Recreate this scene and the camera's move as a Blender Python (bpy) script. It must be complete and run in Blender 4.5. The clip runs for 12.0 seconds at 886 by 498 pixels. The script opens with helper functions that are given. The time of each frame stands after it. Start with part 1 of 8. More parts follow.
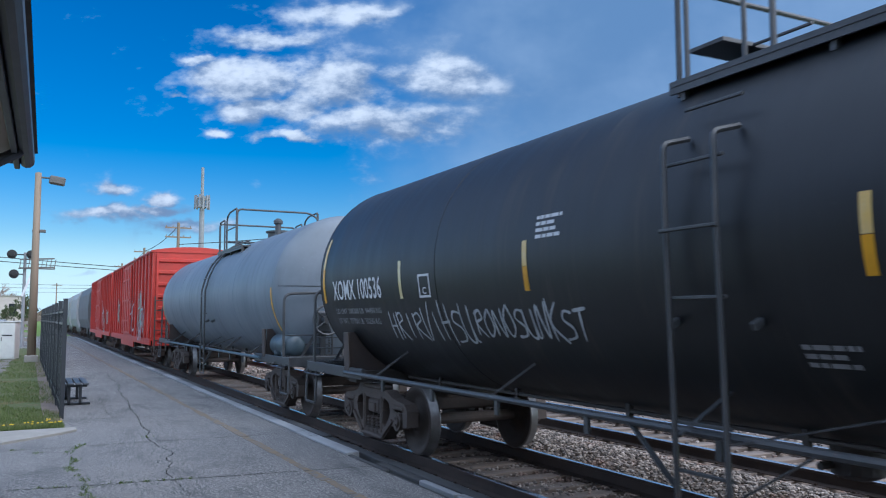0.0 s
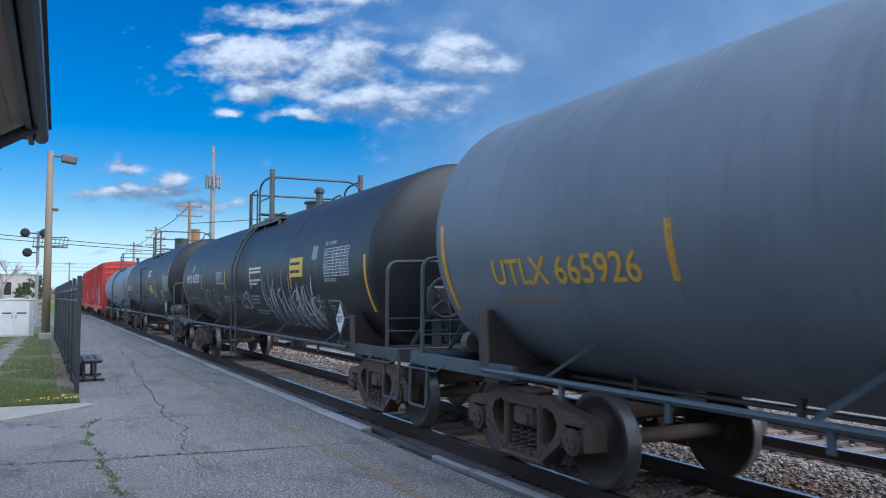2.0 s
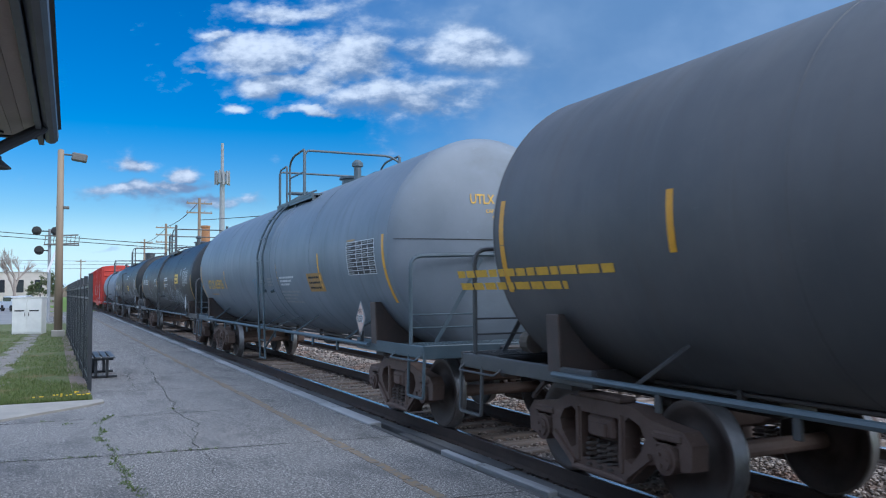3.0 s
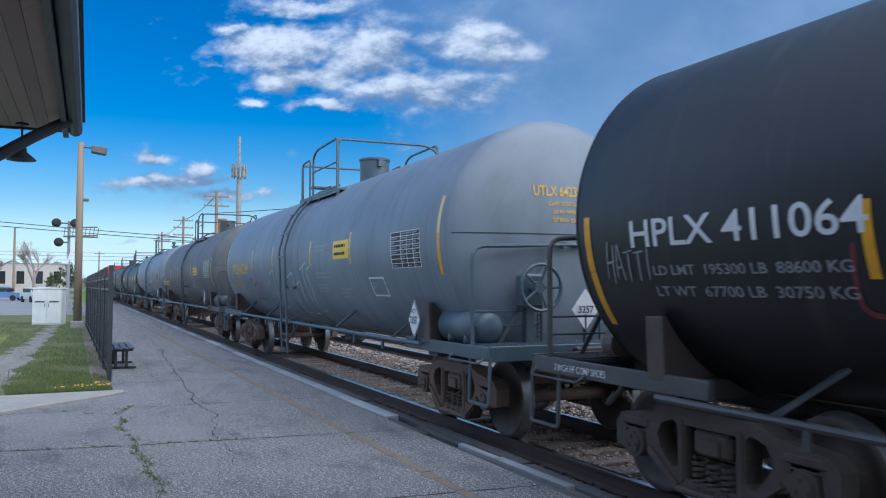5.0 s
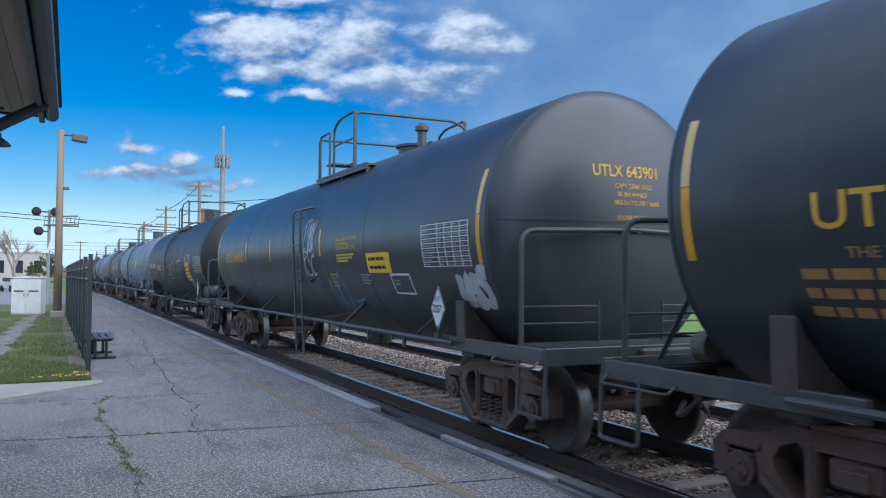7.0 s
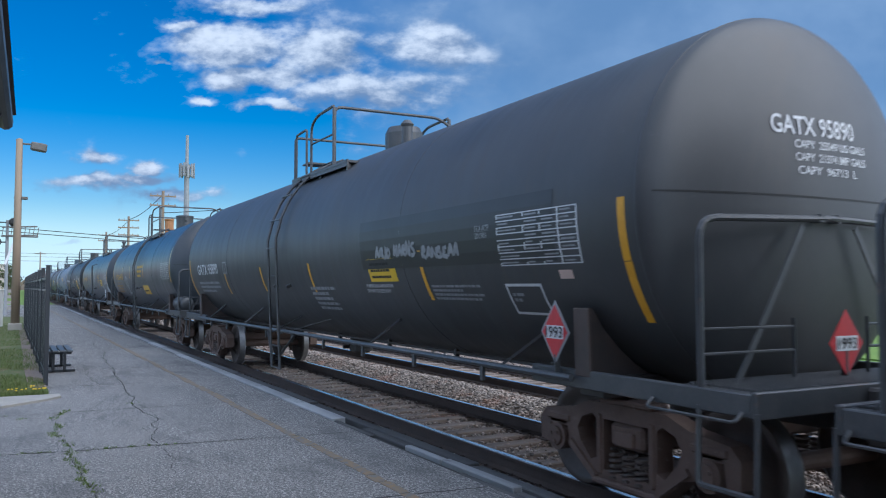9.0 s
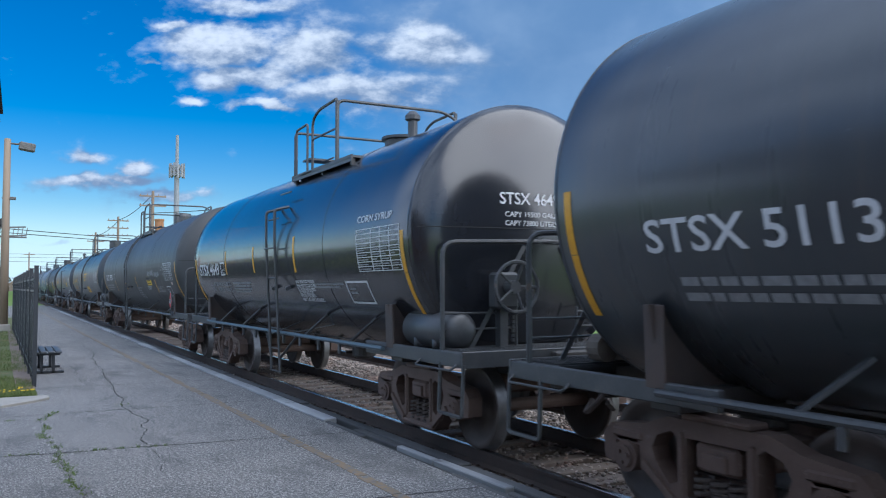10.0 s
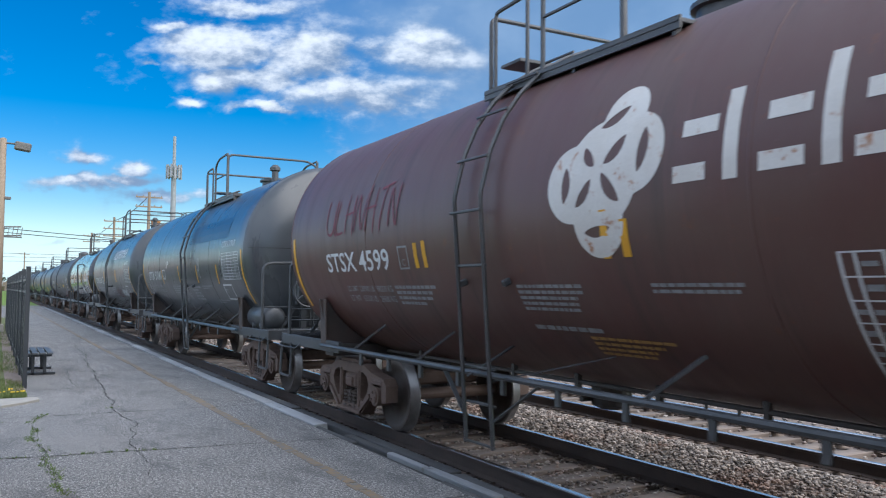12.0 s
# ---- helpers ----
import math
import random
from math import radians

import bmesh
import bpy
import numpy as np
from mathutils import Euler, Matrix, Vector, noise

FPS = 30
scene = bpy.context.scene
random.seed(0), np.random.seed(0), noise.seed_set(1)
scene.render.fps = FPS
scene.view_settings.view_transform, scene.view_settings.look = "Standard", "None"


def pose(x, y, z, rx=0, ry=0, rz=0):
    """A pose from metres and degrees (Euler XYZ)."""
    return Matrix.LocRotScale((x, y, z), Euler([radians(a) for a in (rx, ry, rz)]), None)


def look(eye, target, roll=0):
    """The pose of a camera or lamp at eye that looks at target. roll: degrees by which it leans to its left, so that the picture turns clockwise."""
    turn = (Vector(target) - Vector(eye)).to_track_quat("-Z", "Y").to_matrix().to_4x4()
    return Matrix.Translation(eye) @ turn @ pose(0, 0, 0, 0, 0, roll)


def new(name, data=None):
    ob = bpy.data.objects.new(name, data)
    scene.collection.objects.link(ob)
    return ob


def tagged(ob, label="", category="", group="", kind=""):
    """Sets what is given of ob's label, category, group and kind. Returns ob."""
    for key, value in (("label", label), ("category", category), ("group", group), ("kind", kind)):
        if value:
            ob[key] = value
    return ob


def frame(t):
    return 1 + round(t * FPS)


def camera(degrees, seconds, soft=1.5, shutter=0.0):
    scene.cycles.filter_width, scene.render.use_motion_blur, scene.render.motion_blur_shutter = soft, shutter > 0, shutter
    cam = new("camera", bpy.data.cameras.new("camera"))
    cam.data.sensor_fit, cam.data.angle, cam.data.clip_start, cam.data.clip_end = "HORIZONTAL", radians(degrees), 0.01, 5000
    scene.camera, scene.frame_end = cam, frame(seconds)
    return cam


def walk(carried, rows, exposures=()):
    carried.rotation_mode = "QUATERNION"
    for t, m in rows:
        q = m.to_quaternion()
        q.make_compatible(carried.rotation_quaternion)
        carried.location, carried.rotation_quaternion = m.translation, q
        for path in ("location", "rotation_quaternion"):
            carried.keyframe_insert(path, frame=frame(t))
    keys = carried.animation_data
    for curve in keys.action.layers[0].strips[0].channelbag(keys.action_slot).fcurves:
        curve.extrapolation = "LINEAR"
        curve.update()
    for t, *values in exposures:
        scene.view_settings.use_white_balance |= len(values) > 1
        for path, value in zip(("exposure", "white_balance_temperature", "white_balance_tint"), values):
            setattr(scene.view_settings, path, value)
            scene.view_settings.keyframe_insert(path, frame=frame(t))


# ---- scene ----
cam = camera(57.5, 12.0, soft=1.1, shutter=0.05)
CAMERA_ROWS = [
    (0.0, pose(-0.027, -0.059, 1.828, 94.815, 0.115, -27.045)),
    (0.5, pose(-0.016, -0.011, 1.814, 94.412, -0.123, -27.180)),
    (1.0, pose(-0.036, -0.056, 1.819, 93.935, -0.322, -27.111)),
    (1.5, pose(-0.043, -0.037, 1.816, 93.579, -0.263, -26.774)),
    (2.0, pose(-0.049, -0.040, 1.797, 93.358, 0.013, -26.335)),
    (2.5, pose(-0.044, -0.060, 1.803, 93.138, 0.277, -25.929)),
    (4.5, pose(-0.057, -0.111, 1.810, 92.690, 0.228, -24.948)),
    (5.0, pose(-0.092, -0.088, 1.802, 92.585, -0.019, -24.590)),
    (5.5, pose(-0.118, -0.103, 1.807, 92.354, -0.164, -24.425)),
    (6.0, pose(-0.099, -0.087, 1.798, 92.209, -0.382, -24.612)),
    (6.5, pose(-0.056, -0.069, 1.791, 92.040, -0.327, -25.090)),
    (7.0, pose(-0.048, -0.018, 1.788, 92.003, -0.341, -25.705)),
    (9.0, pose(0.000, -0.009, 1.785, 92.689, -0.020, -28.005)),
    (9.5, pose(0.000, 0.000, 1.785, 92.724, 0.000, -28.383)),
    (10.0, pose(0.012, 0.022, 1.781, 92.693, 0.087, -28.632)),
    (10.5, pose(0.027, 0.047, 1.776, 92.729, 0.008, -28.833)),
    (11.0, pose(0.017, 0.034, 1.785, 92.729, -0.117, -28.916)),
    (11.5, pose(0.013, 0.051, 1.784, 92.817, -0.369, -28.950)),
    (12.0, pose(0.068, 0.033, 1.805, 92.990, -0.541, -28.896)),
]
walk(cam, CAMERA_ROWS, exposures=[(0.0, 0.42, 5720, 10), (8.8, 0.42, 5780, 10), (9.5, 0.45, 5850, 10), (10.5, 0.52, 5850, 10), (11.5, 0.66, 6150, 10), (12.0, 0.72, 6300, 10)])

# ---- world, sun ----
TRACK_X = 5.45          # middle of the near track; rail tops lie at z = 0, level with the platform
SUN_FROM = Vector((0.45, -0.75, 0.80)).normalized()


def link(nt, a, b):
    nt.links.new(a, b)


def nd(nt, kind, **kw):
    n = nt.nodes.new(kind)
    for k, v in kw.items():
        if k == "op":
            n.operation = v
        elif k == "blend":
            n.blend_type = v
        elif k == "dtype":
            n.data_type = v
        elif k == "dims":
            n.noise_dimensions = v
        elif k == "ins":
            for i, val in v.items():
                n.inputs[i].default_value = val
    return n


def math_node(nt, op, a, b=None, c=None):
    n = nd(nt, "ShaderNodeMath", op=op)
    for i, v in enumerate((a, b, c)):
        if v is None:
            continue
        if isinstance(v, (int, float)):
            n.inputs[i].default_value = v
        else:
            link(nt, v, n.inputs[i])
    return n.outputs[0]


def mix_col(nt, fac, a, b, blend="MIX"):
    n = nt.nodes.new("ShaderNodeMix")
    n.data_type, n.blend_type = "RGBA", blend
    for sock, v in ((n.inputs[0], fac), (n.inputs[6], a), (n.inputs[7], b)):
        if isinstance(v, (int, float)):
            sock.default_value = v
        elif isinstance(v, tuple):
            sock.default_value = (*v, 1) if len(v) == 3 else v
        else:
            link(nt, v, sock)
    return n.outputs[2]


def ramp(nt, fac, lo, hi):
    n = nt.nodes.new("ShaderNodeMapRange")
    n.interpolation_type = "SMOOTHSTEP"
    n.inputs[1].default_value, n.inputs[2].default_value = lo, hi
    link(nt, fac, n.inputs[0])
    return n.outputs[0]


def make_world():
    w = bpy.data.worlds.new("sky")
    scene.world = w
    w.use_nodes = True
    nt = w.node_tree
    nt.nodes.clear()
    out = nt.nodes.new("ShaderNodeOutputWorld")
    bg = nt.nodes.new("ShaderNodeBackground")
    bg.inputs[1].default_value = SKY_STRENGTH
    sky = nt.nodes.new("ShaderNodeTexSky")
    sky.sky_type, sky.sun_disc = "NISHITA", False
    sky.sun_elevation = math.asin(SUN_FROM.z)
    sky.sun_rotation = math.atan2(SUN_FROM.x, SUN_FROM.y)
    sky.air_density, sky.dust_density, sky.ozone_density = 1.0, 0.5, 2.5
    sat = nt.nodes.new("ShaderNodeHueSaturation")
    sat.inputs[0].default_value, sat.inputs[1].default_value, sat.inputs[2].default_value = 0.506, 1.7, SKY_BLUE
    link(nt, sky.outputs[0], sat.inputs[4])
    co = nt.nodes.new("ShaderNodeTexCoord")
    sep = nt.nodes.new("ShaderNodeSeparateXYZ")
    link(nt, co.outputs["Generated"], sep.inputs[0])
    x, y, z = sep.outputs
    az = radians(28.38)
    fwd = math_node(nt, "ADD", math_node(nt, "MULTIPLY", x, math.sin(az)), math_node(nt, "MULTIPLY", y, math.cos(az)))
    side = math_node(nt, "SUBTRACT", math_node(nt, "MULTIPLY", x, math.cos(az)), math_node(nt, "MULTIPLY", y, math.sin(az)))
    fsafe = math_node(nt, "MAXIMUM", fwd, 0.12)
    u, v = math_node(nt, "DIVIDE", side, fsafe), math_node(nt, "DIVIDE", z, fsafe)
    uv = nt.nodes.new("ShaderNodeCombineXYZ")
    link(nt, u, uv.inputs[0])
    link(nt, v, uv.inputs[1])

    def fbm(scale, stretch, detail, rough, seed):
        mp = nt.nodes.new("ShaderNodeMapping")
        mp.inputs["Scale"].default_value = (1, stretch, 1)
        mp.inputs["Location"].default_value = (seed, seed * 0.7, seed)
        link(nt, uv.outputs[0], mp.inputs[0])
        n = nt.nodes.new("ShaderNodeTexNoise")
        n.inputs["Scale"].default_value, n.inputs["Detail"].default_value = scale, detail
        n.inputs["Roughness"].default_value = rough
        link(nt, mp.outputs[0], n.inputs["Vector"])
        return n.outputs[0]

    def shifted(du, dv):
        return math_node(nt, "ADD", u, du), math_node(nt, "ADD", v, dv)

    def mass_at(pu, pv):
        total = None
        for cu, cv, ru, rv, power in CLOUDS:
            a = math_node(nt, "POWER", math_node(nt, "ABSOLUTE", math_node(nt, "DIVIDE", math_node(nt, "SUBTRACT", pu, cu), ru)), 2.0)
            b = math_node(nt, "POWER", math_node(nt, "ABSOLUTE", math_node(nt, "DIVIDE", math_node(nt, "SUBTRACT", pv, cv), rv)), 2.0)
            g = math_node(nt, "MULTIPLY", math_node(nt, "EXPONENT", math_node(nt, "MULTIPLY", math_node(nt, "ADD", a, b), -1.0)), power)
            total = g if total is None else math_node(nt, "MAXIMUM", total, g)
        return total

    def lumps(pu, pv, scale, detail, seed):
        cv = nt.nodes.new("ShaderNodeCombineXYZ")
        link(nt, pu, cv.inputs[0])
        link(nt, math_node(nt, "MULTIPLY", pv, 1.7), cv.inputs[1])
        cv.inputs[2].default_value = seed
        n = nt.nodes.new("ShaderNodeTexNoise")
        n.inputs["Scale"].default_value, n.inputs["Detail"].default_value, n.inputs["Roughness"].default_value = scale, detail, 0.56
        link(nt, cv.outputs[0], n.inputs["Vector"])
        return n.outputs[0]

    def billow(pu, pv):
        return math_node(nt, "ADD", math_node(nt, "MULTIPLY", lumps(pu, pv, 11.0, 9.0, 3.1), 0.62), math_node(nt, "MULTIPLY", lumps(pu, pv, 30.0, 8.0, 7.7), 0.38))

    # the shapes are bent by a slow noise, so that no mass keeps a plain outline
    wu = math_node(nt, "ADD", u, math_node(nt, "MULTIPLY", math_node(nt, "SUBTRACT", lumps(u, v, 9.0, 5.0, 1.3), 0.5), 0.13))
    wv = math_node(nt, "ADD", v, math_node(nt, "MULTIPLY", math_node(nt, "SUBTRACT", lumps(u, v, 12.0, 5.0, 5.9), 0.5), 0.055))
    n_here, mass = billow(u, v), mass_at(wu, wv)
    n_toward = billow(*shifted(-0.011, 0.013))          # a step towards the light
    m_toward = mass_at(math_node(nt, "ADD", wu, -0.011), math_node(nt, "ADD", wv, 0.013))
    dens = math_node(nt, "ADD", mass, math_node(nt, "MULTIPLY", math_node(nt, "SUBTRACT", n_here, 0.5), 2.3))
    cover = ramp(nt, dens, 0.14, 1.02)
    slope = math_node(nt, "ADD", math_node(nt, "MULTIPLY", math_node(nt, "SUBTRACT", n_here, n_toward), 4.2), math_node(nt, "MULTIPLY", math_node(nt, "SUBTRACT", mass, m_toward), 0.65))
    side_f = math_node(nt, "MULTIPLY", math_node(nt, "SUBTRACT", v, 0.275), 2.5)
    bright = math_node(nt, "ADD", math_node(nt, "ADD", slope, side_f), 0.30)
    cloud_c = mix_col(nt, ramp(nt, bright, -0.25, 1.0), CLOUD_DARK, CLOUD_LIT)
    col = mix_col(nt, cover, sat.outputs[0], cloud_c)
    # the wide grey-blue sheet of cloud on the train's side of the sky
    edge_n = fbm(4.0, 1.3, 5.0, 0.55, 5.5)
    sheet_f = math_node(nt, "ADD", u, math_node(nt, "MULTIPLY", math_node(nt, "SUBTRACT", edge_n, 0.5), 0.35))
    sheet = math_node(nt, "MULTIPLY", ramp(nt, sheet_f, -0.24, 0.11), 0.93)
    sheet_c = mix_col(nt, ramp(nt, edge_n, 0.35, 0.68), SHEET_A, SHEET_B)
    sheet_c2 = mix_col(nt, ramp(nt, v, 0.30, -0.02), sheet_c, SHEET_LOW)
    behind_sheet = mix_col(nt, sheet, col, sheet_c2)
    front_cloud = math_node(nt, "MULTIPLY", cover, ramp(nt, mass, 0.35, 0.7))
    front_cloud = math_node(nt, "MULTIPLY", front_cloud, ramp(nt, u, 0.14, -0.02))
    col = mix_col(nt, front_cloud, behind_sheet, cloud_c)
    # pale band over the horizon
    haze = math_node(nt, "MULTIPLY", ramp(nt, v, 0.115, 0.0), 0.85)
    col = mix_col(nt, haze, col, HAZE)
    # the rest of the sky, behind: broken cloud
    back = nt.nodes.new("ShaderNodeTexNoise")
    back.inputs["Scale"].default_value, back.inputs["Detail"].default_value = 2.6, 7.0
    link(nt, co.outputs["Generated"], back.inputs["Vector"])
    back_c = mix_col(nt, ramp(nt, back.outputs[0], 0.30, 0.55), sat.outputs[0], BACK_CLOUD)
    col = mix_col(nt, ramp(nt, fwd, 0.40, 0.74), back_c, col)
    link(nt, col, bg.inputs[0])
    link(nt, bg.outputs[0], out.inputs[0])


SKY_STRENGTH, SKY_BLUE = 0.10, 0.85
CLOUDS = [(-0.275, 0.302, 0.090, 0.036, 1.0), (-0.157, 0.292, 0.095, 0.042, 1.0), (-0.010, 0.303, 0.085, 0.036, 1.0), (-0.080, 0.245, 0.15, 0.036, 0.80), (-0.234, 0.262, 0.095, 0.022, 0.85),
          (-0.255, 0.352, 0.080, 0.020, 0.85), (-0.14, 0.385, 0.10, 0.022, 0.85), (-0.365, 0.283, 0.020, 0.007, 0.65), (-0.304, 0.231, 0.026, 0.007, 0.75), (-0.206, 0.224, 0.045, 0.009, 0.8),
          (-0.340, 0.321, 0.045, 0.012, 0.8), (-0.440, 0.163, 0.030, 0.013, 0.95), (-0.437, 0.128, 0.075, 0.014, 0.95), (-0.370, 0.134, 0.050, 0.010, 0.85), (-0.362, 0.150, 0.024, 0.012, 0.9),
          (-0.330, 0.114, 0.070, 0.011, 0.85), (-0.480, 0.059, 0.030, 0.006, 0.75)]
CLOUD_LIT, CLOUD_DARK = (5.4, 6.0, 6.8), (1.45, 2.15, 3.35)
SHEET_A, SHEET_B, SHEET_LOW = (1.15, 2.1, 3.6), (1.8, 2.8, 4.3), (2.0, 3.6, 5.6)
HAZE, BACK_CLOUD = (5.2, 7.2, 8.6), (7.8, 9.2, 11.6)
make_world()

sun = new("sun", bpy.data.lights.new("sun", "SUN"))
sun.data.energy, sun.data.angle, sun.data.color = 2.3, radians(75), (1.0, 0.93, 0.84)
sun.matrix_basis = look(SUN_FROM * 60, (0, 0, 0))


# ---- materials ----
def base_mat(name):
    m = bpy.data.materials.new(name)
    m.use_nodes = True
    nt = m.node_tree
    return m, nt, nt.nodes["Principled BSDF"]


def obj_noise(nt, scale, detail=4.0, rough=0.55, stretch=(1, 1, 1)):
    co = nt.nodes.new("ShaderNodeTexCoord")
    mp = nt.nodes.new("ShaderNodeMapping")
    mp.inputs["Scale"].default_value = stretch
    link(nt, co.outputs["Object"], mp.inputs[0])
    n = nt.nodes.new("ShaderNodeTexNoise")
    n.inputs["Scale"].default_value, n.inputs["Detail"].default_value, n.inputs["Roughness"].default_value = scale, detail, rough
    link(nt, mp.outputs[0], n.inputs["Vector"])
    return n.outputs[0]


def bump(nt, bsdf, height, strength, dist=0.01):
    b = nt.nodes.new("ShaderNodeBump")
    b.inputs["Strength"].default_value, b.inputs["Distance"].default_value = strength, dist
    link(nt, height, b.inputs["Height"])
    link(nt, b.outputs[0], bsdf.inputs["Normal"])


def surface(name, a, b, rough=0.7, scale=6.0, fine=60.0, metal=0.0, bumps=0.2, dist=0.005, stretch=(1, 1, 1), per_piece=0.0, spec=0.5, wear=None):
    """Two colours mixed by a coarse noise, fine grain on top, optional wear colour in patches."""
    m, nt, p = base_mat(name)
    n1 = obj_noise(nt, scale, 5.0, 0.6, stretch)
    n2 = obj_noise(nt, fine, 3.0, 0.6)
    col = mix_col(nt, ramp(nt, n1, 0.3, 0.7), a, b)
    grain = ramp(nt, n2, 0.25, 0.75)
    dark = tuple(v * 0.72 for v in a)
    col = mix_col(nt, math_node(nt, "MULTIPLY", grain, 0.35), col, dark)
    if wear:
        n3 = obj_noise(nt, scale * 2.3, 7.0, 0.7, stretch)
        col = mix_col(nt, ramp(nt, n3, wear[1], wear[1] + 0.12), col, wear[0])
    if per_piece:
        oi = nt.nodes.new("ShaderNodeObjectInfo")
        hs = nt.nodes.new("ShaderNodeHueSaturation")
        link(nt, math_node(nt, "ADD", math_node(nt, "MULTIPLY", oi.outputs["Random"], 2 * per_piece), 1 - per_piece), hs.inputs[2])
        link(nt, col, hs.inputs[4])
        col = hs.outputs[0]
    link(nt, col, p.inputs["Base Color"])
    link(nt, math_node(nt, "ADD", math_node(nt, "MULTIPLY", n1, 0.2), rough - 0.1), p.inputs["Roughness"])
    p.inputs["Metallic"].default_value = metal
    p.inputs["Specular IOR Level"].default_value = spec
    if bumps:
        bump(nt, p, n2, bumps, dist)
    return m


def tank_paint(name, a, b, rough, streak=(0.09, 0.075, 0.06), streak_amt=0.35, rust=None, coat=0.0):
    """Weathered tank paint: long vertical streaks, dust and fine orange peel."""
    m, nt, p = base_mat(name)
    n1 = obj_noise(nt, 0.9, 5.0, 0.6)
    drip = obj_noise(nt, 3.2, 4.0, 0.6, (0.35, 1.6, 0.16))
    fine = obj_noise(nt, 90.0, 3.0, 0.6)
    col = mix_col(nt, ramp(nt, n1, 0.3, 0.7), a, b)
    col = mix_col(nt, math_node(nt, "MULTIPLY", ramp(nt, drip, 0.52, 0.78), streak_amt), col, streak)
    if rust:
        n3 = obj_noise(nt, 5.0, 8.0, 0.72)
        col = mix_col(nt, math_node(nt, "MULTIPLY", ramp(nt, n3, 0.60, 0.72), 0.8), col, rust)
    runs = obj_noise(nt, 9.0, 5.0, 0.65, (0.1, 1.4, 0.07))
    col = mix_col(nt, math_node(nt, "MULTIPLY", ramp(nt, runs, 0.55, 0.75), 0.30), col, tuple(min(1, v * 1.5 + 0.008) for v in a))
    scuff = obj_noise(nt, 14.0, 6.0, 0.7, (1, 0.5, 1))
    col = mix_col(nt, math_node(nt, "MULTIPLY", ramp(nt, scuff, 0.64, 0.74), 0.25), col, tuple(min(1, v * 2.2 + 0.03) for v in a))
    link(nt, col, p.inputs["Base Color"])
    r = math_node(nt, "ADD", math_node(nt, "MULTIPLY", drip, 0.22), rough - 0.11)
    link(nt, r, p.inputs["Roughness"])
    p.inputs["Coat Weight"].default_value, p.inputs["Coat Roughness"].default_value = coat, rough * 0.6
    ob = math_node(nt, "ADD", math_node(nt, "MULTIPLY", fine, 0.15), math_node(nt, "MULTIPLY", n1, 1.0))
    bump(nt, p, ob, 0.10, 0.03)
    return m


BLACK_TANK = tank_paint("tank_black", (0.0085, 0.010, 0.012), (0.013, 0.015, 0.017), 0.45)
BLACK_GLOSS = tank_paint("tank_black_gloss", (0.014, 0.016, 0.020), (0.020, 0.022, 0.027), 0.20, streak_amt=0.12, coat=0.55)
BLACK_DUSTY = tank_paint("tank_black_dusty", (0.040, 0.043, 0.046), (0.054, 0.056, 0.058), 0.46)
BLACK_BLUE = tank_paint("tank_black_blue", (0.026, 0.033, 0.042), (0.037, 0.045, 0.055), 0.33)
BLACK_SHEEN = tank_paint("tank_black_sheen", (0.036, 0.043, 0.050), (0.052, 0.058, 0.064), 0.30, coat=0.35)
GREY_TANK = tank_paint("tank_grey", (0.13, 0.16, 0.19), (0.17, 0.20, 0.235), 0.48, streak=(0.07, 0.065, 0.06), streak_amt=0.30)
GREY_BROWN = tank_paint("tank_grey_brown", (0.075, 0.08, 0.085), (0.11, 0.11, 0.11), 0.55)
MAROON = tank_paint("tank_maroon", (0.098, 0.040, 0.034), (0.105, 0.058, 0.047), 0.42, streak=(0.05, 0.036, 0.030), streak_amt=0.75, rust=(0.16, 0.055, 0.025))
BOX_RED = tank_paint("boxcar_red", (0.50, 0.035, 0.02), (0.42, 0.03, 0.02), 0.5, streak=(0.25, 0.05, 0.03), streak_amt=0.4)
HOPPER_GREY = tank_paint("hopper_grey", (0.28, 0.29, 0.29), (0.35, 0.35, 0.34), 0.55)
DARK_STEEL = surface("dark_steel", (0.040, 0.037, 0.036), (0.065, 0.056, 0.050), 0.55, 4, 50, wear=((0.13, 0.085, 0.06), 0.62))
SILL_PAINT = surface("sill_paint", (0.045, 0.050, 0.055), (0.075, 0.077, 0.080), 0.42, 3, 40, wear=((0.13, 0.09, 0.07), 0.62))
BLUE_RAIL = surface("rail_paint", (0.055, 0.085, 0.105), (0.08, 0.11, 0.13), 0.40, 3, 40, wear=((0.10, 0.07, 0.05), 0.67))
TRUCK_BROWN = surface("truck_brown", (0.095, 0.060, 0.046), (0.135, 0.090, 0.070), 0.72, 5, 70, bumps=0.4, wear=((0.20, 0.15, 0.12), 0.60))
TRUCK_DARK = surface("truck_dark", (0.065, 0.052, 0.045), (0.10, 0.076, 0.064), 0.72, 5, 70, bumps=0.4, wear=((0.17, 0.13, 0.11), 0.60))
WHEEL_STEEL = surface("wheel_steel", (0.050, 0.038, 0.032), (0.085, 0.068, 0.058), 0.60, 4, 60)
TREAD_STEEL = surface("tread_steel", (0.26, 0.25, 0.24), (0.17, 0.16, 0.15), 0.38, 8, 90, metal=0.7, bumps=0.05)
SADDLE_RUST = surface("saddle_rust", (0.085, 0.060, 0.050), (0.060, 0.050, 0.045), 0.7, 3, 50)
YELLOW = surface("reflective_yellow", (0.72, 0.36, 0.01), (0.62, 0.30, 0.012), 0.40, 9, 80, bumps=0.03)
FADED_YELLOW = surface("faded_yellow", (0.70, 0.47, 0.13), (0.66, 0.52, 0.26), 0.40, 7, 80, bumps=0.03)
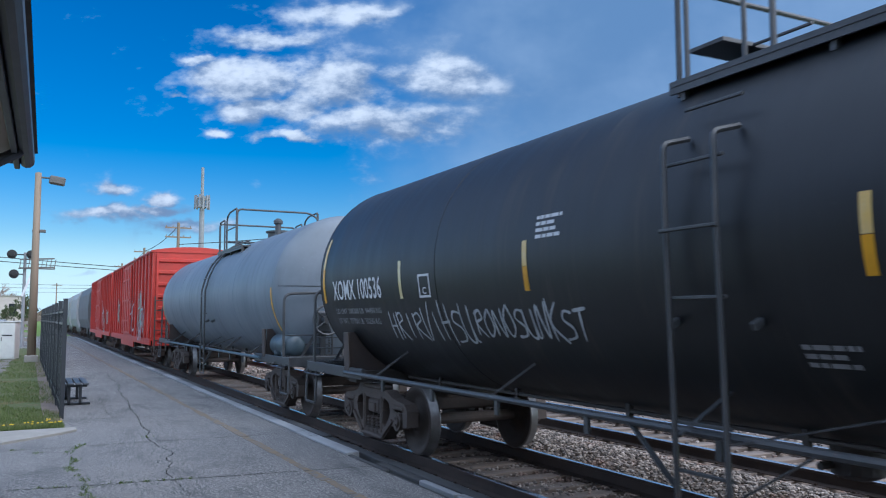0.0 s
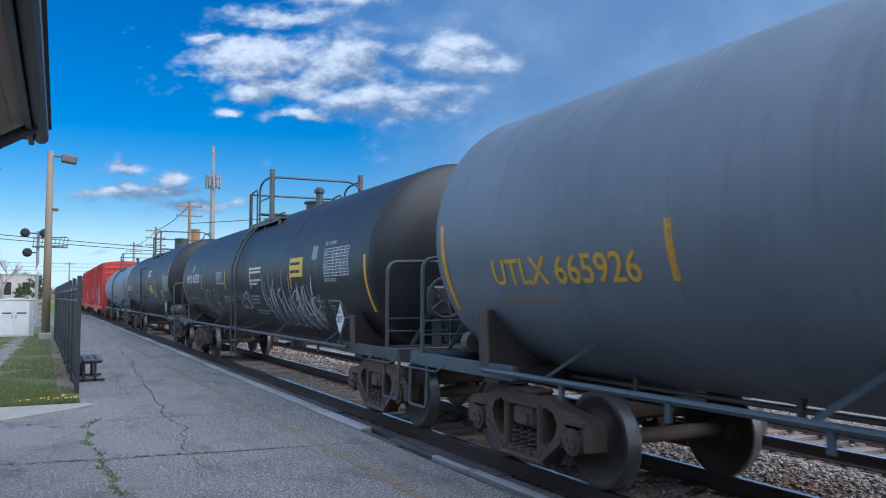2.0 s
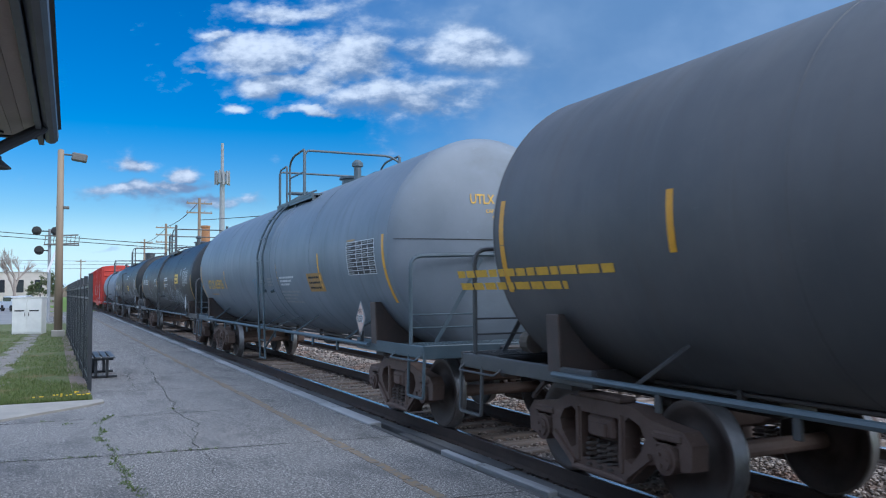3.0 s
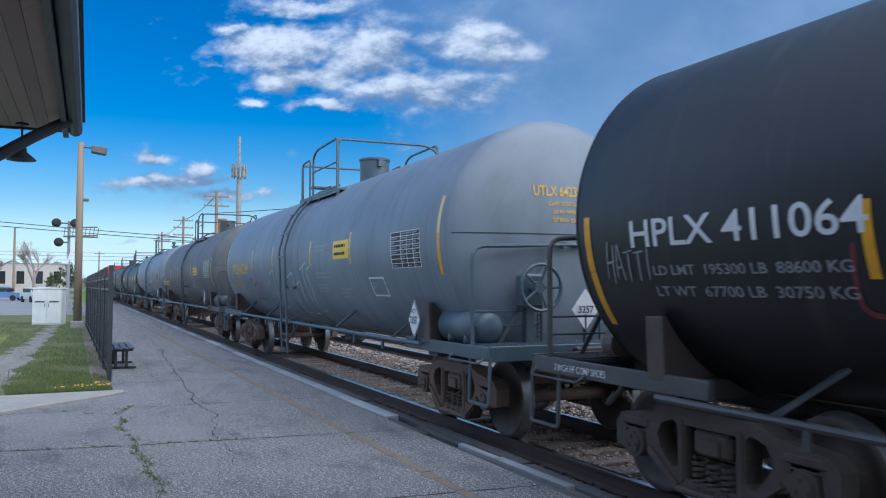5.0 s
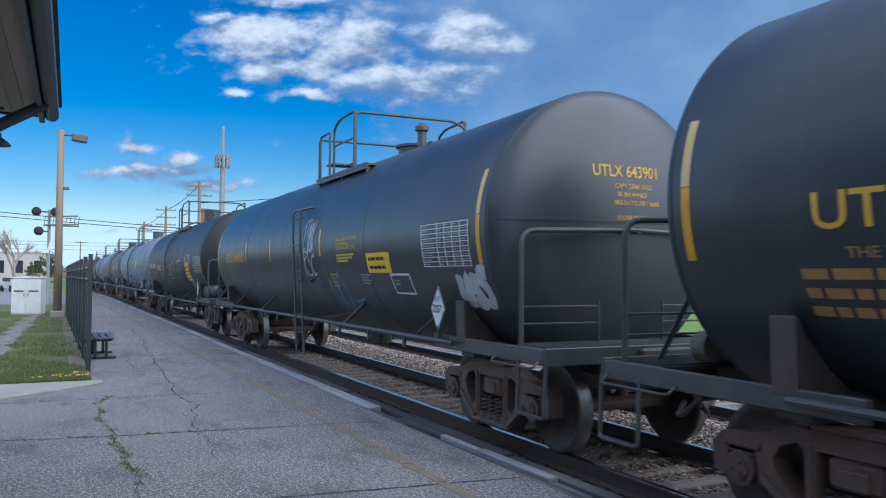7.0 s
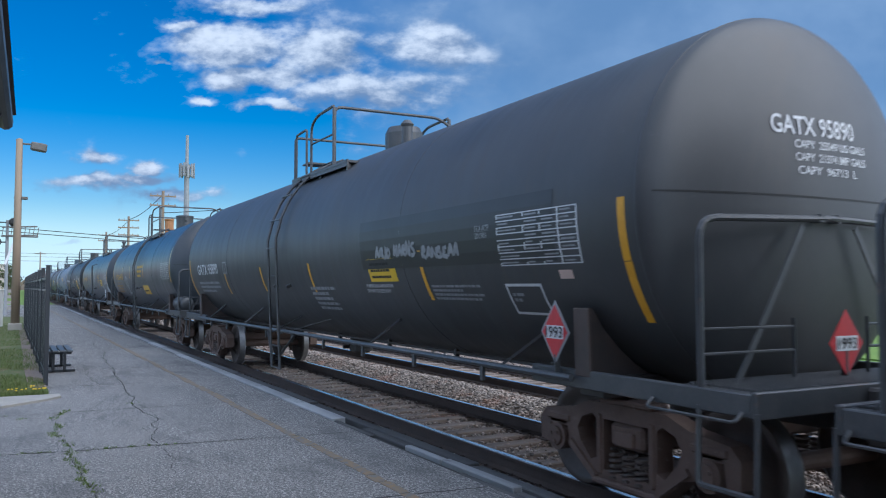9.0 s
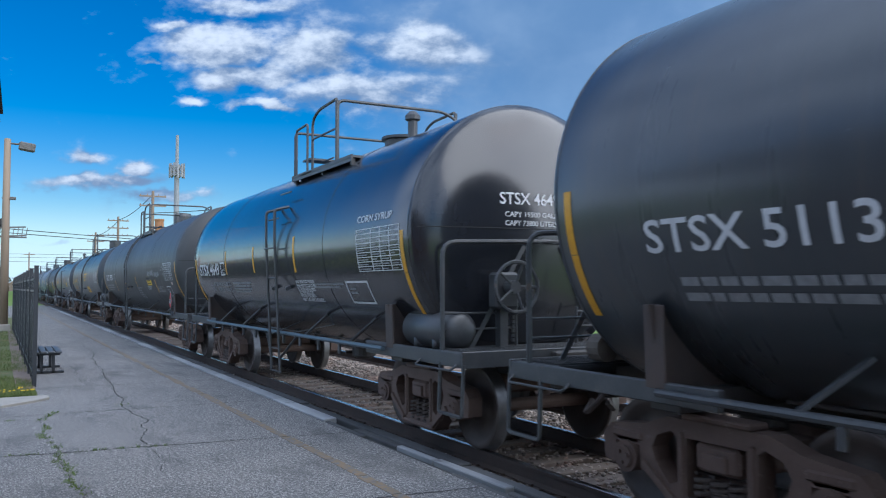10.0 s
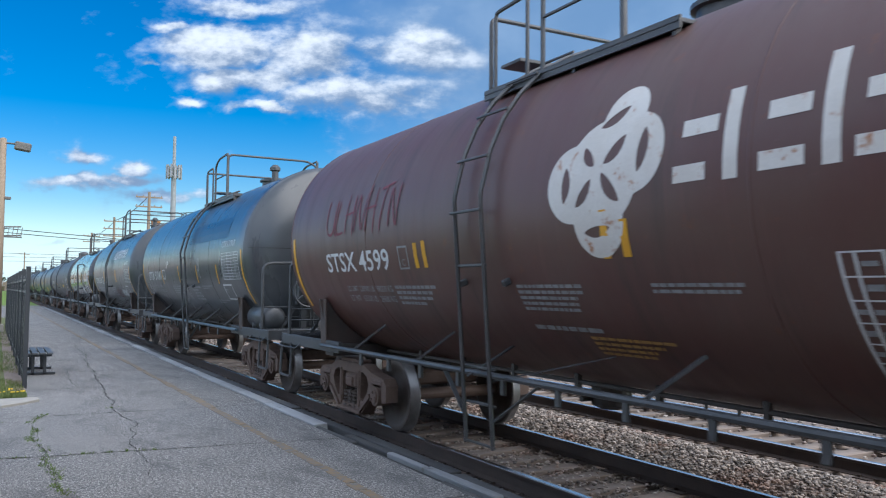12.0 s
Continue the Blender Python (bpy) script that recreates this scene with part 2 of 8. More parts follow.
PANEL_YELLOW = surface("panel_yellow", (0.78, 0.50, 0.015), (0.70, 0.44, 0.02), 0.45, 9, 80, bumps=0.0)
PALE_YELLOW = surface("faded_yellow_white", (0.72, 0.66, 0.45), (0.62, 0.50, 0.20), 0.40, 9, 80, bumps=0.03)
WHITE_PAINT = surface("stencil_white", (0.66, 0.67, 0.68), (0.56, 0.57, 0.58), 0.5, 14, 90, bumps=0.0)
DIM_WHITE = surface("stencil_dim", (0.30, 0.31, 0.32), (0.20, 0.205, 0.21), 0.55, 14, 90, bumps=0.0)
STENCIL_YELLOW = surface("stencil_yellow", (0.74, 0.43, 0.03), (0.60, 0.36, 0.05), 0.5, 14, 90, bumps=0.0)
STENCIL_ORANGE = surface("stencil_orange", (0.42, 0.23, 0.06), (0.30, 0.18, 0.07), 0.5, 14, 90, bumps=0.0)
PLACARD_WHITE = surface("placard_white", (0.72, 0.73, 0.74), (0.62, 0.64, 0.66), 0.4, 8, 60, bumps=0.0)
PLACARD_PINK = surface("placard_pink", (0.62, 0.45, 0.38), (0.55, 0.40, 0.34), 0.4, 8, 60, bumps=0.0)
PLACARD_RED = surface("placard_red", (0.55, 0.02, 0.03), (0.45, 0.02, 0.03), 0.4, 8, 60, bumps=0.0)
BLACK_MARK = surface("black_mark", (0.012, 0.012, 0.013), (0.02, 0.02, 0.02), 0.6, 8, 60, bumps=0.0)
GRAFFITI_WHITE = surface("spray_white", (0.50, 0.53, 0.55), (0.33, 0.36, 0.39), 0.6, 5, 60, bumps=0.0)
GRAFFITI_BLUE = surface("spray_pale_blue", (0.16, 0.30, 0.38), (0.10, 0.20, 0.27), 0.6, 5, 60, bumps=0.0)
GRAFFITI_GREEN = surface("spray_teal", (0.03, 0.085, 0.085), (0.04, 0.07, 0.075), 0.6, 5, 60, bumps=0.0)
GRAFFITI_RED = surface("spray_red", (0.20, 0.035, 0.05), (0.14, 0.03, 0.04), 0.6, 5, 60, bumps=0.0)
GRAFFITI_MINT = surface("spray_mint", (0.20, 0.48, 0.40), (0.30, 0.52, 0.46), 0.6, 5, 60, bumps=0.0)


def asphalt():
    m, nt, p = base_mat("asphalt")
    agg = obj_noise(nt, 30.0, 2.0, 0.6)
    grit = obj_noise(nt, 70.0, 2.0, 0.6)
    blot = obj_noise(nt, 5.0, 6.0, 0.7)
    patch = obj_noise(nt, 0.55, 6.0, 0.6)
    stain = obj_noise(nt, 1.6, 7.0, 0.65, (1, 0.45, 1))
    drip = obj_noise(nt, 3.3, 3.0, 0.5)
    col = mix_col(nt, ramp(nt, patch, 0.32, 0.68), (0.104, 0.104, 0.102), (0.160, 0.155, 0.148))
    col = mix_col(nt, math_node(nt, "MULTIPLY", ramp(nt, blot, 0.40, 0.66), 0.5), col, (0.19, 0.18, 0.168))
    col = mix_col(nt, math_node(nt, "MULTIPLY", ramp(nt, agg, 0.50, 0.60), 0.85), col, (0.37, 0.355, 0.335))
    col = mix_col(nt, math_node(nt, "MULTIPLY", ramp(nt, grit, 0.48, 0.38), 0.9), col, (0.022, 0.022, 0.025))
    col = mix_col(nt, math_node(nt, "MULTIPLY", ramp(nt, grit, 0.60, 0.67), 0.9), col, (0.60, 0.585, 0.56))
    col = mix_col(nt, math_node(nt, "MULTIPLY", ramp(nt, stain, 0.50, 0.70), 0.6), col, (0.062, 0.062, 0.064))
    col = mix_col(nt, math_node(nt, "MULTIPLY", ramp(nt, drip, 0.70, 0.76), 0.6), col, (0.04, 0.04, 0.042))
    link(nt, col, p.inputs["Base Color"])
    p.inputs["Roughness"].default_value = 0.88
    bump(nt, p, agg, 0.8, 0.010)
    return m


ASPHALT = asphalt()
CRACK = surface("crack_dirt", (0.028, 0.028, 0.027), (0.05, 0.046, 0.042), 0.95, 20, 90)
LINE_YELLOW = surface("worn_line_yellow", (0.24, 0.165, 0.09), (0.185, 0.15, 0.11), 0.85, 5, 60, wear=((0.14, 0.137, 0.13), 0.47))
TIMBER_GREY = surface("timber_grey", (0.34, 0.35, 0.36), (0.23, 0.235, 0.24), 0.8, 3, 50, bumps=0.5, stretch=(1, 0.2, 1), per_piece=0.25, wear=((0.07, 0.07, 0.07), 0.60))
TIMBER_DARK = surface("timber_dark", (0.10, 0.10, 0.10), (0.055, 0.055, 0.056), 0.85, 3, 50, bumps=0.5, stretch=(1, 0.2, 1), per_piece=0.25)
TIE_WOOD = surface("tie_wood", (0.23, 0.185, 0.155), (0.15, 0.122, 0.102), 0.9, 3, 40, bumps=0.6, stretch=(0.25, 2, 1), per_piece=0.25)
RAIL_SIDE = surface("rail_rust", (0.045, 0.032, 0.026), (0.07, 0.05, 0.04), 0.8, 3, 50, bumps=0.3)
RAIL_TOP = surface("rail_head", (0.62, 0.62, 0.63), (0.50, 0.50, 0.51), 0.22, 6, 90, metal=1.0, bumps=0.04)
CONCRETE = surface("concrete", (0.34, 0.32, 0.28), (0.27, 0.255, 0.23), 0.9, 2, 70, bumps=0.3)
GRASS_SOIL = surface("grass_soil", (0.075, 0.10, 0.025), (0.115, 0.125, 0.045), 0.95, 1.2, 26, bumps=0.8, dist=0.02, wear=((0.17, 0.13, 0.075), 0.53))
FAR_GRASS = surface("far_grass", (0.11, 0.20, 0.025), (0.17, 0.25, 0.04), 0.95, 0.3, 12, bumps=0.5)
YELLOW_GRASS = surface("dry_grass", (0.26, 0.27, 0.05), (0.20, 0.25, 0.05), 0.95, 0.8, 20, bumps=0.5)
GRAVEL = surface("gravel", (0.26, 0.24, 0.21), (0.17, 0.155, 0.14), 0.95, 3, 34, bumps=0.9, dist=0.02)
BALLAST_BED = surface("ballast_bed", (0.155, 0.125, 0.108), (0.235, 0.18, 0.145), 0.95, 2.5, 24, bumps=1.0, dist=0.03)
ROAD_MAT = surface("road_asphalt", (0.20, 0.20, 0.20), (0.25, 0.25, 0.245), 0.9, 0.4, 30, bumps=0.3)
FENCE_BLACK = surface("fence_black", (0.022, 0.026, 0.032), (0.032, 0.036, 0.042), 0.38, 4, 60, bumps=0.05)
BENCH_WOOD = surface("bench_slat", (0.085, 0.095, 0.105), (0.05, 0.056, 0.062), 0.5, 4, 50)
POLE_WOOD = surface("pole_wood", (0.30, 0.225, 0.16), (0.22, 0.17, 0.125), 0.85, 1.4, 40, bumps=0.4, stretch=(2, 2, 0.15))
POLE_STEEL = surface("pole_steel", (0.30, 0.31, 0.32), (0.24, 0.25, 0.26), 0.5, 2, 40)
LAMP_GREY = surface("lamp_grey", (0.10, 0.095, 0.09), (0.14, 0.13, 0.12), 0.55, 4, 50)
SOFFIT = surface("soffit_boards", (0.36, 0.31, 0.27), (0.30, 0.26, 0.225), 0.75, 2, 30, stretch=(1, 0.2, 1), per_piece=0.12)
TRIM_DARK = surface("trim_dark", (0.034, 0.042, 0.056), (0.046, 0.054, 0.068), 0.45, 4, 50)
SHINGLE = surface("roof_shingle", (0.07, 0.06, 0.055), (0.10, 0.09, 0.08), 0.9, 3, 40)
BRICK = surface("brick", (0.30, 0.13, 0.09), (0.36, 0.17, 0.12), 0.85, 2, 30)
PALE_WALL = surface("pale_wall", (0.52, 0.47, 0.42), (0.45, 0.40, 0.36), 0.85, 1, 20)
WHITE_WALL = surface("white_wall", (0.72, 0.74, 0.78), (0.64, 0.66, 0.70), 0.7, 1, 20)
ROOF_RED = surface("roof_red", (0.50, 0.06, 0.05), (0.40, 0.05, 0.04), 0.6, 2, 20)
ROOF_GREY = surface("roof_grey", (0.16, 0.16, 0.17), (0.12, 0.12, 0.13), 0.8, 2, 20)
CABINET = surface("cabinet_paint", (0.70, 0.70, 0.66), (0.60, 0.60, 0.57), 0.5, 2, 40, wear=((0.45, 0.42, 0.36), 0.66))
CAR_BLUE = surface("car_blue", (0.10, 0.20, 0.36), (0.12, 0.22, 0.38), 0.3, 2, 30, bumps=0.0)
CAR_WHITE = surface("car_white", (0.6, 0.62, 0.65), (0.5, 0.52, 0.55), 0.3, 2, 30, bumps=0.0)
CAR_RED = surface("car_red", (0.45, 0.03, 0.03), (0.40, 0.03, 0.03), 0.3, 2, 30, bumps=0.0)
DARK_GLASS = surface("dark_glass", (0.02, 0.025, 0.03), (0.03, 0.035, 0.04), 0.12, 2, 30, bumps=0.0)
TYRE = surface("tyre_rubber", (0.015, 0.015, 0.015), (0.025, 0.025, 0.025), 0.85, 6, 60)
BARK_PALE = surface("bark_pale", (0.34, 0.29, 0.25), (0.25, 0.21, 0.18), 0.9, 2, 30)
LEAF_FAR = surface("leaf_far", (0.05, 0.075, 0.025), (0.08, 0.10, 0.04), 0.9, 2, 20)
BUSH_BROWN = surface("twig_brown", (0.20, 0.16, 0.12), (0.15, 0.12, 0.09), 0.9, 2, 20)
WIRE = surface("wire_black", (0.02, 0.02, 0.022), (0.03, 0.03, 0.03), 0.6, 4, 30, bumps=0.0)
DANDELION = surface("dandelion", (0.70, 0.50, 0.02), (0.62, 0.42, 0.02), 0.8, 8, 30, bumps=0.0)
BULB_RED = surface("signal_lens", (0.20, 0.03, 0.03), (0.15, 0.02, 0.02), 0.2, 8, 30, bumps=0.0)
WEED = surface("weed_green", (0.07, 0.13, 0.02), (0.12, 0.17, 0.035), 0.9, 8, 40, bumps=0.0)


def grass_blades():
    m, nt, p = base_mat("grass_blades")
    g = nt.nodes.new("ShaderNodeNewGeometry")
    r = g.outputs["Random Per Island"]
    col = mix_col(nt, r, (0.055, 0.095, 0.018), (0.135, 0.165, 0.05))
    col = mix_col(nt, ramp(nt, obj_noise(nt, 0.8, 4), 0.52, 0.70), col, (0.20, 0.17, 0.085))
    link(nt, col, p.inputs["Base Color"])
    p.inputs["Roughness"].default_value = 0.8
    return m


def stone_mat():
    m, nt, p = base_mat("ballast_stone")
    g = nt.nodes.new("ShaderNodeNewGeometry")
    r = g.outputs["Random Per Island"]
    col = mix_col(nt, r, (0.075, 0.067, 0.061), (0.40, 0.345, 0.30))
    col = mix_col(nt, math_node(nt, "MULTIPLY", ramp(nt, obj_noise(nt, 1.1, 4), 0.50, 0.66), 0.6), col, (0.27, 0.155, 0.11))
    link(nt, col, p.inputs["Base Color"])
    p.inputs["Roughness"].default_value = 0.9
    bump(nt, p, obj_noise(nt, 60, 4), 0.5, 0.01)
    return m


GRASS_BLADES, STONES = grass_blades(), stone_mat()


# ---- mesh helpers ----
def mesh_of(bm, name, material, smooth=False):
    me = bpy.data.meshes.new(name)
    bmesh.ops.recalc_face_normals(bm, faces=bm.faces)
    if smooth:
        for f in bm.faces:
            f.smooth = True
    bm.to_mesh(me)
    bm.free()
    me.materials.append(material)
    return me


def part(name, shape, material=None, parent=None, label="", at=None, smooth=False):
    """Links a bmesh, or a mesh that is shared, as one object under a thing or a part."""
    me = mesh_of(shape, name, material, smooth) if isinstance(shape, bmesh.types.BMesh) else shape
    ob = new(name, me)
    if parent is not None:
        ob.parent = parent
    if at is not None:
        ob.matrix_basis = at
    if label:
        ob["label"] = label
    return ob


def empty(name, at, label, category, group=""):
    e = new(name)
    e.empty_display_size = 0.2
    e.matrix_basis = at
    return tagged(e, label, category, group)


def box(bm, c, s, m=None, bev=0.0):
    r = bmesh.ops.create_cube(bm, size=1.0)
    vs = r["verts"]
    bmesh.ops.scale(bm, vec=s, verts=vs)
    if bev:
        es = list({e for v in vs for e in v.link_edges})
        r = bmesh.ops.bevel(bm, geom=es, offset=bev, segments=1, affect="EDGES", clamp_overlap=True)
        vs = list({v for f in r["faces"] for v in f.verts} | {v for v in vs if v.is_valid})
    if m is not None:
        bmesh.ops.transform(bm, matrix=m, verts=vs)
    bmesh.ops.translate(bm, vec=c, verts=vs)
    return vs


def rod(bm, a, b, r, seg=8, r2=None):
    a, b = Vector(a), Vector(b)
    d = b - a
    q = d.to_track_quat("Z", "Y").to_matrix().to_4x4()
    bmesh.ops.create_cone(bm, cap_ends=True, segments=seg, radius1=r, radius2=r if r2 is None else r2, depth=d.length,
                          matrix=Matrix.Translation((a + b) / 2) @ q)


def beam(bm, a, b, w, h, up=(0, 0, 1)):
    """A square bar from a to b."""
    a, b = Vector(a), Vector(b)
    d = b - a
    y = d.normalized()
    x = y.cross(Vector(up))
    if x.length < 1e-4:
        x = Vector((1, 0, 0))
    x.normalize()
    z = x.cross(y)
    m = Matrix((x, y, z)).transposed().to_4x4()
    box(bm, (a + b) / 2, (w, d.length, h), m)


def pipe(bm, pts, r, seg=8, bend=0.12):
    """A bent pipe through the points, with rounded corners."""
    pts = [Vector(p) for p in pts]
    path = [pts[0]]
    for i in range(1, len(pts) - 1):
        a, b, c = pts[i - 1], pts[i], pts[i + 1]
        d1, d2 = (a - b), (c - b)
        k = min(bend, d1.length * 0.45, d2.length * 0.45)
        p1, p2 = b + d1.normalized() * k, b + d2.normalized() * k
        for j in range(5):
            t = j / 4
            path.append(p1 * (1 - t) ** 2 + b * 2 * t * (1 - t) + p2 * t * t)
    path.append(pts[-1])
    rings, ref = [], None
    for i, p in enumerate(path):
        t = (path[min(i + 1, len(path) - 1)] - path[max(i - 1, 0)]).normalized()
        if ref is None:
            ref = t.orthogonal().normalized()
        ref = (ref - t * ref.dot(t)).normalized()
        s = t.cross(ref)
        rings.append([bm.verts.new(p + (ref * math.cos(2 * math.pi * k / seg) + s * math.sin(2 * math.pi * k / seg)) * r) for k in range(seg)])
    for a, b in zip(rings, rings[1:]):
        for k in range(seg):
            bm.faces.new((a[k], a[(k + 1) % seg], b[(k + 1) % seg], b[k]))
    bm.faces.new(rings[0][::-1])
    bm.faces.new(rings[-1])


def lathe(bm, profile, axis="Y", seg=48, centre=(0, 0, 0)):
    """Revolves (along, radius) pairs round an axis."""
    rings = []
    for a, r in profile:
        ring = []
        n = 1 if r < 1e-6 else seg
        for k in range(n):
            c, s = r * math.cos(2 * math.pi * k / seg), r * math.sin(2 * math.pi * k / seg)
            p = {"X": (a, c, s), "Y": (c, a, s), "Z": (c, s, a)}[axis]
            ring.append(bm.verts.new(Vector(p) + Vector(centre)))
        rings.append(ring)
    for a, b in zip(rings, rings[1:]):
        for k in range(seg):
            k2 = (k + 1) % seg
            if len(a) == 1 and len(b) > 1:
                bm.faces.new((a[0], b[k], b[k2]))
            elif len(b) == 1 and len(a) > 1:
                bm.faces.new((a[k], a[k2], b[0]))
            elif len(a) > 1:
                bm.faces.new((a[k], a[k2], b[k2], b[k]))
    for ring, flip in ((rings[0], True), (rings[-1], False)):
        if len(ring) > 2:
            bm.faces.new(ring[::-1] if flip else ring)


def plate(bm, loops, plane, at, thick):
    """A flat plate with holes: loops of 2D points in the plane YZ, XZ or XY, starting at 'at' and 'thick' deep."""
    def p3(a, b, d):
        return {"YZ": (d, a, b), "XZ": (a, d, b), "XY": (a, b, d)}[plane]
    edges, start = [], set(bm.verts)
    for lp in loops:
        vs = [bm.verts.new(p3(a, b, at)) for a, b in lp]
        edges += [bm.edges.new((vs[i], vs[(i + 1) % len(vs)])) for i in range(len(vs))]
    r = bmesh.ops.triangle_fill(bm, use_beauty=True, use_dissolve=False, edges=edges)
    faces = [g for g in r["geom"] if isinstance(g, bmesh.types.BMFace)]
    ex = bmesh.ops.extrude_face_region(bm, geom=faces)
    vs = [g for g in ex["geom"] if isinstance(g, bmesh.types.BMVert)]
    bmesh.ops.translate(bm, vec=p3(0, 0, thick), verts=vs)


def nb():
    return bmesh.new()


def slab(name, x0, x1, y0, y1, z0, z1, material, label, category, parent=None):
    bm = nb()
    box(bm, ((x0 + x1) / 2, (y0 + y1) / 2, (z0 + z1) / 2), (x1 - x0, y1 - y0, z1 - z0))
    ob = part(name, bm, material, parent)
    return tagged(ob, label, category, kind="structure") if parent is None else ob


# ---- ground, platform, tracks ----
def build_ground():
    bm = nb()
    xs = [-2500, -300, -60, -12, 3.6, 4.02, 4.04, 12.2, 13.2, 60, 300, 2500]
    zs = [-0.10] * 6 + [-0.42, -0.42, -0.10, -0.10, -0.10, -0.10]
    ys = [-2500, -300, -40, 0, 40, 120, 400, 2500]
    grid = [[bm.verts.new((x, y, z)) for x, z in zip(xs, zs)] for y in ys]
    for a, b in zip(grid, grid[1:]):
        for i in range(len(xs) - 1):
            bm.faces.new((a[i], a[i + 1], b[i + 1], b[i]))
    tagged(part("ground", bm, FAR_GRASS), "flat green land reaching to the horizon", "ground", kind="structure")


build_ground()
slab("pavement_platform", -3.2, 3.80, -9.0, 90.0, -0.30, 0.0, ASPHALT, "worn grey asphalt platform with cracks and joints", "platform")
def concrete_pad():
    bm = nb()
    plate(bm, [[(0.71, 14.75), (0.72, 14.45), (0.52, 14.17), (-1.04, 12.74), (-3.25, 10.8), (-9.0, 10.8), (-9.0, 14.75)]], "XY", -0.2, 0.232)
    tagged(part("pavement_pad", bm, CONCRETE), "pale concrete walk beside the lawn", "pavement", kind="structure")


concrete_pad()
slab("lawn", -14.0, 0.57, 14.75, 54.6, -0.2, 0.006, GRASS_SOIL, "short spring grass with bare patches beside the fence", "lawn")
slab("gravel_beyond_tracks", 12.3, 19.5, -60.0, 200.0, -0.3, -0.20, GRAVEL, "grey gravel verge beyond the second track", "gravel")
slab("lawn_beyond_tracks", 19.5, 55.0, -60.0, 150.0, -0.2, -0.06, FAR_GRASS, "bright green grass beyond the second track", "lawn")
slab("road_side_street", -140.0, -0.4, 55.5, 68.0, -0.2, 0.012, ROAD_MAT, "grey asphalt street beyond the lawn", "road")
slab("road_along_tracks", -40.0, -2.4, 68.0, 190.0, -0.2, 0.010, ROAD_MAT, "grey asphalt road running beside the tracks", "road")
slab("road_far_side", 30.0, 37.0, -80.0, 220.0, -0.1, -0.045, ROAD_MAT, "grey street beyond the tracks", "road")


def ribbon(bm, pts, width, z, rnd, jitter):
    """A ragged dark crack along a line of points on the platform."""
    last, path = None, []
    for (x0, y0), (x1, y1) in zip(pts, pts[1:]):
        n = max(2, int(math.hypot(x1 - x0, y1 - y0) / 0.09))
        path += [(x0 + (x1 - x0) * i / n, y0 + (y1 - y0) * i / n) for i in range(n)]
    path.append(pts[-1])
    for i, (x, y) in enumerate(path):
        q = path[min(i + 1, len(path) - 1)]
        o = path[max(i - 1, 0)]
        d = Vector((q[0] - o[0], q[1] - o[1], 0)).normalized()
        s = Vector((-d.y, d.x, 0))
        c = Vector((x, y, z)) + s * (rnd.uniform(-jitter, jitter) + 1.6 * jitter * noise.noise((x * 1.7, y * 1.7, 4)))
        w = width * rnd.uniform(0.25, 1.0)
        pair = (bm.verts.new(c - s * w), bm.verts.new(c + s * w))
        if last:
            bm.faces.new((last[0], pair[0], pair[1], last[1]))
        last = pair
    return path


def tuft(bm, x, y, rnd, n, spread, tall):
    for _ in range(n):
        c = Vector((x + rnd.gauss(0, spread), y + rnd.gauss(0, spread), 0.002))
        d = Vector((rnd.uniform(-1, 1), rnd.uniform(-1, 1), rnd.uniform(0.25, 0.9))).normalized() * rnd.uniform(0.4, 1.0) * tall
        s = Vector((rnd.uniform(-1, 1), rnd.uniform(-1, 1), 0)).normalized() * 0.006
        bm.faces.new([bm.verts.new(v) for v in (c - s, c + s, c + d)])


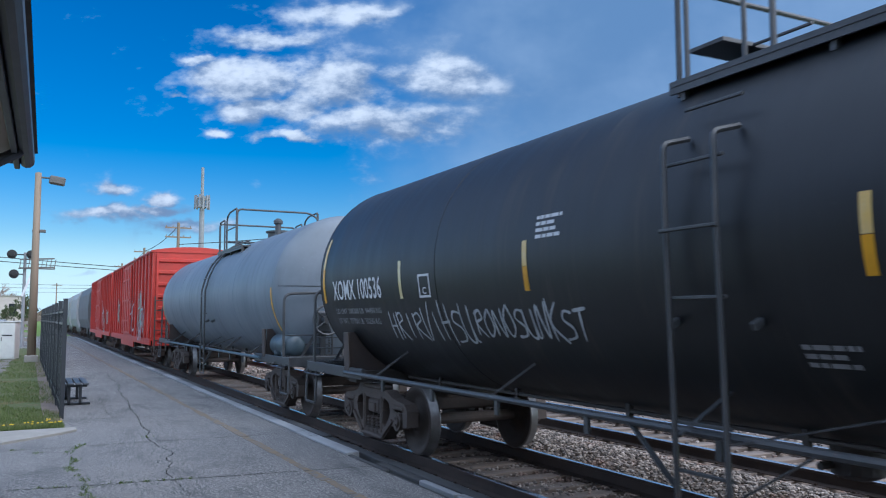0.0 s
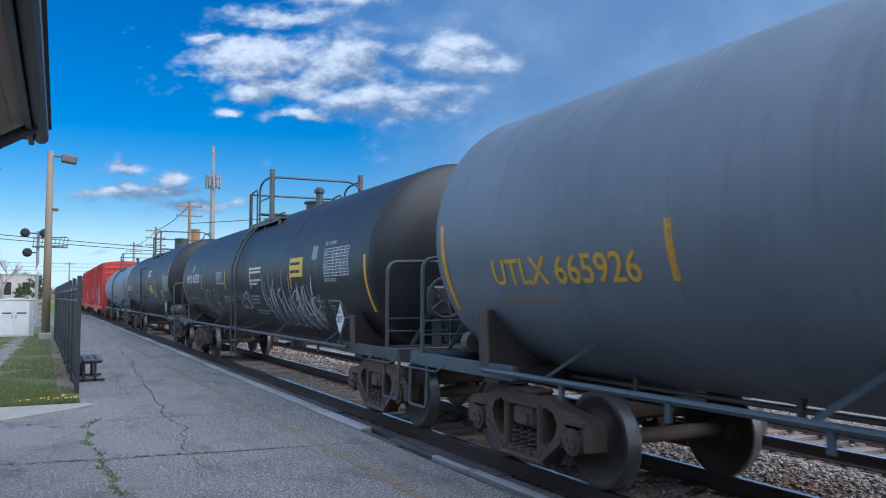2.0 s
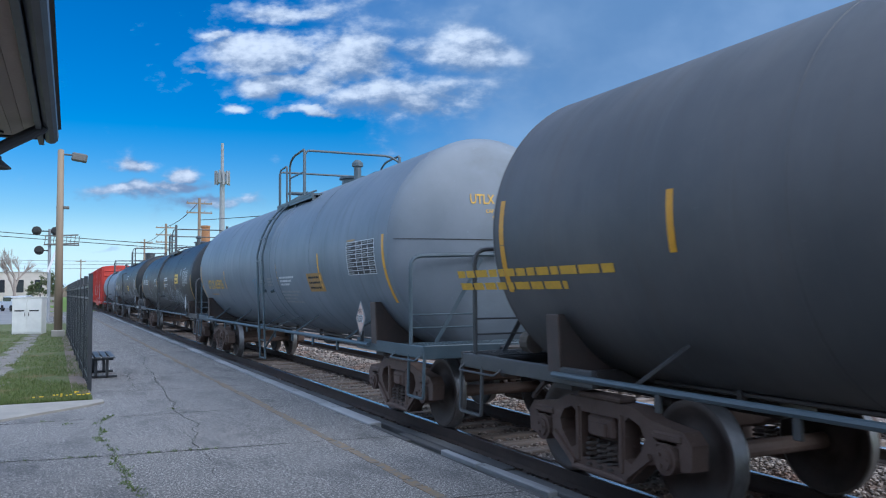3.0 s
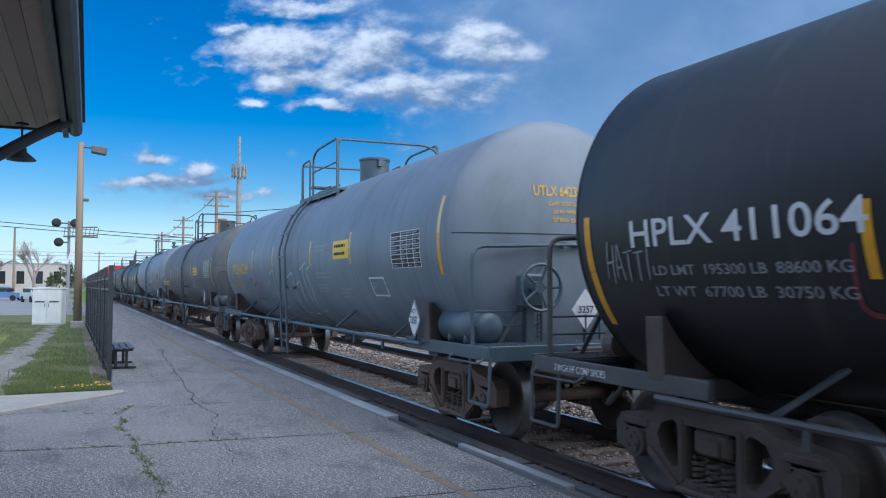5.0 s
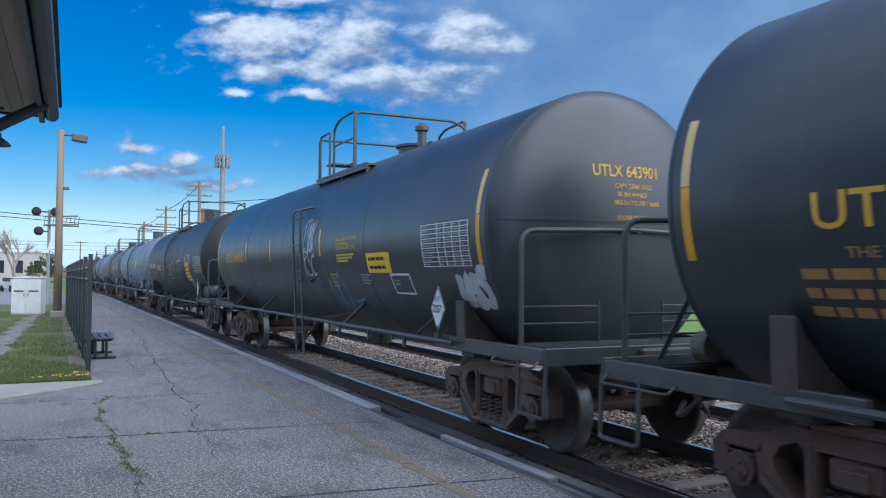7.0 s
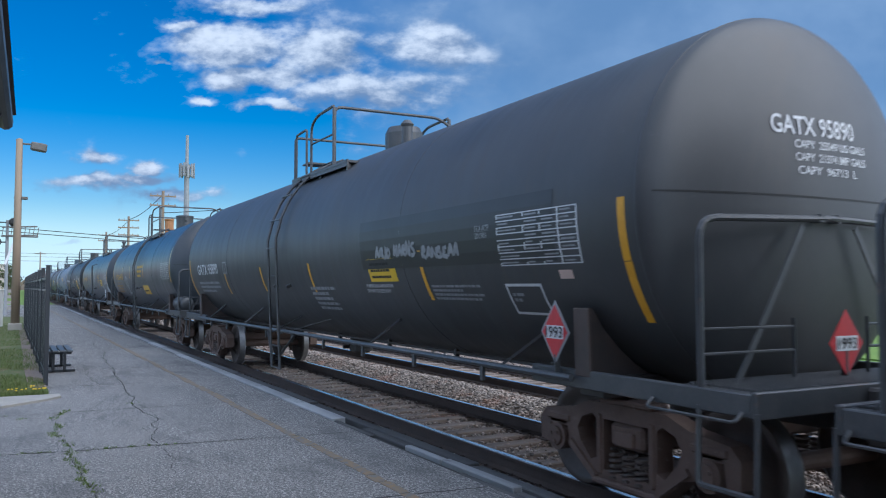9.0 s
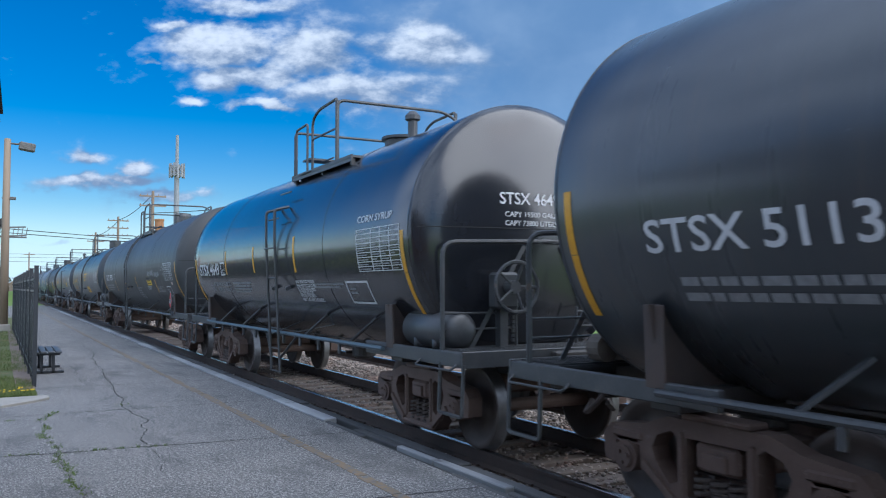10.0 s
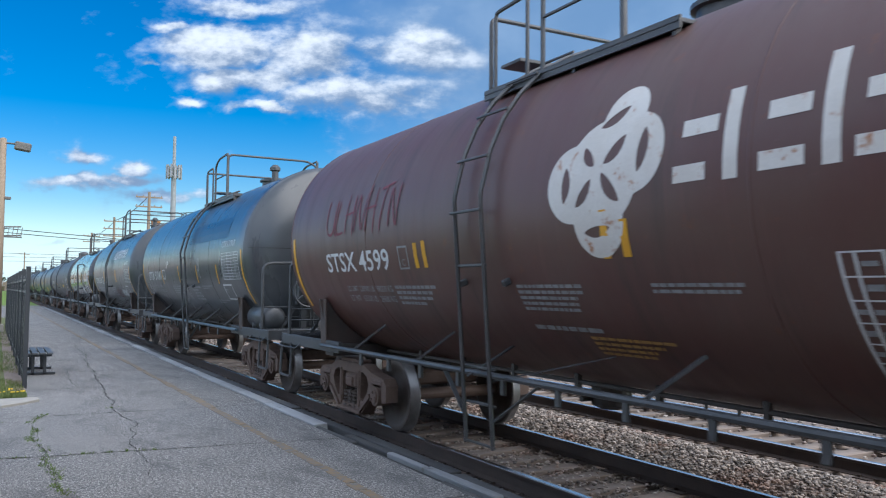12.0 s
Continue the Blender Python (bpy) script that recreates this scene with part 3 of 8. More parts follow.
def platform_details():
    rnd = random.Random(4)
    deck = bpy.data.objects["pavement_platform"]
    # yellow line, in worn dashes of uneven length
    bm, y = nb(), -4.0
    while y < 80:
        n = rnd.uniform(0.25, 1.5)
        w = rnd.uniform(0.085, 0.13)
        box(bm, (3.03 - 0.009 * max(0, y - 8) + rnd.uniform(-0.012, 0.012), y + n / 2, 0.0015), (w, n - rnd.uniform(0.0, 0.10), 0.007))
        y += n
    part("safety_line", bm, LINE_YELLOW, deck)
    # joints across the platform: where each meets the fence side, the middle and the track side
    weeds = nb()
    for a, b, c in ((-2.6, -2.9, -3.2), (0.9, 0.5, 0.1), (4.1, 3.7, 3.3), (7.15, 6.6, 6.25), (10.35, 9.72, 9.36), (12.80, 12.72, 12.64), (16.1, 16.02, 15.9),
                    (19.3, 19.1, 19.0), (22.3, 22.15, 22.05), (25.8, 25.7, 25.5), (29.4, 29.2, 29.0), (33.0, 32.8, 32.6), (37.0, 36.8, 36.7), (41.0, 40.9, 40.7), (46.0, 45.8, 45.6)):
        bm = nb()
        path = ribbon(bm, [(-3.1, a), (0.57, b), (3.78, c)], 0.020, 0.0035, rnd, 0.010)
        part("joint", bm, CRACK, deck)
        if 9.0 < b < 13.0:
            for x, y in path:
                if -1.2 < x < (1.9 if b < 11 else 0.3) and rnd.random() < (0.75 if b < 11 else 0.25):
                    tuft(weeds, x, y, rnd, rnd.randint(3, 16), 0.022, 0.045)
    # wandering cracks, one of them full of weeds
    cracks = (([(0.73, 12.85), (0.50, 12.2), (0.57, 11.5), (0.47, 10.9), (0.55, 10.4), (0.61, 9.85), (0.56, 9.3), (0.64, 8.7), (0.60, 8.2), (0.68, 7.7), (0.59, 7.1), (0.66, 6.3), (0.58, 5.2), (0.64, 4.0)], 0.006, 0.8),
              ([(1.83, 16.0), (1.72, 14.8), (1.75, 13.9), (1.62, 12.9), (1.67, 12.3), (1.79, 11.5), (1.60, 11.1), (1.66, 10.8), (1.53, 10.3), (1.47, 9.73)], 0.013, 0.06),
              ([(1.60, 11.1), (1.48, 10.9), (1.52, 10.5)], 0.008, 0.0), ([(2.05, 22.1), (1.95, 20.4), (1.98, 19.1), (1.85, 17.4), (1.83, 16.0)], 0.014, 0.0),
              ([(2.35, 29.0), (2.2, 26.6), (2.28, 24.2), (2.05, 22.1)], 0.016, 0.0), ([(1.45, 19.2), (1.36, 17.6), (1.42, 16.0)], 0.010, 0.0),
              ([(-0.1, 12.5), (0.15, 12.35), (0.5, 12.2)], 0.008, 0.1), ([(1.47, 9.6), (1.52, 8.8), (1.40, 8.1)], 0.007, 0.0))
    for pts, w, green in cracks:
        bm = nb()
        for x, y in ribbon(bm, pts, w, 0.0042, rnd, 0.022):
            if rnd.random() < green * (0.85 if y > 7.6 else 0.35):
                tuft(weeds, x, y, rnd, rnd.randint(6, 22), 0.032, 0.05)
        part("crack", bm, CRACK, deck)
    tagged(part("crack_weeds", weeds, WEED), "small green weeds growing out of the platform cracks", "weeds", kind="stuff")


platform_details()


def edge_timbers():
    """Weathered boards along the platform edge: whole grey planks further on, split and broken ones near by."""
    rnd = random.Random(8)
    e = empty("platform_edging", pose(0, 0, 0), "weathered grey timber boards along the platform edge", "edging")

    def board(x0, x1, y0, y1, z, material, tilt=0.0):
        bm = nb()
        box(bm, (0, 0, 0), (x1 - x0, y1 - y0, 0.15), None, 0.010)
        for v in bm.verts:
            v.co.x += 0.010 * noise.noise((v.co.y * 2.0, y0, x0))
            v.co.z += 0.006 * noise.noise((v.co.y * 3.0, y0, 9))
        part("board", bm, material, e, at=pose((x0 + x1) / 2, (y0 + y1) / 2, z - 0.075, 0, rnd.uniform(-3, 3), tilt))
    y = 10.46
    while y < 84:
        n = rnd.uniform(2.2, 2.8)
        board(3.865, 4.045 + rnd.uniform(-0.015, 0.015), y, y + n - 0.03, rnd.uniform(-0.004, 0.016), TIMBER_GREY, rnd.uniform(-0.3, 0.3))
        y += n
    y = -8.0
    while y < 10.3:
        n = rnd.uniform(0.9, 2.4)
        board(3.87, 3.95 + rnd.uniform(-0.01, 0.01), y, min(10.42, y + n - 0.03), rnd.uniform(-0.05, -0.015), TIMBER_DARK, rnd.uniform(-0.4, 0.4))
        y += n
    y = -8.0
    while y < 10.0:
        n = rnd.uniform(0.5, 1.7)
        if rnd.random() < 0.8:
            board(3.985, 4.06 + rnd.uniform(0.0, 0.05), y, min(10.4, y + n - 0.04), rnd.uniform(-0.05, -0.005), rnd.choice((TIMBER_GREY, TIMBER_GREY, TIMBER_DARK)), rnd.uniform(-0.8, 0.8))
        y += n
    y = -8.0
    while y < 84:
        n = rnd.uniform(2.3, 2.7)
        board(4.16, 4.32, y, y + n - 0.03, -0.035 + rnd.uniform(-0.02, 0.0), TIMBER_DARK, rnd.uniform(-0.3, 0.3))
        y += n
    tagged(e, kind="structure")


edge_timbers()


def rail_mesh(y0, y1):
    prof = [(-0.075, -0.171), (0.075, -0.171), (0.075, -0.160), (0.012, -0.140), (0.009, -0.045), (0.036, -0.034), (0.037, -0.008), (0.028, 0.0),
            (-0.028, 0.0), (-0.037, -0.008), (-0.036, -0.034), (-0.009, -0.045), (-0.012, -0.140), (-0.075, -0.160)]
    bm = nb()
    ys = [y0 + (y1 - y0) * i / 40 for i in range(41)]
    rings = [[bm.verts.new((x, y, z)) for x, z in prof] for y in ys]
    for a, b in zip(rings, rings[1:]):
        for k in range(len(prof)):
            bm.faces.new((a[k], a[(k + 1) % len(prof)], b[(k + 1) % len(prof)], b[k]))
    me = mesh_of(bm, "rail", RAIL_SIDE)
    me.materials.append(RAIL_TOP)
    for f in me.polygons:
        if f.center.z > -0.006:
            f.material_index = 1
    return me


def build_track(name, x, dz):
    e = empty(name, pose(x, 0, dz), "railway track with rusty rails on wooden ties", "railway track")
    me = rail_mesh(-60, 420)
    for s in (-0.753, 0.753):
        part("rail", me, parent=e, at=pose(s, 0, 0))
    bm = nb()
    box(bm, (0, 0, -0.25), (2.6, 0.225, 0.15), None, 0.012)
    tie = mesh_of(bm, "tie", TIE_WOOD)
    bm = nb()
    for s in (-1, 1):
        box(bm, (s * 0.753, 0, -0.171), (0.34, 0.19, 0.012))
        for k in (-0.105, 0.105):
            box(bm, (s * 0.753 + k, 0.05, -0.155), (0.03, 0.03, 0.03))
    fix = mesh_of(bm, "tie_plate", RAIL_SIDE)
    rnd = random.Random(int(x * 10))
    y = -8.0
    while y < 60:
        t = part("tie", tie, parent=e, at=pose(rnd.uniform(-0.05, 0.05), y, rnd.uniform(-0.012, 0.006), 0, 0, rnd.uniform(-1.2, 1.2)))
        part("tie_plate", fix, parent=e, at=pose(0, y, 0))
        y += 0.52 + rnd.uniform(-0.02, 0.02)
    far = nb()
    while y < 200:
        box(far, (0, y, -0.25), (2.6, 0.225, 0.15))
        y += 0.52
    tagged(part("far_ties", far, TIE_WOOD, e), kind="stuff")
    tagged(e, kind="structure")


build_track("railway_track_near", TRACK_X, 0.0)
build_track("railway_track_far", 9.19, 0.0)


def ballast():
    slab("ballast_bed", 4.04, 12.3, -40.0, 420.0, -0.6, -0.235, BALLAST_BED, "dark brown ballast bed under both tracks", "ballast")
    rnd = random.Random(21)
    shapes = []
    for k in range(10):
        bm = nb()
        bmesh.ops.create_icosphere(bm, subdivisions=1, radius=1.0)
        for v in bm.verts:
            v.co *= rnd.uniform(0.62, 1.12)
            v.co.z *= 0.72
        bm.verts.index_update()
        shapes.append(([v.co.copy() for v in bm.verts], [[v.index for v in f.verts] for f in bm.faces]))
        bm.free()
    verts, faces = [], []

    def stone(x, y, z, r):
        co, fs = shapes[rnd.randrange(10)]
        c, s, o = math.cos(a := rnd.uniform(0, 6.28)), math.sin(a), len(verts)
        verts.extend((x + r * (c * v.x - s * v.y), y + r * (s * v.x + c * v.y), z + r * v.z) for v in co)
        faces.extend([[i + o for i in f] for f in fs])

    def bed(x):
        if 6.70 < x < 8.10:
            return -0.17 + 0.09 * math.sin((x - 6.70) / 1.40 * math.pi)
        return -0.225
    for _ in range(27000):                              # the shoulder between the tracks
        x, y = rnd.uniform(6.42, 8.34), 1.0 + 21 * rnd.random() ** 1.35
        stone(x, y, bed(x) + rnd.uniform(-0.045, 0.025), rnd.uniform(0.015, 0.036))
    for _ in range(15000):                              # between the rails of the near track
        x, y = rnd.uniform(4.34, 6.6), 3.0 + 18 * rnd.random() ** 1.3
        stone(x, y, -0.205 + rnd.uniform(-0.05, 0.03), rnd.uniform(0.013, 0.032))
    for _ in range(5000):
        x, y = rnd.uniform(8.5, 12.1), 1.0 + 30 * rnd.random()
        stone(x, y, -0.215 + rnd.uniform(-0.05, 0.02), rnd.uniform(0.022, 0.05))
    for _ in range(7000):
        x, y = rnd.uniform(4.34, 8.3), 21 + 40 * rnd.random()
        stone(x, y, bed(x) + rnd.uniform(-0.05, 0.02), rnd.uniform(0.035, 0.07))
    me = bpy.data.meshes.new("ballast_stones")
    me.from_pydata(verts, [], faces)
    me.materials.append(STONES)
    tagged(new("ballast_stones", me), "crushed brown and grey ballast stones between the rails", "ballast", kind="stuff")
    bm = nb()
    ys = [-40 + i * 4 for i in range(110)]
    xs = [6.70 + 1.40 * i / 8 for i in range(9)]
    g = [[bm.verts.new((x, y, bed(x) - 0.035)) for x in xs] for y in ys]
    for a, b in zip(g, g[1:]):
        for i in range(8):
            bm.faces.new((a[i], a[i + 1], b[i + 1], b[i]))
    tagged(part("ballast_ridge", bm, BALLAST_BED), "ridge of dark ballast between the two tracks", "ballast", kind="structure")


ballast()


# ---- the train ----
def train_way(t):
    return 17.1 * t


WHEEL_R = 0.457
MESHES = {}


def shared(key, make):
    if key not in MESHES:
        MESHES[key] = make()
    return MESHES[key]


def side_frame_mesh(material):
    bm = nb()
    outer = [(-1.16, 0.40), (-1.17, 0.60), (-1.08, 0.69), (-0.70, 0.735), (-0.46, 0.82), (0.46, 0.82), (0.70, 0.735), (1.08, 0.69), (1.17, 0.60), (1.16, 0.40),
             (1.04, 0.38), (1.02, 0.56), (0.76, 0.56), (0.74, 0.38), (0.64, 0.36), (0.40, 0.16), (-0.40, 0.16), (-0.64, 0.36), (-0.74, 0.38), (-0.76, 0.56),
             (-1.02, 0.56), (-1.04, 0.38)]
    window = [(-0.27, 0.27), (-0.27, 0.69), (0.27, 0.69), (0.27, 0.27)]
    tri = [(0.36, 0.36), (0.36, 0.68), (0.42, 0.72), (0.56, 0.67), (0.62, 0.57), (0.58, 0.47), (0.44, 0.33)]
    plate(bm, [outer, window, tri, [(-a, b) for a, b in tri][::-1]], "YZ", -0.085, 0.17)
    box(bm, (0, 0, 0.845), (0.20, 0.62, 0.05), None, 0.015)
    box(bm, (0, 0, 0.175), (0.24, 0.80, 0.05), None, 0.015)
    for s in (-1, 1):
        box(bm, (0, s * 0.315, 0.48), (0.21, 0.05, 0.50), None, 0.012)
        box(bm, (0, s * 0.89, 0.63), (0.20, 0.34, 0.07), None, 0.015)
        beam(bm, (-0.03, s * 0.36, 0.20), (-0.03, s * 0.70, 0.44), 0.17, 0.055)
    return mesh_of(bm, "side_frame", material)


def spring_mesh(material):
    bm = nb()
    pts = [(math.cos(i * 0.9) * 0.062, math.sin(i * 0.9) * 0.062, 0.205 + i * 0.0066) for i in range(38)]
    pipe(bm, pts, 0.016, 5, 0.0)
    return mesh_of(bm, "spring", material)


def bolster_mesh(material):
    bm = nb()
    box(bm, (0, 0, 0.58), (2.16, 0.40, 0.20), None, 0.03)
    for s in (-1, 1):
        box(bm, (s * 1.08, 0, 0.56), (0.06, 0.22, 0.12), None, 0.012)
    lathe(bm, [(0.66, 0.20), (0.80, 0.20)], "Z", 16)
    return mesh_of(bm, "truck_bolster", material)


def wheel_mesh():
    bm = nb()
    prof = [(-0.095, 0.10), (-0.095, 0.135), (-0.03, 0.15), (-0.012, 0.33), (-0.068, 0.385), (-0.072, 0.44), (-0.066, WHEEL_R - 0.004), (0.03, WHEEL_R + 0.002),
            (0.042, 0.478), (0.062, 0.482), (0.068, 0.46), (0.068, 0.39), (0.012, 0.33), (0.0, 0.15), (0.07, 0.13), (0.07, 0.10)]
    lathe(bm, prof, "X", 40)
    me = mesh_of(bm, "wheel", WHEEL_STEEL)
    me.materials.append(TREAD_STEEL)
    for f in me.polygons:
        r = math.hypot(f.center.y, f.center.z)
        f.use_smooth = True
        if r > 0.450:
            f.material_index = 1
    return me


def axle_mesh(material):
    bm = nb()
    rod(bm, (-0.95, 0, 0), (0.95, 0, 0), 0.075, 14)
    for s in (-1, 1):
        rod(bm, (s * 0.92, 0, 0), (s * 1.115, 0, 0), 0.125, 18)
        rod(bm, (s * 1.11, 0, 0), (s * 1.135, 0, 0), 0.085, 14)
        for k in range(3):
            a = k * 2.094
            rod(bm, (s * 1.13, 0.05 * math.cos(a), 0.05 * math.sin(a)), (s * 1.15, 0.05 * math.cos(a), 0.05 * math.sin(a)), 0.016, 6)
    return mesh_of(bm, "wheelset", material)


def adapter_mesh():
    bm = nb()
    box(bm, (0, 0, 0.60), (0.17, 0.26, 0.06), None, 0.01)
    return mesh_of(bm, "bearing_adapter", shared("rust_red", lambda: surface("adapter_red", (0.13, 0.035, 0.028), (0.09, 0.03, 0.025), 0.7, 6, 50)))


WHEELSETS = []


def add_truck(car, y, mat, spin):
    key = mat.name
    bol = part("truck_bolster", shared("bol" + key, lambda: bolster_mesh(mat)), parent=car, at=pose(0, y, 0))
    for s in (-1, 1):
        fr = part("side_frame", shared("sf" + key, lambda: side_frame_mesh(mat)), parent=car, at=pose(s * 1.0, y, 0))
        for dy in (-0.155, 0.0, 0.155):
            part("spring", shared("sp", lambda: spring_mesh(mat)), parent=fr, at=pose(0.03 * s, dy, 0))
        for a in (-0.889, 0.889):
            part("bearing_adapter", shared("ad", adapter_mesh), parent=fr, at=pose(0, a, -0.005))
    for a in (-0.889, 0.889):
        ws = part("wheelset", shared("ax" + key, lambda: axle_mesh(mat)), parent=car, at=pose(0, y + a, WHEEL_R))
        for s in (-1, 1):
            part("wheel", shared("wh", wheel_mesh), parent=ws, at=pose(s * 0.755, 0, 0, 0, 0, 0 if s < 0 else 180))
        if spin:
            WHEELSETS.append((ws, y + a))


def coupler_mesh():
    bm = nb()
    box(bm, (0, -0.25, 0.86), (0.16, 0.55, 0.18), None, 0.02)
    box(bm, (0.06, 0.06, 0.86), (0.14, 0.26, 0.28), None, 0.05)
    box(bm, (-0.12, 0.02, 0.86), (0.09, 0.20, 0.24), None, 0.03)
    pipe(bm, [(-0.30, -0.35, 0.75), (-0.30, -0.1, 0.55), (-0.16, 0.14, 0.50), (0.0, 0.22, 0.60)], 0.028, 6, 0.12)
    return mesh_of(bm, "coupler", TRUCK_DARK)


def deck_mesh(material):
    bm = nb()
    box(bm, (0, 0, 1.10), (2.66, 0.62, 0.03))
    for k in range(14):
        box(bm, (0, -0.28 + 0.043 * k, 1.122), (2.60, 0.012, 0.02))
    return mesh_of(bm, "end_deck", material)


def box_mesh(name, size, material):
    bm = nb()
    box(bm, (0, 0, 0), size, None, 0.008)
    return mesh_of(bm, name, material)


def rod_mesh(name, length, r, material):
    bm = nb()
    rod(bm, (0, -length / 2, 0), (0, length / 2, 0), r, 6)
    return mesh_of(bm, name, material)


CARS = []


def car_root(name, label, category, y_mid, dims):
    e = empty(name, pose(TRACK_X, y_mid, 0), label, category, "cars of the freight train")
    CARS.append((e, y_mid))
    e["length"] = dims
    return e


def tank_head(r, depth, n=14):
    e = HEAD_E
    return [(depth * math.sin(a) ** e, r * max(0.0, math.cos(a)) ** e) for a in [math.pi / 2 * i / n for i in range(n + 1)]][:-1] + [(depth, 0.0)]


HEAD, HEAD_E, RIM_FRONT, RIM_REAR = 0.36, 1.0, 0.15, 0.07


def tank_car(name, label, front, rear, r, zc, paint, sill=None, rail=None, truck=None, dome="cover", platform_at=None, ladder_at=None, reservoir=True, spin=True,
             brake_wheel=True, cage="u", brace=True, dots=(), jacket=False, hoop=False, pipe_z=1.05, grab=False, hoop_at=-1.35, marks=(-36, 1), fade=False):
    """A whole tank car. front and rear: where its end stripes stand along the train at the clip's start."""
    sill, rail, truck = sill or SILL_PAINT, rail or BLUE_RAIL, truck or TRUCK_BROWN
    yf, yr = front + 0.0, rear - 0.08
    mid, half = (yf + yr) / 2, (yf - yr) / 2
    car = car_root(name, label, "tank car", mid, 2 * half)
    lad = (ladder_at - mid) if ladder_at is not None else 0.0
    head = HEAD
    # shell
    bm = nb()
    prof = [(-half - RIM_REAR - a, rr) for a, rr in tank_head(r, head)][::-1]
    prof += [(-half + 2 * half * i / 24, r) for i in range(1, 24)]
    prof += [(half + RIM_FRONT + a, rr) for a, rr in tank_head(r, head)]
    lathe(bm, prof, "Y", 96)
    me = mesh_of(bm, "tank_shell", paint, True)
    shell = part("tank_shell", me, parent=car, at=pose(0, 0, zc))
    # girth welds and jacket bands
    bands = [-half - RIM_REAR, half + RIM_FRONT] + [half * k for k in (-0.52, 0.52)] + ([lad - 0.42, lad + 0.42, lad - 0.9] if jacket else [])
    for i, y in enumerate(bands):
        bm = nb()
        w, h = (0.012, 0.004) if not (jacket and i > 3) else (0.035, 0.010)
        lathe(bm, [(y - w, r - 0.01), (y - w * 0.6, r + h), (y + w * 0.6, r + h), (y + w, r - 0.01)], "Y", 96)
        part("band", mesh_of(bm, "band", paint, True), parent=shell)
    # the seam across the trailing head
    bm, last = nb(), None
    for i in range(25):
        x = -0.96 * r + 1.92 * r * i / 24
        d = head * math.sqrt(max(0.0, 1 - (x * x + 0.0025) / (r * r)))
        pair = (bm.verts.new((x, -half - RIM_REAR - d - 0.005, 0.044)), bm.verts.new((x, -half - RIM_REAR - d - 0.005, 0.056)))
        if last:
            bm.faces.new((last[0], pair[0], pair[1], last[1]))
        last = pair
    part("head_seam", bm, BLACK_MARK, shell)
    # stub sills, end platforms, saddles
    for s in (-1, 1):
        hand, bm_y, sad, tc = (0.88, 1.13, 0.72, 0.97) if s > 0 else (0.50, 0.97, 0.73, 0.58)
        tc = half - tc
        bm = nb()
        box(bm, (0, s * (half + bm_y - 1.7), 0.90), (0.42, 3.3, 0.30), None, 0.02)
        box(bm, (0, s * (half + bm_y + 0.05), 0.90), (0.62, 0.10, 0.40), None, 0.02)
        part("stub_sill", bm, DARK_STEEL, car)
        deck = part("end_deck", shared("deck" + sill.name, lambda: deck_mesh(sill)), parent=car, at=pose(0, s * (half + bm_y - 0.34), 0))
        part("end_beam", shared("ebeam" + sill.name, lambda: box_mesh("end_beam", (2.78, 0.05, 0.17), sill)), parent=deck, at=pose(0, s * 0.34, 1.045))
        for k in (-1, 1):
            part("side_sill", shared("ssill" + sill.name, lambda: box_mesh("side_sill", (0.06, 2.4, 0.15), sill)), parent=car, at=pose(k * 1.36, s * (half + bm_y - 1.22), 1.04))
        part("body_bolster", shared("bbol", lambda: box_mesh("body_bolster", (2.6, 0.30, 0.16), DARK_STEEL)), parent=car, at=pose(0, s * (half - sad), 0.98))
        for k in (-1, 1):                               # saddle plates
            bm = nb()
            arc = [(k * -(r + 0.004) * math.cos(math.radians(178 + 84 * i / 10)) * -1, zc + (r + 0.004) * math.sin(math.radians(178 + 84 * i / 10))) for i in range(11)]
            arc = [(k * abs(x), z) for x, z in arc if z < zc - 0.70]
            poly = [(k * (abs(arc[0][0]) + 0.10), arc[0][1])] + arc + [(k * 0.22, 1.06), (k * 1.34, 1.06)]
            plate(bm, [poly], "XZ", s * (half - sad) - 0.02, 0.04)
            box(bm, (k * 1.385, s * (half - sad), (1.06 + arc[0][1]) / 2), (0.035, 0.20, arc[0][1] - 1.06), pose(0, 0, 0, 0, k * 2.0, 0), 0.01)
            part("saddle", bm, SADDLE_RUST if k < 0 else DARK_STEEL, car)
        for k in (-1, 1):                               # bent handrail on the platform's corner and stirrup step below
            bm = nb()
            yy = s * (half + hand)
            pipe(bm, [(k * 1.35, yy, 1.10), (k * 1.35, yy, 2.26), (k * 0.0, yy, 2.30)], 0.026, 8, 0.16)
            box(bm, (k * 0.10, yy - s * 0.06, 2.30), (0.05, 0.16, 0.06))
            for z in (1.33, 1.50):
                rod(bm, (k * 1.35, yy, z), (k * 0.42, yy, z), 0.011, 6)
            rod(bm, (k * 0.42, yy, 1.12), (k * 0.42, yy, 1.56), 0.016, 6)
            if brace:
                beam(bm, (k * 1.0, yy, 1.12), (k * 0.30, yy, 2.24), 0.05, 0.012, (0, 1, 0))
            part("end_handrail", bm, sill, car)
            bm = nb()
            ys = s * (half + bm_y + 0.02)
            pipe(bm, [(k * 1.38, ys + s * 0.0, 1.0), (k * 1.40, ys, 0.48), (k * 1.40, ys - s * 0.48, 0.48), (k * 1.38, ys - s * 0.48, 1.0)], 0.020, 6, 0.04)
            pipe(bm, [(k * 1.40, ys - s * 0.9, 1.0), (k * 1.47, ys - s * 0.9, 0.94), (k * 1.47, ys - s * 0.1, 0.94), (k * 1.40, ys - s * 0.1, 1.0)], 0.012, 6, 0.04)
            part("stirrup_step", bm, sill, car)
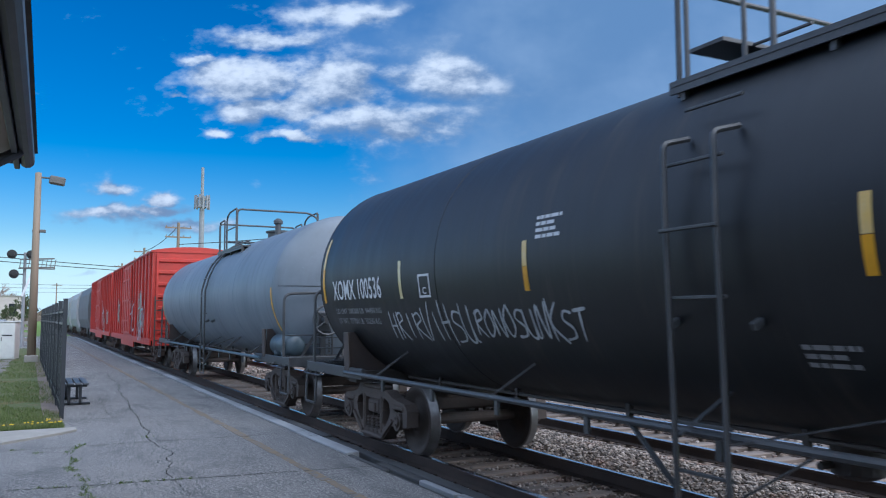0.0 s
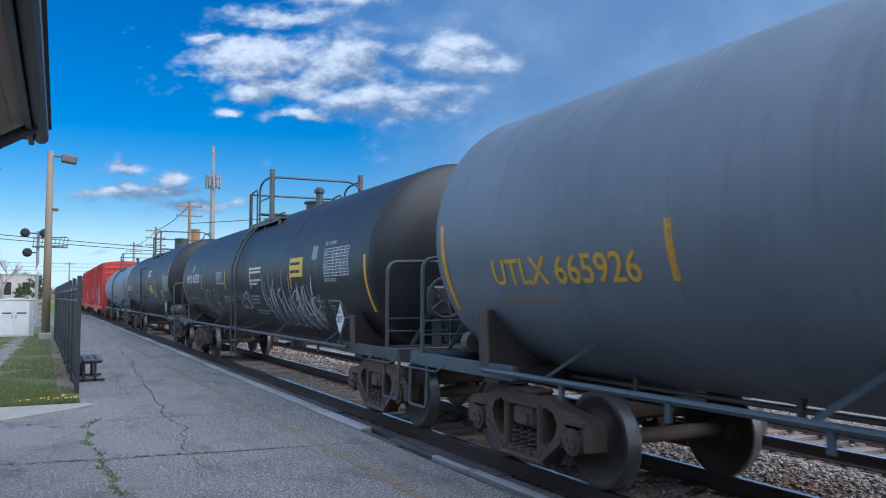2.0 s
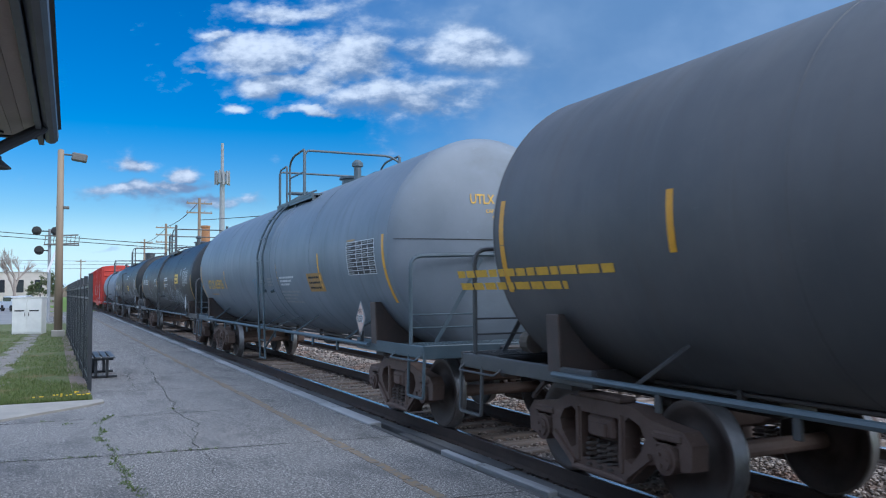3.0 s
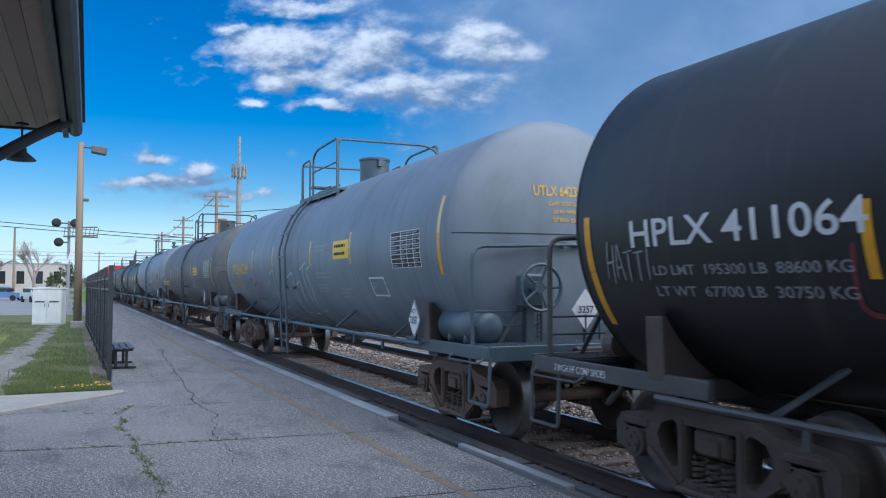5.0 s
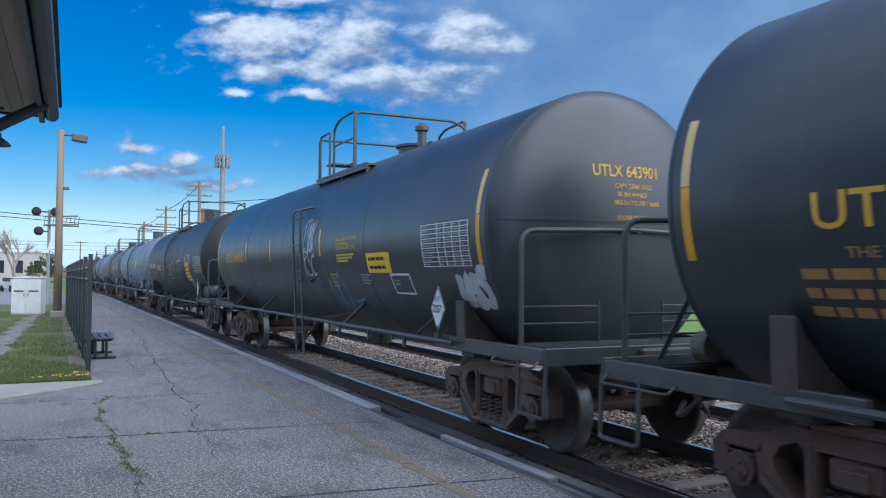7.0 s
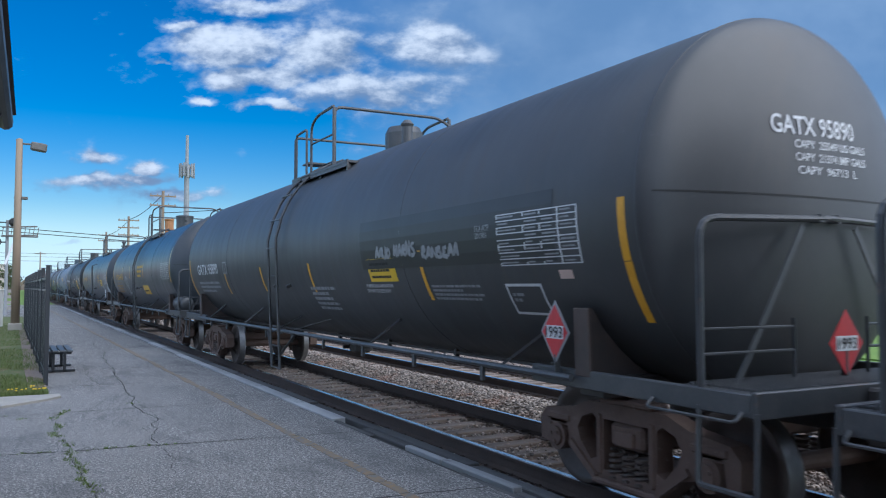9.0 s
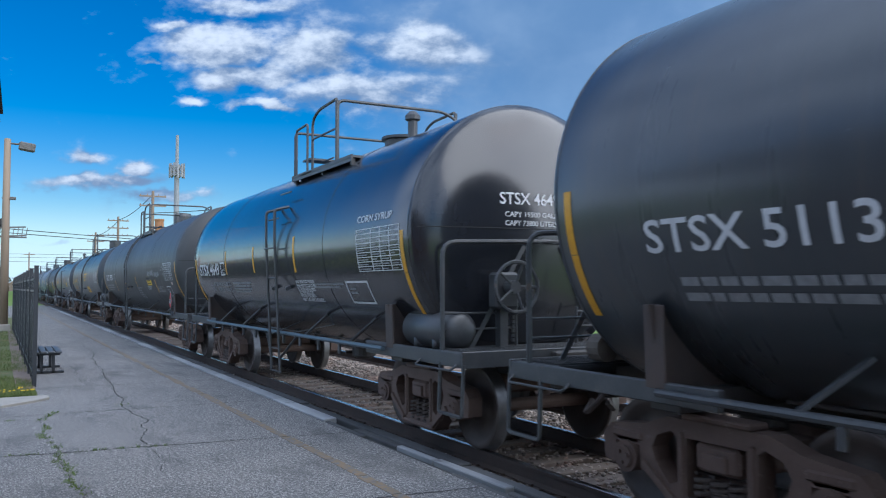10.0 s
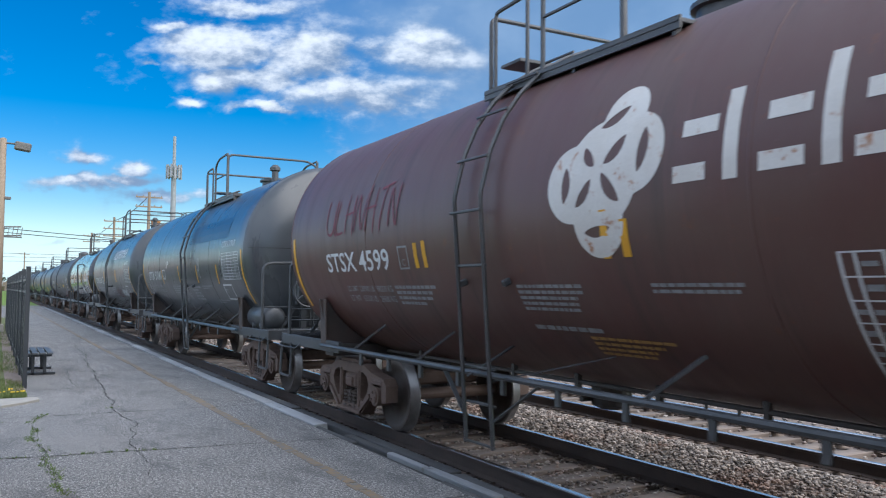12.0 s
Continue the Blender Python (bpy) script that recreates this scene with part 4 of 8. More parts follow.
        part("coupler", shared("cp", coupler_mesh), parent=car, at=pose(0, s * (half + bm_y + 0.34), 0, 0, 0, 0 if s > 0 else 180))
        add_truck(car, s * tc, truck, spin)
    # running pipes along the sides with struts up to the tank
    for k in (-1, 1):
        bm = nb()
        pipe(bm, [(k * 1.45, -half + 0.8, pipe_z), (k * 1.45, half - 0.8, pipe_z)], 0.030, 8)
        part("side_pipe", bm, rail, car)
        for j in range(5):
            y = -half + 1.9 + (2 * half - 3.8) * j / 4
            if abs(y - lad) < 0.7:
                continue
            bm = nb()
            lo = math.sqrt(r * r - (zc - pipe_z - 0.33) ** 2)
            beam(bm, (k * 1.44, y, pipe_z), (k * (lo - 0.01), y - 0.28, pipe_z + 0.33), 0.085, 0.025)
            part("strut", bm, sill, car)
        for j in range(9):
            bm = nb()
            box(bm, (k * 1.45, -half + 2.2 + (2 * half - 4.4) * j / 8, pipe_z - 0.085), (0.035, 0.06, 0.15), None, 0.006)
            part("pipe_hanger", bm, sill, car)
    # brake pipe and small gear under the belly
    bm = nb()
    rod(bm, (-0.62, -half + 1.2, 0.98), (-0.62, half - 1.2, 0.98), 0.022, 6)
    rod(bm, (0.42, -half + 1.2, 0.90), (0.42, half - 1.2, 0.90), 0.018, 6)
    for j in range(7):
        y = -half + 2.2 + (2 * half - 4.4) * j / 6
        box(bm, (-0.62, y, 0.96), (0.05, 0.05, 0.20))
    part("brake_pipe", bm, DARK_STEEL, car)
    bm = nb()
    lathe(bm, [(zc - r - 0.26, 0.12), (zc - r - 0.22, 0.20), (zc - r + 0.10, 0.20)], "Z", 18, (0, lad, 0))
    rod(bm, (-0.3, lad + 0.1, zc - r - 0.16), (0.3, lad + 0.1, zc - r - 0.16), 0.03, 8)
    part("bottom_outlet", bm, DARK_STEEL, car)
    # ladders
    top = zc + r
    for k in (-1, 1):
        lads = []
        for dy in (-0.23, 0.23):
            bm = nb()
            pts = [(k * 1.54, lad + dy, 0.42), (k * (r + 0.10), lad + dy, zc + 0.15)]
            if not grab:
                for i in range(3, 9):
                    a = math.radians(-14 + 88 * i / 8)
                    pts.append((k * (r + 0.09) * math.cos(a), lad + dy, zc + (r + 0.09) * math.sin(a)))
            else:
                pts += [(k * (r + 0.10), lad + dy, zc + 0.62), (k * (r - 0.14), lad + dy, zc + 0.68)]
            pipe(bm, pts, 0.022, 5, 0.05)
            lads.append(part("ladder_rail", bm, sill, car))
        rung = shared("rung" + sill.name, lambda: rod_mesh("rung", 0.52, 0.014, sill))
        for z in (0.44, 0.80, 1.12):
            part("rung", rung, parent=lads[0], at=pose(k * 1.54, lad, z))
        for i in range(6):
            a = math.radians(-16 + 16.5 * i)
            part("rung", rung, parent=lads[0], at=pose(k * (r + 0.12) * math.cos(a), lad, zc + (r + 0.12) * math.sin(a)))
        for dy in (-0.23, 0.23):
            bm = nb()
            beam(bm, (k * 1.45, lad + dy * 3.6, pipe_z), (k * 1.54, lad + dy, 0.66), 0.045, 0.012)
            part("ladder_brace", bm, sill, lads[0])
            bm = nb()
            beam(bm, (k * 1.53, lad + dy, 1.02), (k * 1.0, lad + dy * 3.2 - 0.5, zc - math.sqrt(r * r - 1.0) + 0.02), 0.04, 0.012)
            part("ladder_brace", bm, sill, lads[0])
            bm = nb()
            box(bm, (k * (r * 0.90 + 0.06), lad + dy * 1.6, zc - 0.62), (0.10, 0.05, 0.06), pose(0, 0, 0, 0, k * 24, 0), 0.01)
            part("ladder_bracket", bm, sill, lads[0])
    # top platform with railing
    plat = lad - 1.45 if platform_at is None else platform_at - mid
    wz = top - 0.27
    for k in (-1, 1):
        bm = nb()
        box(bm, (k * 0.93, lad - 0.62, wz), (0.26, 2.7, 0.03))
        for j in range(22):
            box(bm, (k * 0.93, lad - 1.92 + j * 0.124, wz + 0.02), (0.26, 0.02, 0.014))
        box(bm, (k * 1.04, lad - 0.62, wz - 0.02), (0.025, 2.72, 0.10))
        walkway = part("top_walkway", bm, sill, car)
        for dy in (0.62, -0.7, -1.9):
            bm = nb()
            beam(bm, (k * 1.0, lad + dy, wz - 0.02), (k * 1.0, lad + dy, zc + math.sqrt(r * r - 1.0) - 0.02), 0.06, 0.04, (0, 1, 0))
            part("walkway_bracket", bm, sill, walkway)
    bm = nb()
    box(bm, (0, lad + 0.52, top + 0.03), (1.75, 0.36, 0.03))
    part("cross_walkway", bm, sill, car)
    f, m_, b_ = lad + 0.66, lad - 0.10, lad + hoop_at
    bm = nb()
    pipe(bm, [(-1.02, f, wz - 0.1), (-1.02, f, wz + 0.78), (1.02, f, wz + 0.78), (1.02, f, wz - 0.1)], 0.023, 8, 0.08)
    part("front_railing", bm, sill, car)
    bm = nb()
    pipe(bm, [(-1.02, b_, wz), (-1.02, b_, wz + 0.95), (0.80, b_, wz + 0.95), (1.02, b_ - 0.1, wz + 0.80), (1.02, b_ - 0.1, wz + 0.05)], 0.024, 8, 0.12)
    if hoop:
        pipe(bm, [(-1.02, b_, wz + 0.80), (0.9, b_, wz + 0.80)], 0.018, 6)
        pipe(bm, [(-1.02, b_, wz + 0.50), (0.9, b_, wz + 0.50)], 0.018, 6)
    part("rear_railing", bm, sill, car)
    for k in (-1, 1):
        xo = k * 1.03
        bm = nb()
        pipe(bm, [(xo, f - 0.10, wz), (xo, f - 0.10, wz + 0.80), (xo, m_ + 0.1, wz + 0.82), (xo, m_ + 0.1, wz)], 0.020, 8, 0.06)
        pipe(bm, [(xo, m_ - 0.15, wz), (xo, m_ - 0.15, wz + 0.84), (xo, m_ - 0.45, wz + 0.95), (xo, b_ + 0.04, wz + 0.97)], 0.023, 8, 0.14)
        rod(bm, (xo, m_ - 0.15, wz + 0.52), (xo, b_ + 0.02, wz + 0.52), 0.018, 6)
        box(bm, (xo, b_, wz + 0.45), (0.05, 0.05, 1.0), None, 0.008)
        if cage == "square":
            box(bm, (xo, b_, wz + 0.55), (0.09, 0.13, 1.15), None, 0.01)
            box(bm, (xo, f, wz + 0.35), (0.07, 0.07, 0.9), None, 0.01)
        part("side_railing", bm, sill, car)
    # manway and valves
    bm = nb()
    if dome == "drum":
        lathe(bm, [(top - 0.12, 0.29), (top + 0.37, 0.29), (top + 0.375, 0.31), (top + 0.41, 0.31), (top + 0.43, 0.26)], "Z", 32, (-0.1, plat + 0.02, 0))
        box(bm, (-0.1, plat - 0.30, top + 0.30), (0.10, 0.12, 0.12))
    elif dome == "cap":
        lathe(bm, [(top - 0.12, 0.30), (top + 0.26, 0.30), (top + 0.36, 0.25), (top + 0.40, 0.0)], "Z", 28, (0, plat - 0.3, 0))
        valve = nb()
        lathe(valve, [(top - 0.10, 0.08), (top + 0.2, 0.08), (top + 0.24, 0.10), (top + 0.30, 0.05)], "Z", 14, (-0.35, plat - 1.15, 0))
        part("relief_valve", valve, sill, car)
    else:
        lathe(bm, [(top - 0.12, 0.30), (top + 0.10, 0.30), (top + 0.11, 0.35), (top + 0.15, 0.35), (top + 0.19, 0.0)], "Z", 28, (0, plat - 0.1, 0))
        valve = nb()
        lathe(valve, [(top - 0.10, 0.07), (top + 0.22, 0.07), (top + 0.24, 0.11), (top + 0.30, 0.11), (top + 0.36, 0.05)], "Z", 14, (-0.30, plat - 1.0, 0))
        part("relief_valve", valve, sill, car)
    part("manway", bm, sill, car)
    # brake gear on the trailing platform
    if reservoir:
        bm = nb()
        yy = -half + 0.01
        lathe(bm, [(-0.58, 0.0), (-0.56, 0.14), (-0.49, 0.205), (0.49, 0.205), (0.56, 0.14), (0.58, 0.0)], "Y", 24, (-1.13, yy, 1.31))
        for dy in (-0.22, 0.22):
            box(bm, (-1.13, yy + dy, 1.15), (0.36, 0.05, 0.12))
        part("air_reservoir", mesh_of(bm, "air_reservoir", sill if paint not in (GREY_TANK,) else rail, True), parent=car)
    bm = nb()
    box(bm, (-0.55, half + 0.55, 1.28), (0.30, 0.28, 0.28), None, 0.04)
    box(bm, (-0.20, half + 0.60, 1.25), (0.24, 0.22, 0.22), None, 0.05)
    rod(bm, (-0.40, half + 0.62, 1.3), (0.4, half + 0.62, 1.22), 0.035, 8)
    lathe(bm, [(0, 0.0), (0.01, 0.12), (0.16, 0.12), (0.2, 0.06)], "Y", 14, (-0.9, half + 0.35, 1.26))
    part("brake_valve", bm, surface_cached("valve"), car)
    if brake_wheel:
        yy = -half - 0.72
        bm = nb()
        ring = [(-0.62 + 0.27 * math.cos(i * 2 * math.pi / 24), yy - 0.10, 1.78 + 0.27 * math.sin(i * 2 * math.pi / 24)) for i in range(25)]
        pipe(bm, ring, 0.022, 6, 0.0)
        for i in range(5):
            a = i * 1.2566
            rod(bm, (-0.62, yy - 0.06, 1.78), (-0.62 + 0.27 * math.cos(a), yy - 0.10, 1.78 + 0.27 * math.sin(a)), 0.016, 6)
        rod(bm, (-0.62, yy + 0.14, 1.78), (-0.62, yy - 0.08, 1.78), 0.07, 14)
        part("brake_wheel", bm, sill, car)
        bm = nb()
        box(bm, (-0.62, yy + 0.16, 1.74), (0.30, 0.18, 0.40), None, 0.03)
        for k in range(8):
            box(bm, (-0.50, yy + 0.16, 1.20 + k * 0.05), (0.03, 0.03, 0.035))
        box(bm, (-0.62, yy + 0.2, 1.35), (0.10, 0.10, 0.46))
        part("brake_housing", bm, sill, car)
    # end stripes and the other yellow marks on the near side and the far side
    for k in (-1, 1):
        lo_, up_ = math.radians(marks[0]), math.radians(marks[1])
        mid_ = lo_ + (up_ - lo_) * 0.52
        for y_end in (half, -half + 0.08):
            stripe(car, shell, r, y_end, 0.085, lo_, mid_ - 0.004, YELLOW, k)
            stripe(car, shell, r, y_end + 0.004, 0.085, mid_, up_, FADED_YELLOW if fade else YELLOW, k)
    for d in dots:
        y, z, hgt = d[0] - mid, d[1], d[2]
        a = math.asin(max(-1, min(1, (z - zc) / r)))
        if fade and len(d) < 4:
            stripe(car, shell, r, y, 0.075, a - hgt / 2 / r, a - 0.003, YELLOW, -1)
            stripe(car, shell, r, y, 0.075, a, a + hgt / 2 / r, FADED_YELLOW, -1)
        else:
            stripe(car, shell, r, y, 0.075, a - hgt / 2 / r, a + hgt / 2 / r, d[3] if len(d) > 3 else YELLOW, -1)
    car["r"], car["zc"], car["mid"], car["half"] = r, zc, mid, half
    return car


def surface_cached(name):
    return shared("mat_" + name, lambda: surface(name + "_dusty", (0.16, 0.135, 0.11), (0.09, 0.075, 0.062), 0.8, 6, 60, bumps=0.3))


def stripe(car, shell, r, y, w, a0, a1, material, side):
    """A reflective strip that follows the tank's curve."""
    bm, n, lift = nb(), 8, 0.0035
    rows = []
    for i in range(n + 1):
        a = a0 + (a1 - a0) * i / n
        x, z = side * (r + lift) * math.cos(a), (r + lift) * math.sin(a)
        rows.append((bm.verts.new((x, y - w / 2, z)), bm.verts.new((x, y + w / 2, z))))
    for p, q in zip(rows, rows[1:]):
        bm.faces.new((p[0], p[1], q[1], q[0]))
    part("reflective_strip", bm, material, shell)


def boxcar(y_near, length, seed):
    """A red ribbed boxcar with a sliding door, its trailing end at y_near."""
    mid = y_near + length / 2
    car = car_root("boxcar", "bright red steel boxcar with ribbed sides and graffiti", "boxcar", mid, length)
    h, w, z0, z1 = length / 2, 1.50, 0.98, 4.30
    bm = nb()
    box(bm, (0, 0, (z0 + z1) / 2), (2 * w, length, z1 - z0))
    part("body", bm, BOX_RED, car)
    bm = nb()
    n = 10
    rows = [[bm.verts.new((-w - 0.05 + (2 * w + 0.1) * i / n, s * (h + 0.04), z1 + 0.004 + 0.16 * (1 - (2 * i / n - 1) ** 2))) for i in range(n + 1)] for s in (-1, 1)]
    low = [[bm.verts.new((-w - 0.05 + (2 * w + 0.1) * i / n, s * (h + 0.04), z1 - 0.06)) for i in range(n + 1)] for s in (-1, 1)]
    for i in range(n):
        bm.faces.new((rows[0][i], rows[0][i + 1], rows[1][i + 1], rows[1][i]))
        for s in (0, 1):
            bm.faces.new((low[s][i], low[s][i + 1], rows[s][i + 1], rows[s][i]))
    for i in (0, n):
        bm.faces.new((low[0][i], low[1][i], rows[1][i], rows[0][i]))
    part("roof", bm, BOX_RED, car)
    rib = nb()
    box(rib, (0, 0, (z0 + z1) / 2), (0.07, 0.10, z1 - z0 - 0.16), None, 0.012)
    rib = mesh_of(rib, "rib", BOX_RED)
    for k in (-1, 1):
        for i in range(15):
            y = -h + 0.4 + (length - 0.8) * i / 14
            if abs(y) < 1.6:
                continue
            part("rib", rib, parent=car, at=pose(k * (w + 0.036), y, 0))
        bm = nb()
        box(bm, (k * (w + 0.07), 0.0, 2.62), (0.08, 3.0, 3.0), None, 0.02)
        for i in range(4):
            box(bm, (k * (w + 0.12), -1.1 + i * 0.73, 2.62), (0.04, 0.12, 2.8), None, 0.01)
        for z in (1.7, 2.6, 3.5):
            box(bm, (k * (w + 0.12), 0, z), (0.03, 2.9, 0.08))
        part("door", bm, BOX_RED, car)
        bm = nb()
        box(bm, (k * (w + 0.02), 0, 0.92), (0.06, length, 0.20), None, 0.01)
        box(bm, (k * (w + 0.02), 0, 0.72), (0.05, 5.0, 0.24), None, 0.01)
        part("side_sill", bm, BOX_RED, car)
    for s in (-1, 1):
        for i in range(7):
            bm = nb()
            box(bm, (0, s * (h + 0.03), 1.3 + 0.44 * i), (2.7, 0.09, 0.16), None, 0.035)
            part("end_rib", bm, BOX_RED, car)
        bm = nb()
        for k in (-1.34, 1.34):
            box(bm, (k, s * (h + 0.05), 2.6), (0.08, 0.10, 3.2), None, 0.01)
        box(bm, (0, s * (h + 0.06), 0.95), (2.9, 0.14, 0.3), None, 0.01)
        part("end_post", bm, BOX_RED, car)
        bm = nb()
        for dx in (-0.2, 0.2):
            beam(bm, (-1.2 + dx, s * (h + 0.16), 0.6), (-1.2 + dx, s * (h + 0.16), 2.6), 0.05, 0.02)
        for j in range(6):
            rod(bm, (-1.4, s * (h + 0.16), 0.65 + 0.36 * j), (-1.0, s * (h + 0.16), 0.65 + 0.36 * j), 0.014, 6)
        part("end_ladder", bm, DARK_STEEL, car)
        part("coupler", shared("cp", coupler_mesh), parent=car, at=pose(0, s * (h + 0.55), 0, 0, 0, 0 if s > 0 else 180))
        add_truck(car, s * (h - 1.75), TRUCK_BROWN, False)
    bm = nb()
    box(bm, (0, 0, 0.86), (0.5, length + 0.3, 0.30))
    box(bm, (-0.5, 1.2, 0.70), (0.5, 0.9, 0.4), None, 0.05)
    part("centre_sill", bm, DARK_STEEL, car)
    # sprayed panels low on the near side
    rnd = random.Random(seed)
    for i in range(5):
        y = -h + 0.7 + rnd.uniform(0.0, length * 0.35) if i < 3 else rnd.uniform(-h + 1, h - 1)
        scribble(car, rnd, (-w - 0.085, y, rnd.uniform(1.3, 2.2)), rnd.uniform(0.9, 1.6), rnd.uniform(0.6, 1.3), rnd.choice((GRAFFITI_MINT, GRAFFITI_MINT, GRAFFITI_WHITE)), 0.09, None)
    return car


STROKES = {
    "U": [[(0, 1), (0.02, 0.3), (0.25, 0), (0.6, 0.1), (0.72, 0.95), (0.7, 0.1), (0.9, 0.0)]], "R": [[(0.1, 0), (0.12, 1)], [(0.0, 0.85), (0.5, 1.0), (0.68, 0.72), (0.15, 0.5), (0.85, -0.05)]],
    "L": [[(0.15, 1.05), (0.1, 0.1), (0.75, 0.0)]], "S": [[(0.75, 0.95), (0.3, 1.0), (0.15, 0.7), (0.65, 0.42), (0.6, 0.05), (0.05, 0.0)]],
    "E": [[(0.7, 0.98), (0.15, 0.85), (0.4, 0.55), (0.1, 0.3), (0.2, 0.02), (0.8, 0.05)]], "K": [[(0.1, 1.1), (0.12, -0.1)], [(0.8, 1.0), (0.15, 0.45), (0.9, -0.15)]],
    "N": [[(0.08, 0), (0.1, 1), (0.65, 0.0), (0.72, 1.1)]], "A": [[(0.0, 0), (0.4, 1.1), (0.72, -0.05)], [(0.12, 0.4), (0.75, 0.42)]], "O": [[(0.4, 1.0), (0.05, 0.55), (0.3, 0.0), (0.75, 0.4), (0.45, 1.02)]],
    "T": [[(0.42, 1.0), (0.38, -0.1)], [(0.0, 0.95), (0.85, 1.05)]], "H": [[(0.1, 1.1), (0.08, 0)], [(0.65, 1.0), (0.68, -0.1)], [(0.0, 0.5), (0.8, 0.55)]], "C": [[(0.75, 0.9), (0.3, 1.0), (0.05, 0.5), (0.3, 0.0), (0.8, 0.15)]],
    "I": [[(0.35, 1.0), (0.4, 0.0)]], "V": [[(0.0, 1.0), (0.32, 0.0), (0.75, 1.15)]], "Z": [[(0.0, 0.95), (0.75, 1.0), (0.05, 0.05), (0.85, 0.0)]], "~": [[(0, 0.4), (0.25, 0.7), (0.5, 0.35), (0.75, 0.6), (1.0, 0.4)]]}


def scribble(car, rnd, centre, wide, high, material, stroke, tank, parent=None, word="", spiky=0.0):
    """A sprayed tag of hooked, overlapping letter strokes. On a tank it follows the curve; centre is then (y, height)."""
    n = len(word) or max(2, round(wide / max(0.12, high * 0.62)))
    keys = "URLSEKNAOTHCIVZ"
    lines = []
    for i in range(n):
        glyph = STROKES[word[i] if word else rnd.choice(keys)]
        up, lean, fat = rnd.uniform(0.82, 1.15), rnd.uniform(0.0, 0.22), rnd.uniform(1.0, 1.3)
        for line in glyph:
            lines.append([(((i + 0.05 + a * fat) / n - 0.5) * wide + (b - 0.5) * lean * high, (b * up - 0.5 + rnd.uniform(-0.03, 0.03)) * high) for a, b in line])
        for _ in range(int(spiky * 4)):
            a, b = rnd.uniform(0, 1), rnd.uniform(-0.5, 0.1)
            q = rnd.uniform(-0.15, 0.25)
            lines.append([(((i + a) / n - 0.5) * wide, b * high), (((i + a + q * 0.5) / n - 0.5) * wide, (b + 0.3) * high), (((i + a + q) / n - 0.5) * wide + 0.1 * high, (b + rnd.uniform(0.5, 0.9)) * high)])
    bm = nb()
    for k, pts in enumerate(lines):
        sm = []
        for i in range(len(pts) - 1):
            p0, p1, p2, p3 = pts[max(0, i - 1)], pts[i], pts[i + 1], pts[min(len(pts) - 1, i + 2)]
            for j in range(6):
                t = j / 6
                sm.append(tuple(0.5 * (2 * p1[d] + (p2[d] - p0[d]) * t + (2 * p0[d] - 5 * p1[d] + 4 * p2[d] - p3[d]) * t * t + (3 * p1[d] - p0[d] - 3 * p2[d] + p3[d]) * t ** 3) for d in (0, 1)))
        sm.append(pts[-1])
        last = None
        for i, (x, z) in enumerate(sm):
            x1, z1 = sm[min(i + 1, len(sm) - 1)]
            x0, z0 = sm[max(i - 1, 0)]
            d = Vector((x1 - x0, z1 - z0))
            if d.length < 1e-6:
                continue
            d.normalize()
            w = stroke * (0.46 + 0.22 * noise.noise((i * 0.3, wide + k, high))) * (0.55 if i in (0, len(sm) - 1) else 1.0)
            vs = []
            for a, b in ((x - d.y * w, z + d.x * w), (x + d.y * w, z - d.x * w)):
                if tank:
                    r, zc = tank
                    ang = math.asin(max(-1, min(1, (centre[1] - zc) / r))) + b / r
                    rr = r + 0.0045 + 0.0008 * (k % 7)
                    vs.append(bm.verts.new((-rr * math.cos(ang), centre[0] - a, rr * math.sin(ang))))
                else:
                    vs.append(bm.verts.new((centre[0] - 0.0008 * (k % 7), centre[1] - a, centre[2] + b)))
            if last:
                bm.faces.new((last[0], vs[0], vs[1], last[1]))
            last = vs
    part("spray_tag", bm, material, parent or car)


def hopper(y_near, length, paint, seed):
    """A covered hopper with rounded sides and sloping end sheets."""
    mid = y_near + length / 2
    car = car_root("covered_hopper_car", "grey covered hopper car with curved sides", "hopper car", mid, length)
    h = length / 2
    bm = nb()
    prof = [(-1.35, 1.0), (-1.56, 1.7), (-1.60, 2.6), (-1.52, 3.6), (-1.25, 4.2), (-0.7, 4.45), (0.7, 4.45), (1.25, 4.2), (1.52, 3.6), (1.60, 2.6), (1.56, 1.7), (1.35, 1.0)]
    plate(bm, [prof], "XZ", -h + 1.1, length - 2.2)
    part("body", bm, paint, car)
    bm = nb()
    for i in range(3):
        y = -h + length * (i + 1) / 4
        plate(bm, [[(y - 1.5, 1.05), (y - 0.35, 0.40), (y + 0.35, 0.40), (y + 1.5, 1.05)]], "YZ", -1.0, 2.0)
    part("hopper_bay", bm, paint, car)
    bm = nb()
    for s in (-1, 1):
        plate(bm, [[(s * (h - 1.1), 3.0), (s * (h - 1.1), 4.2), (s * (h - 0.15), 4.2), (s * (h - 0.15), 4.1), (s * (h - 0.8), 4.0)]], "YZ", -1.2, 2.4)
        box(bm, (0, s * (h - 0.6), 0.98), (2.8, 1.3, 0.2))
        for k in (-1.3, 1.3):
            beam(bm, (k, s * (h - 0.15), 1.0), (k, s * (h - 0.15), 4.2), 0.08, 0.08, (0, 1, 0))
    box(bm, (0, 0, 4.53), (0.6, length - 2.4, 0.12))
    part("end_frame", bm, paint, car)
    for s in (-1, 1):
        part("coupler", shared("cp", coupler_mesh), parent=car, at=pose(0, s * (h + 0.35), 0, 0, 0, 0 if s > 0 else 180))
        add_truck(car, s * (h - 1.7), TRUCK_BROWN, False)
    return car


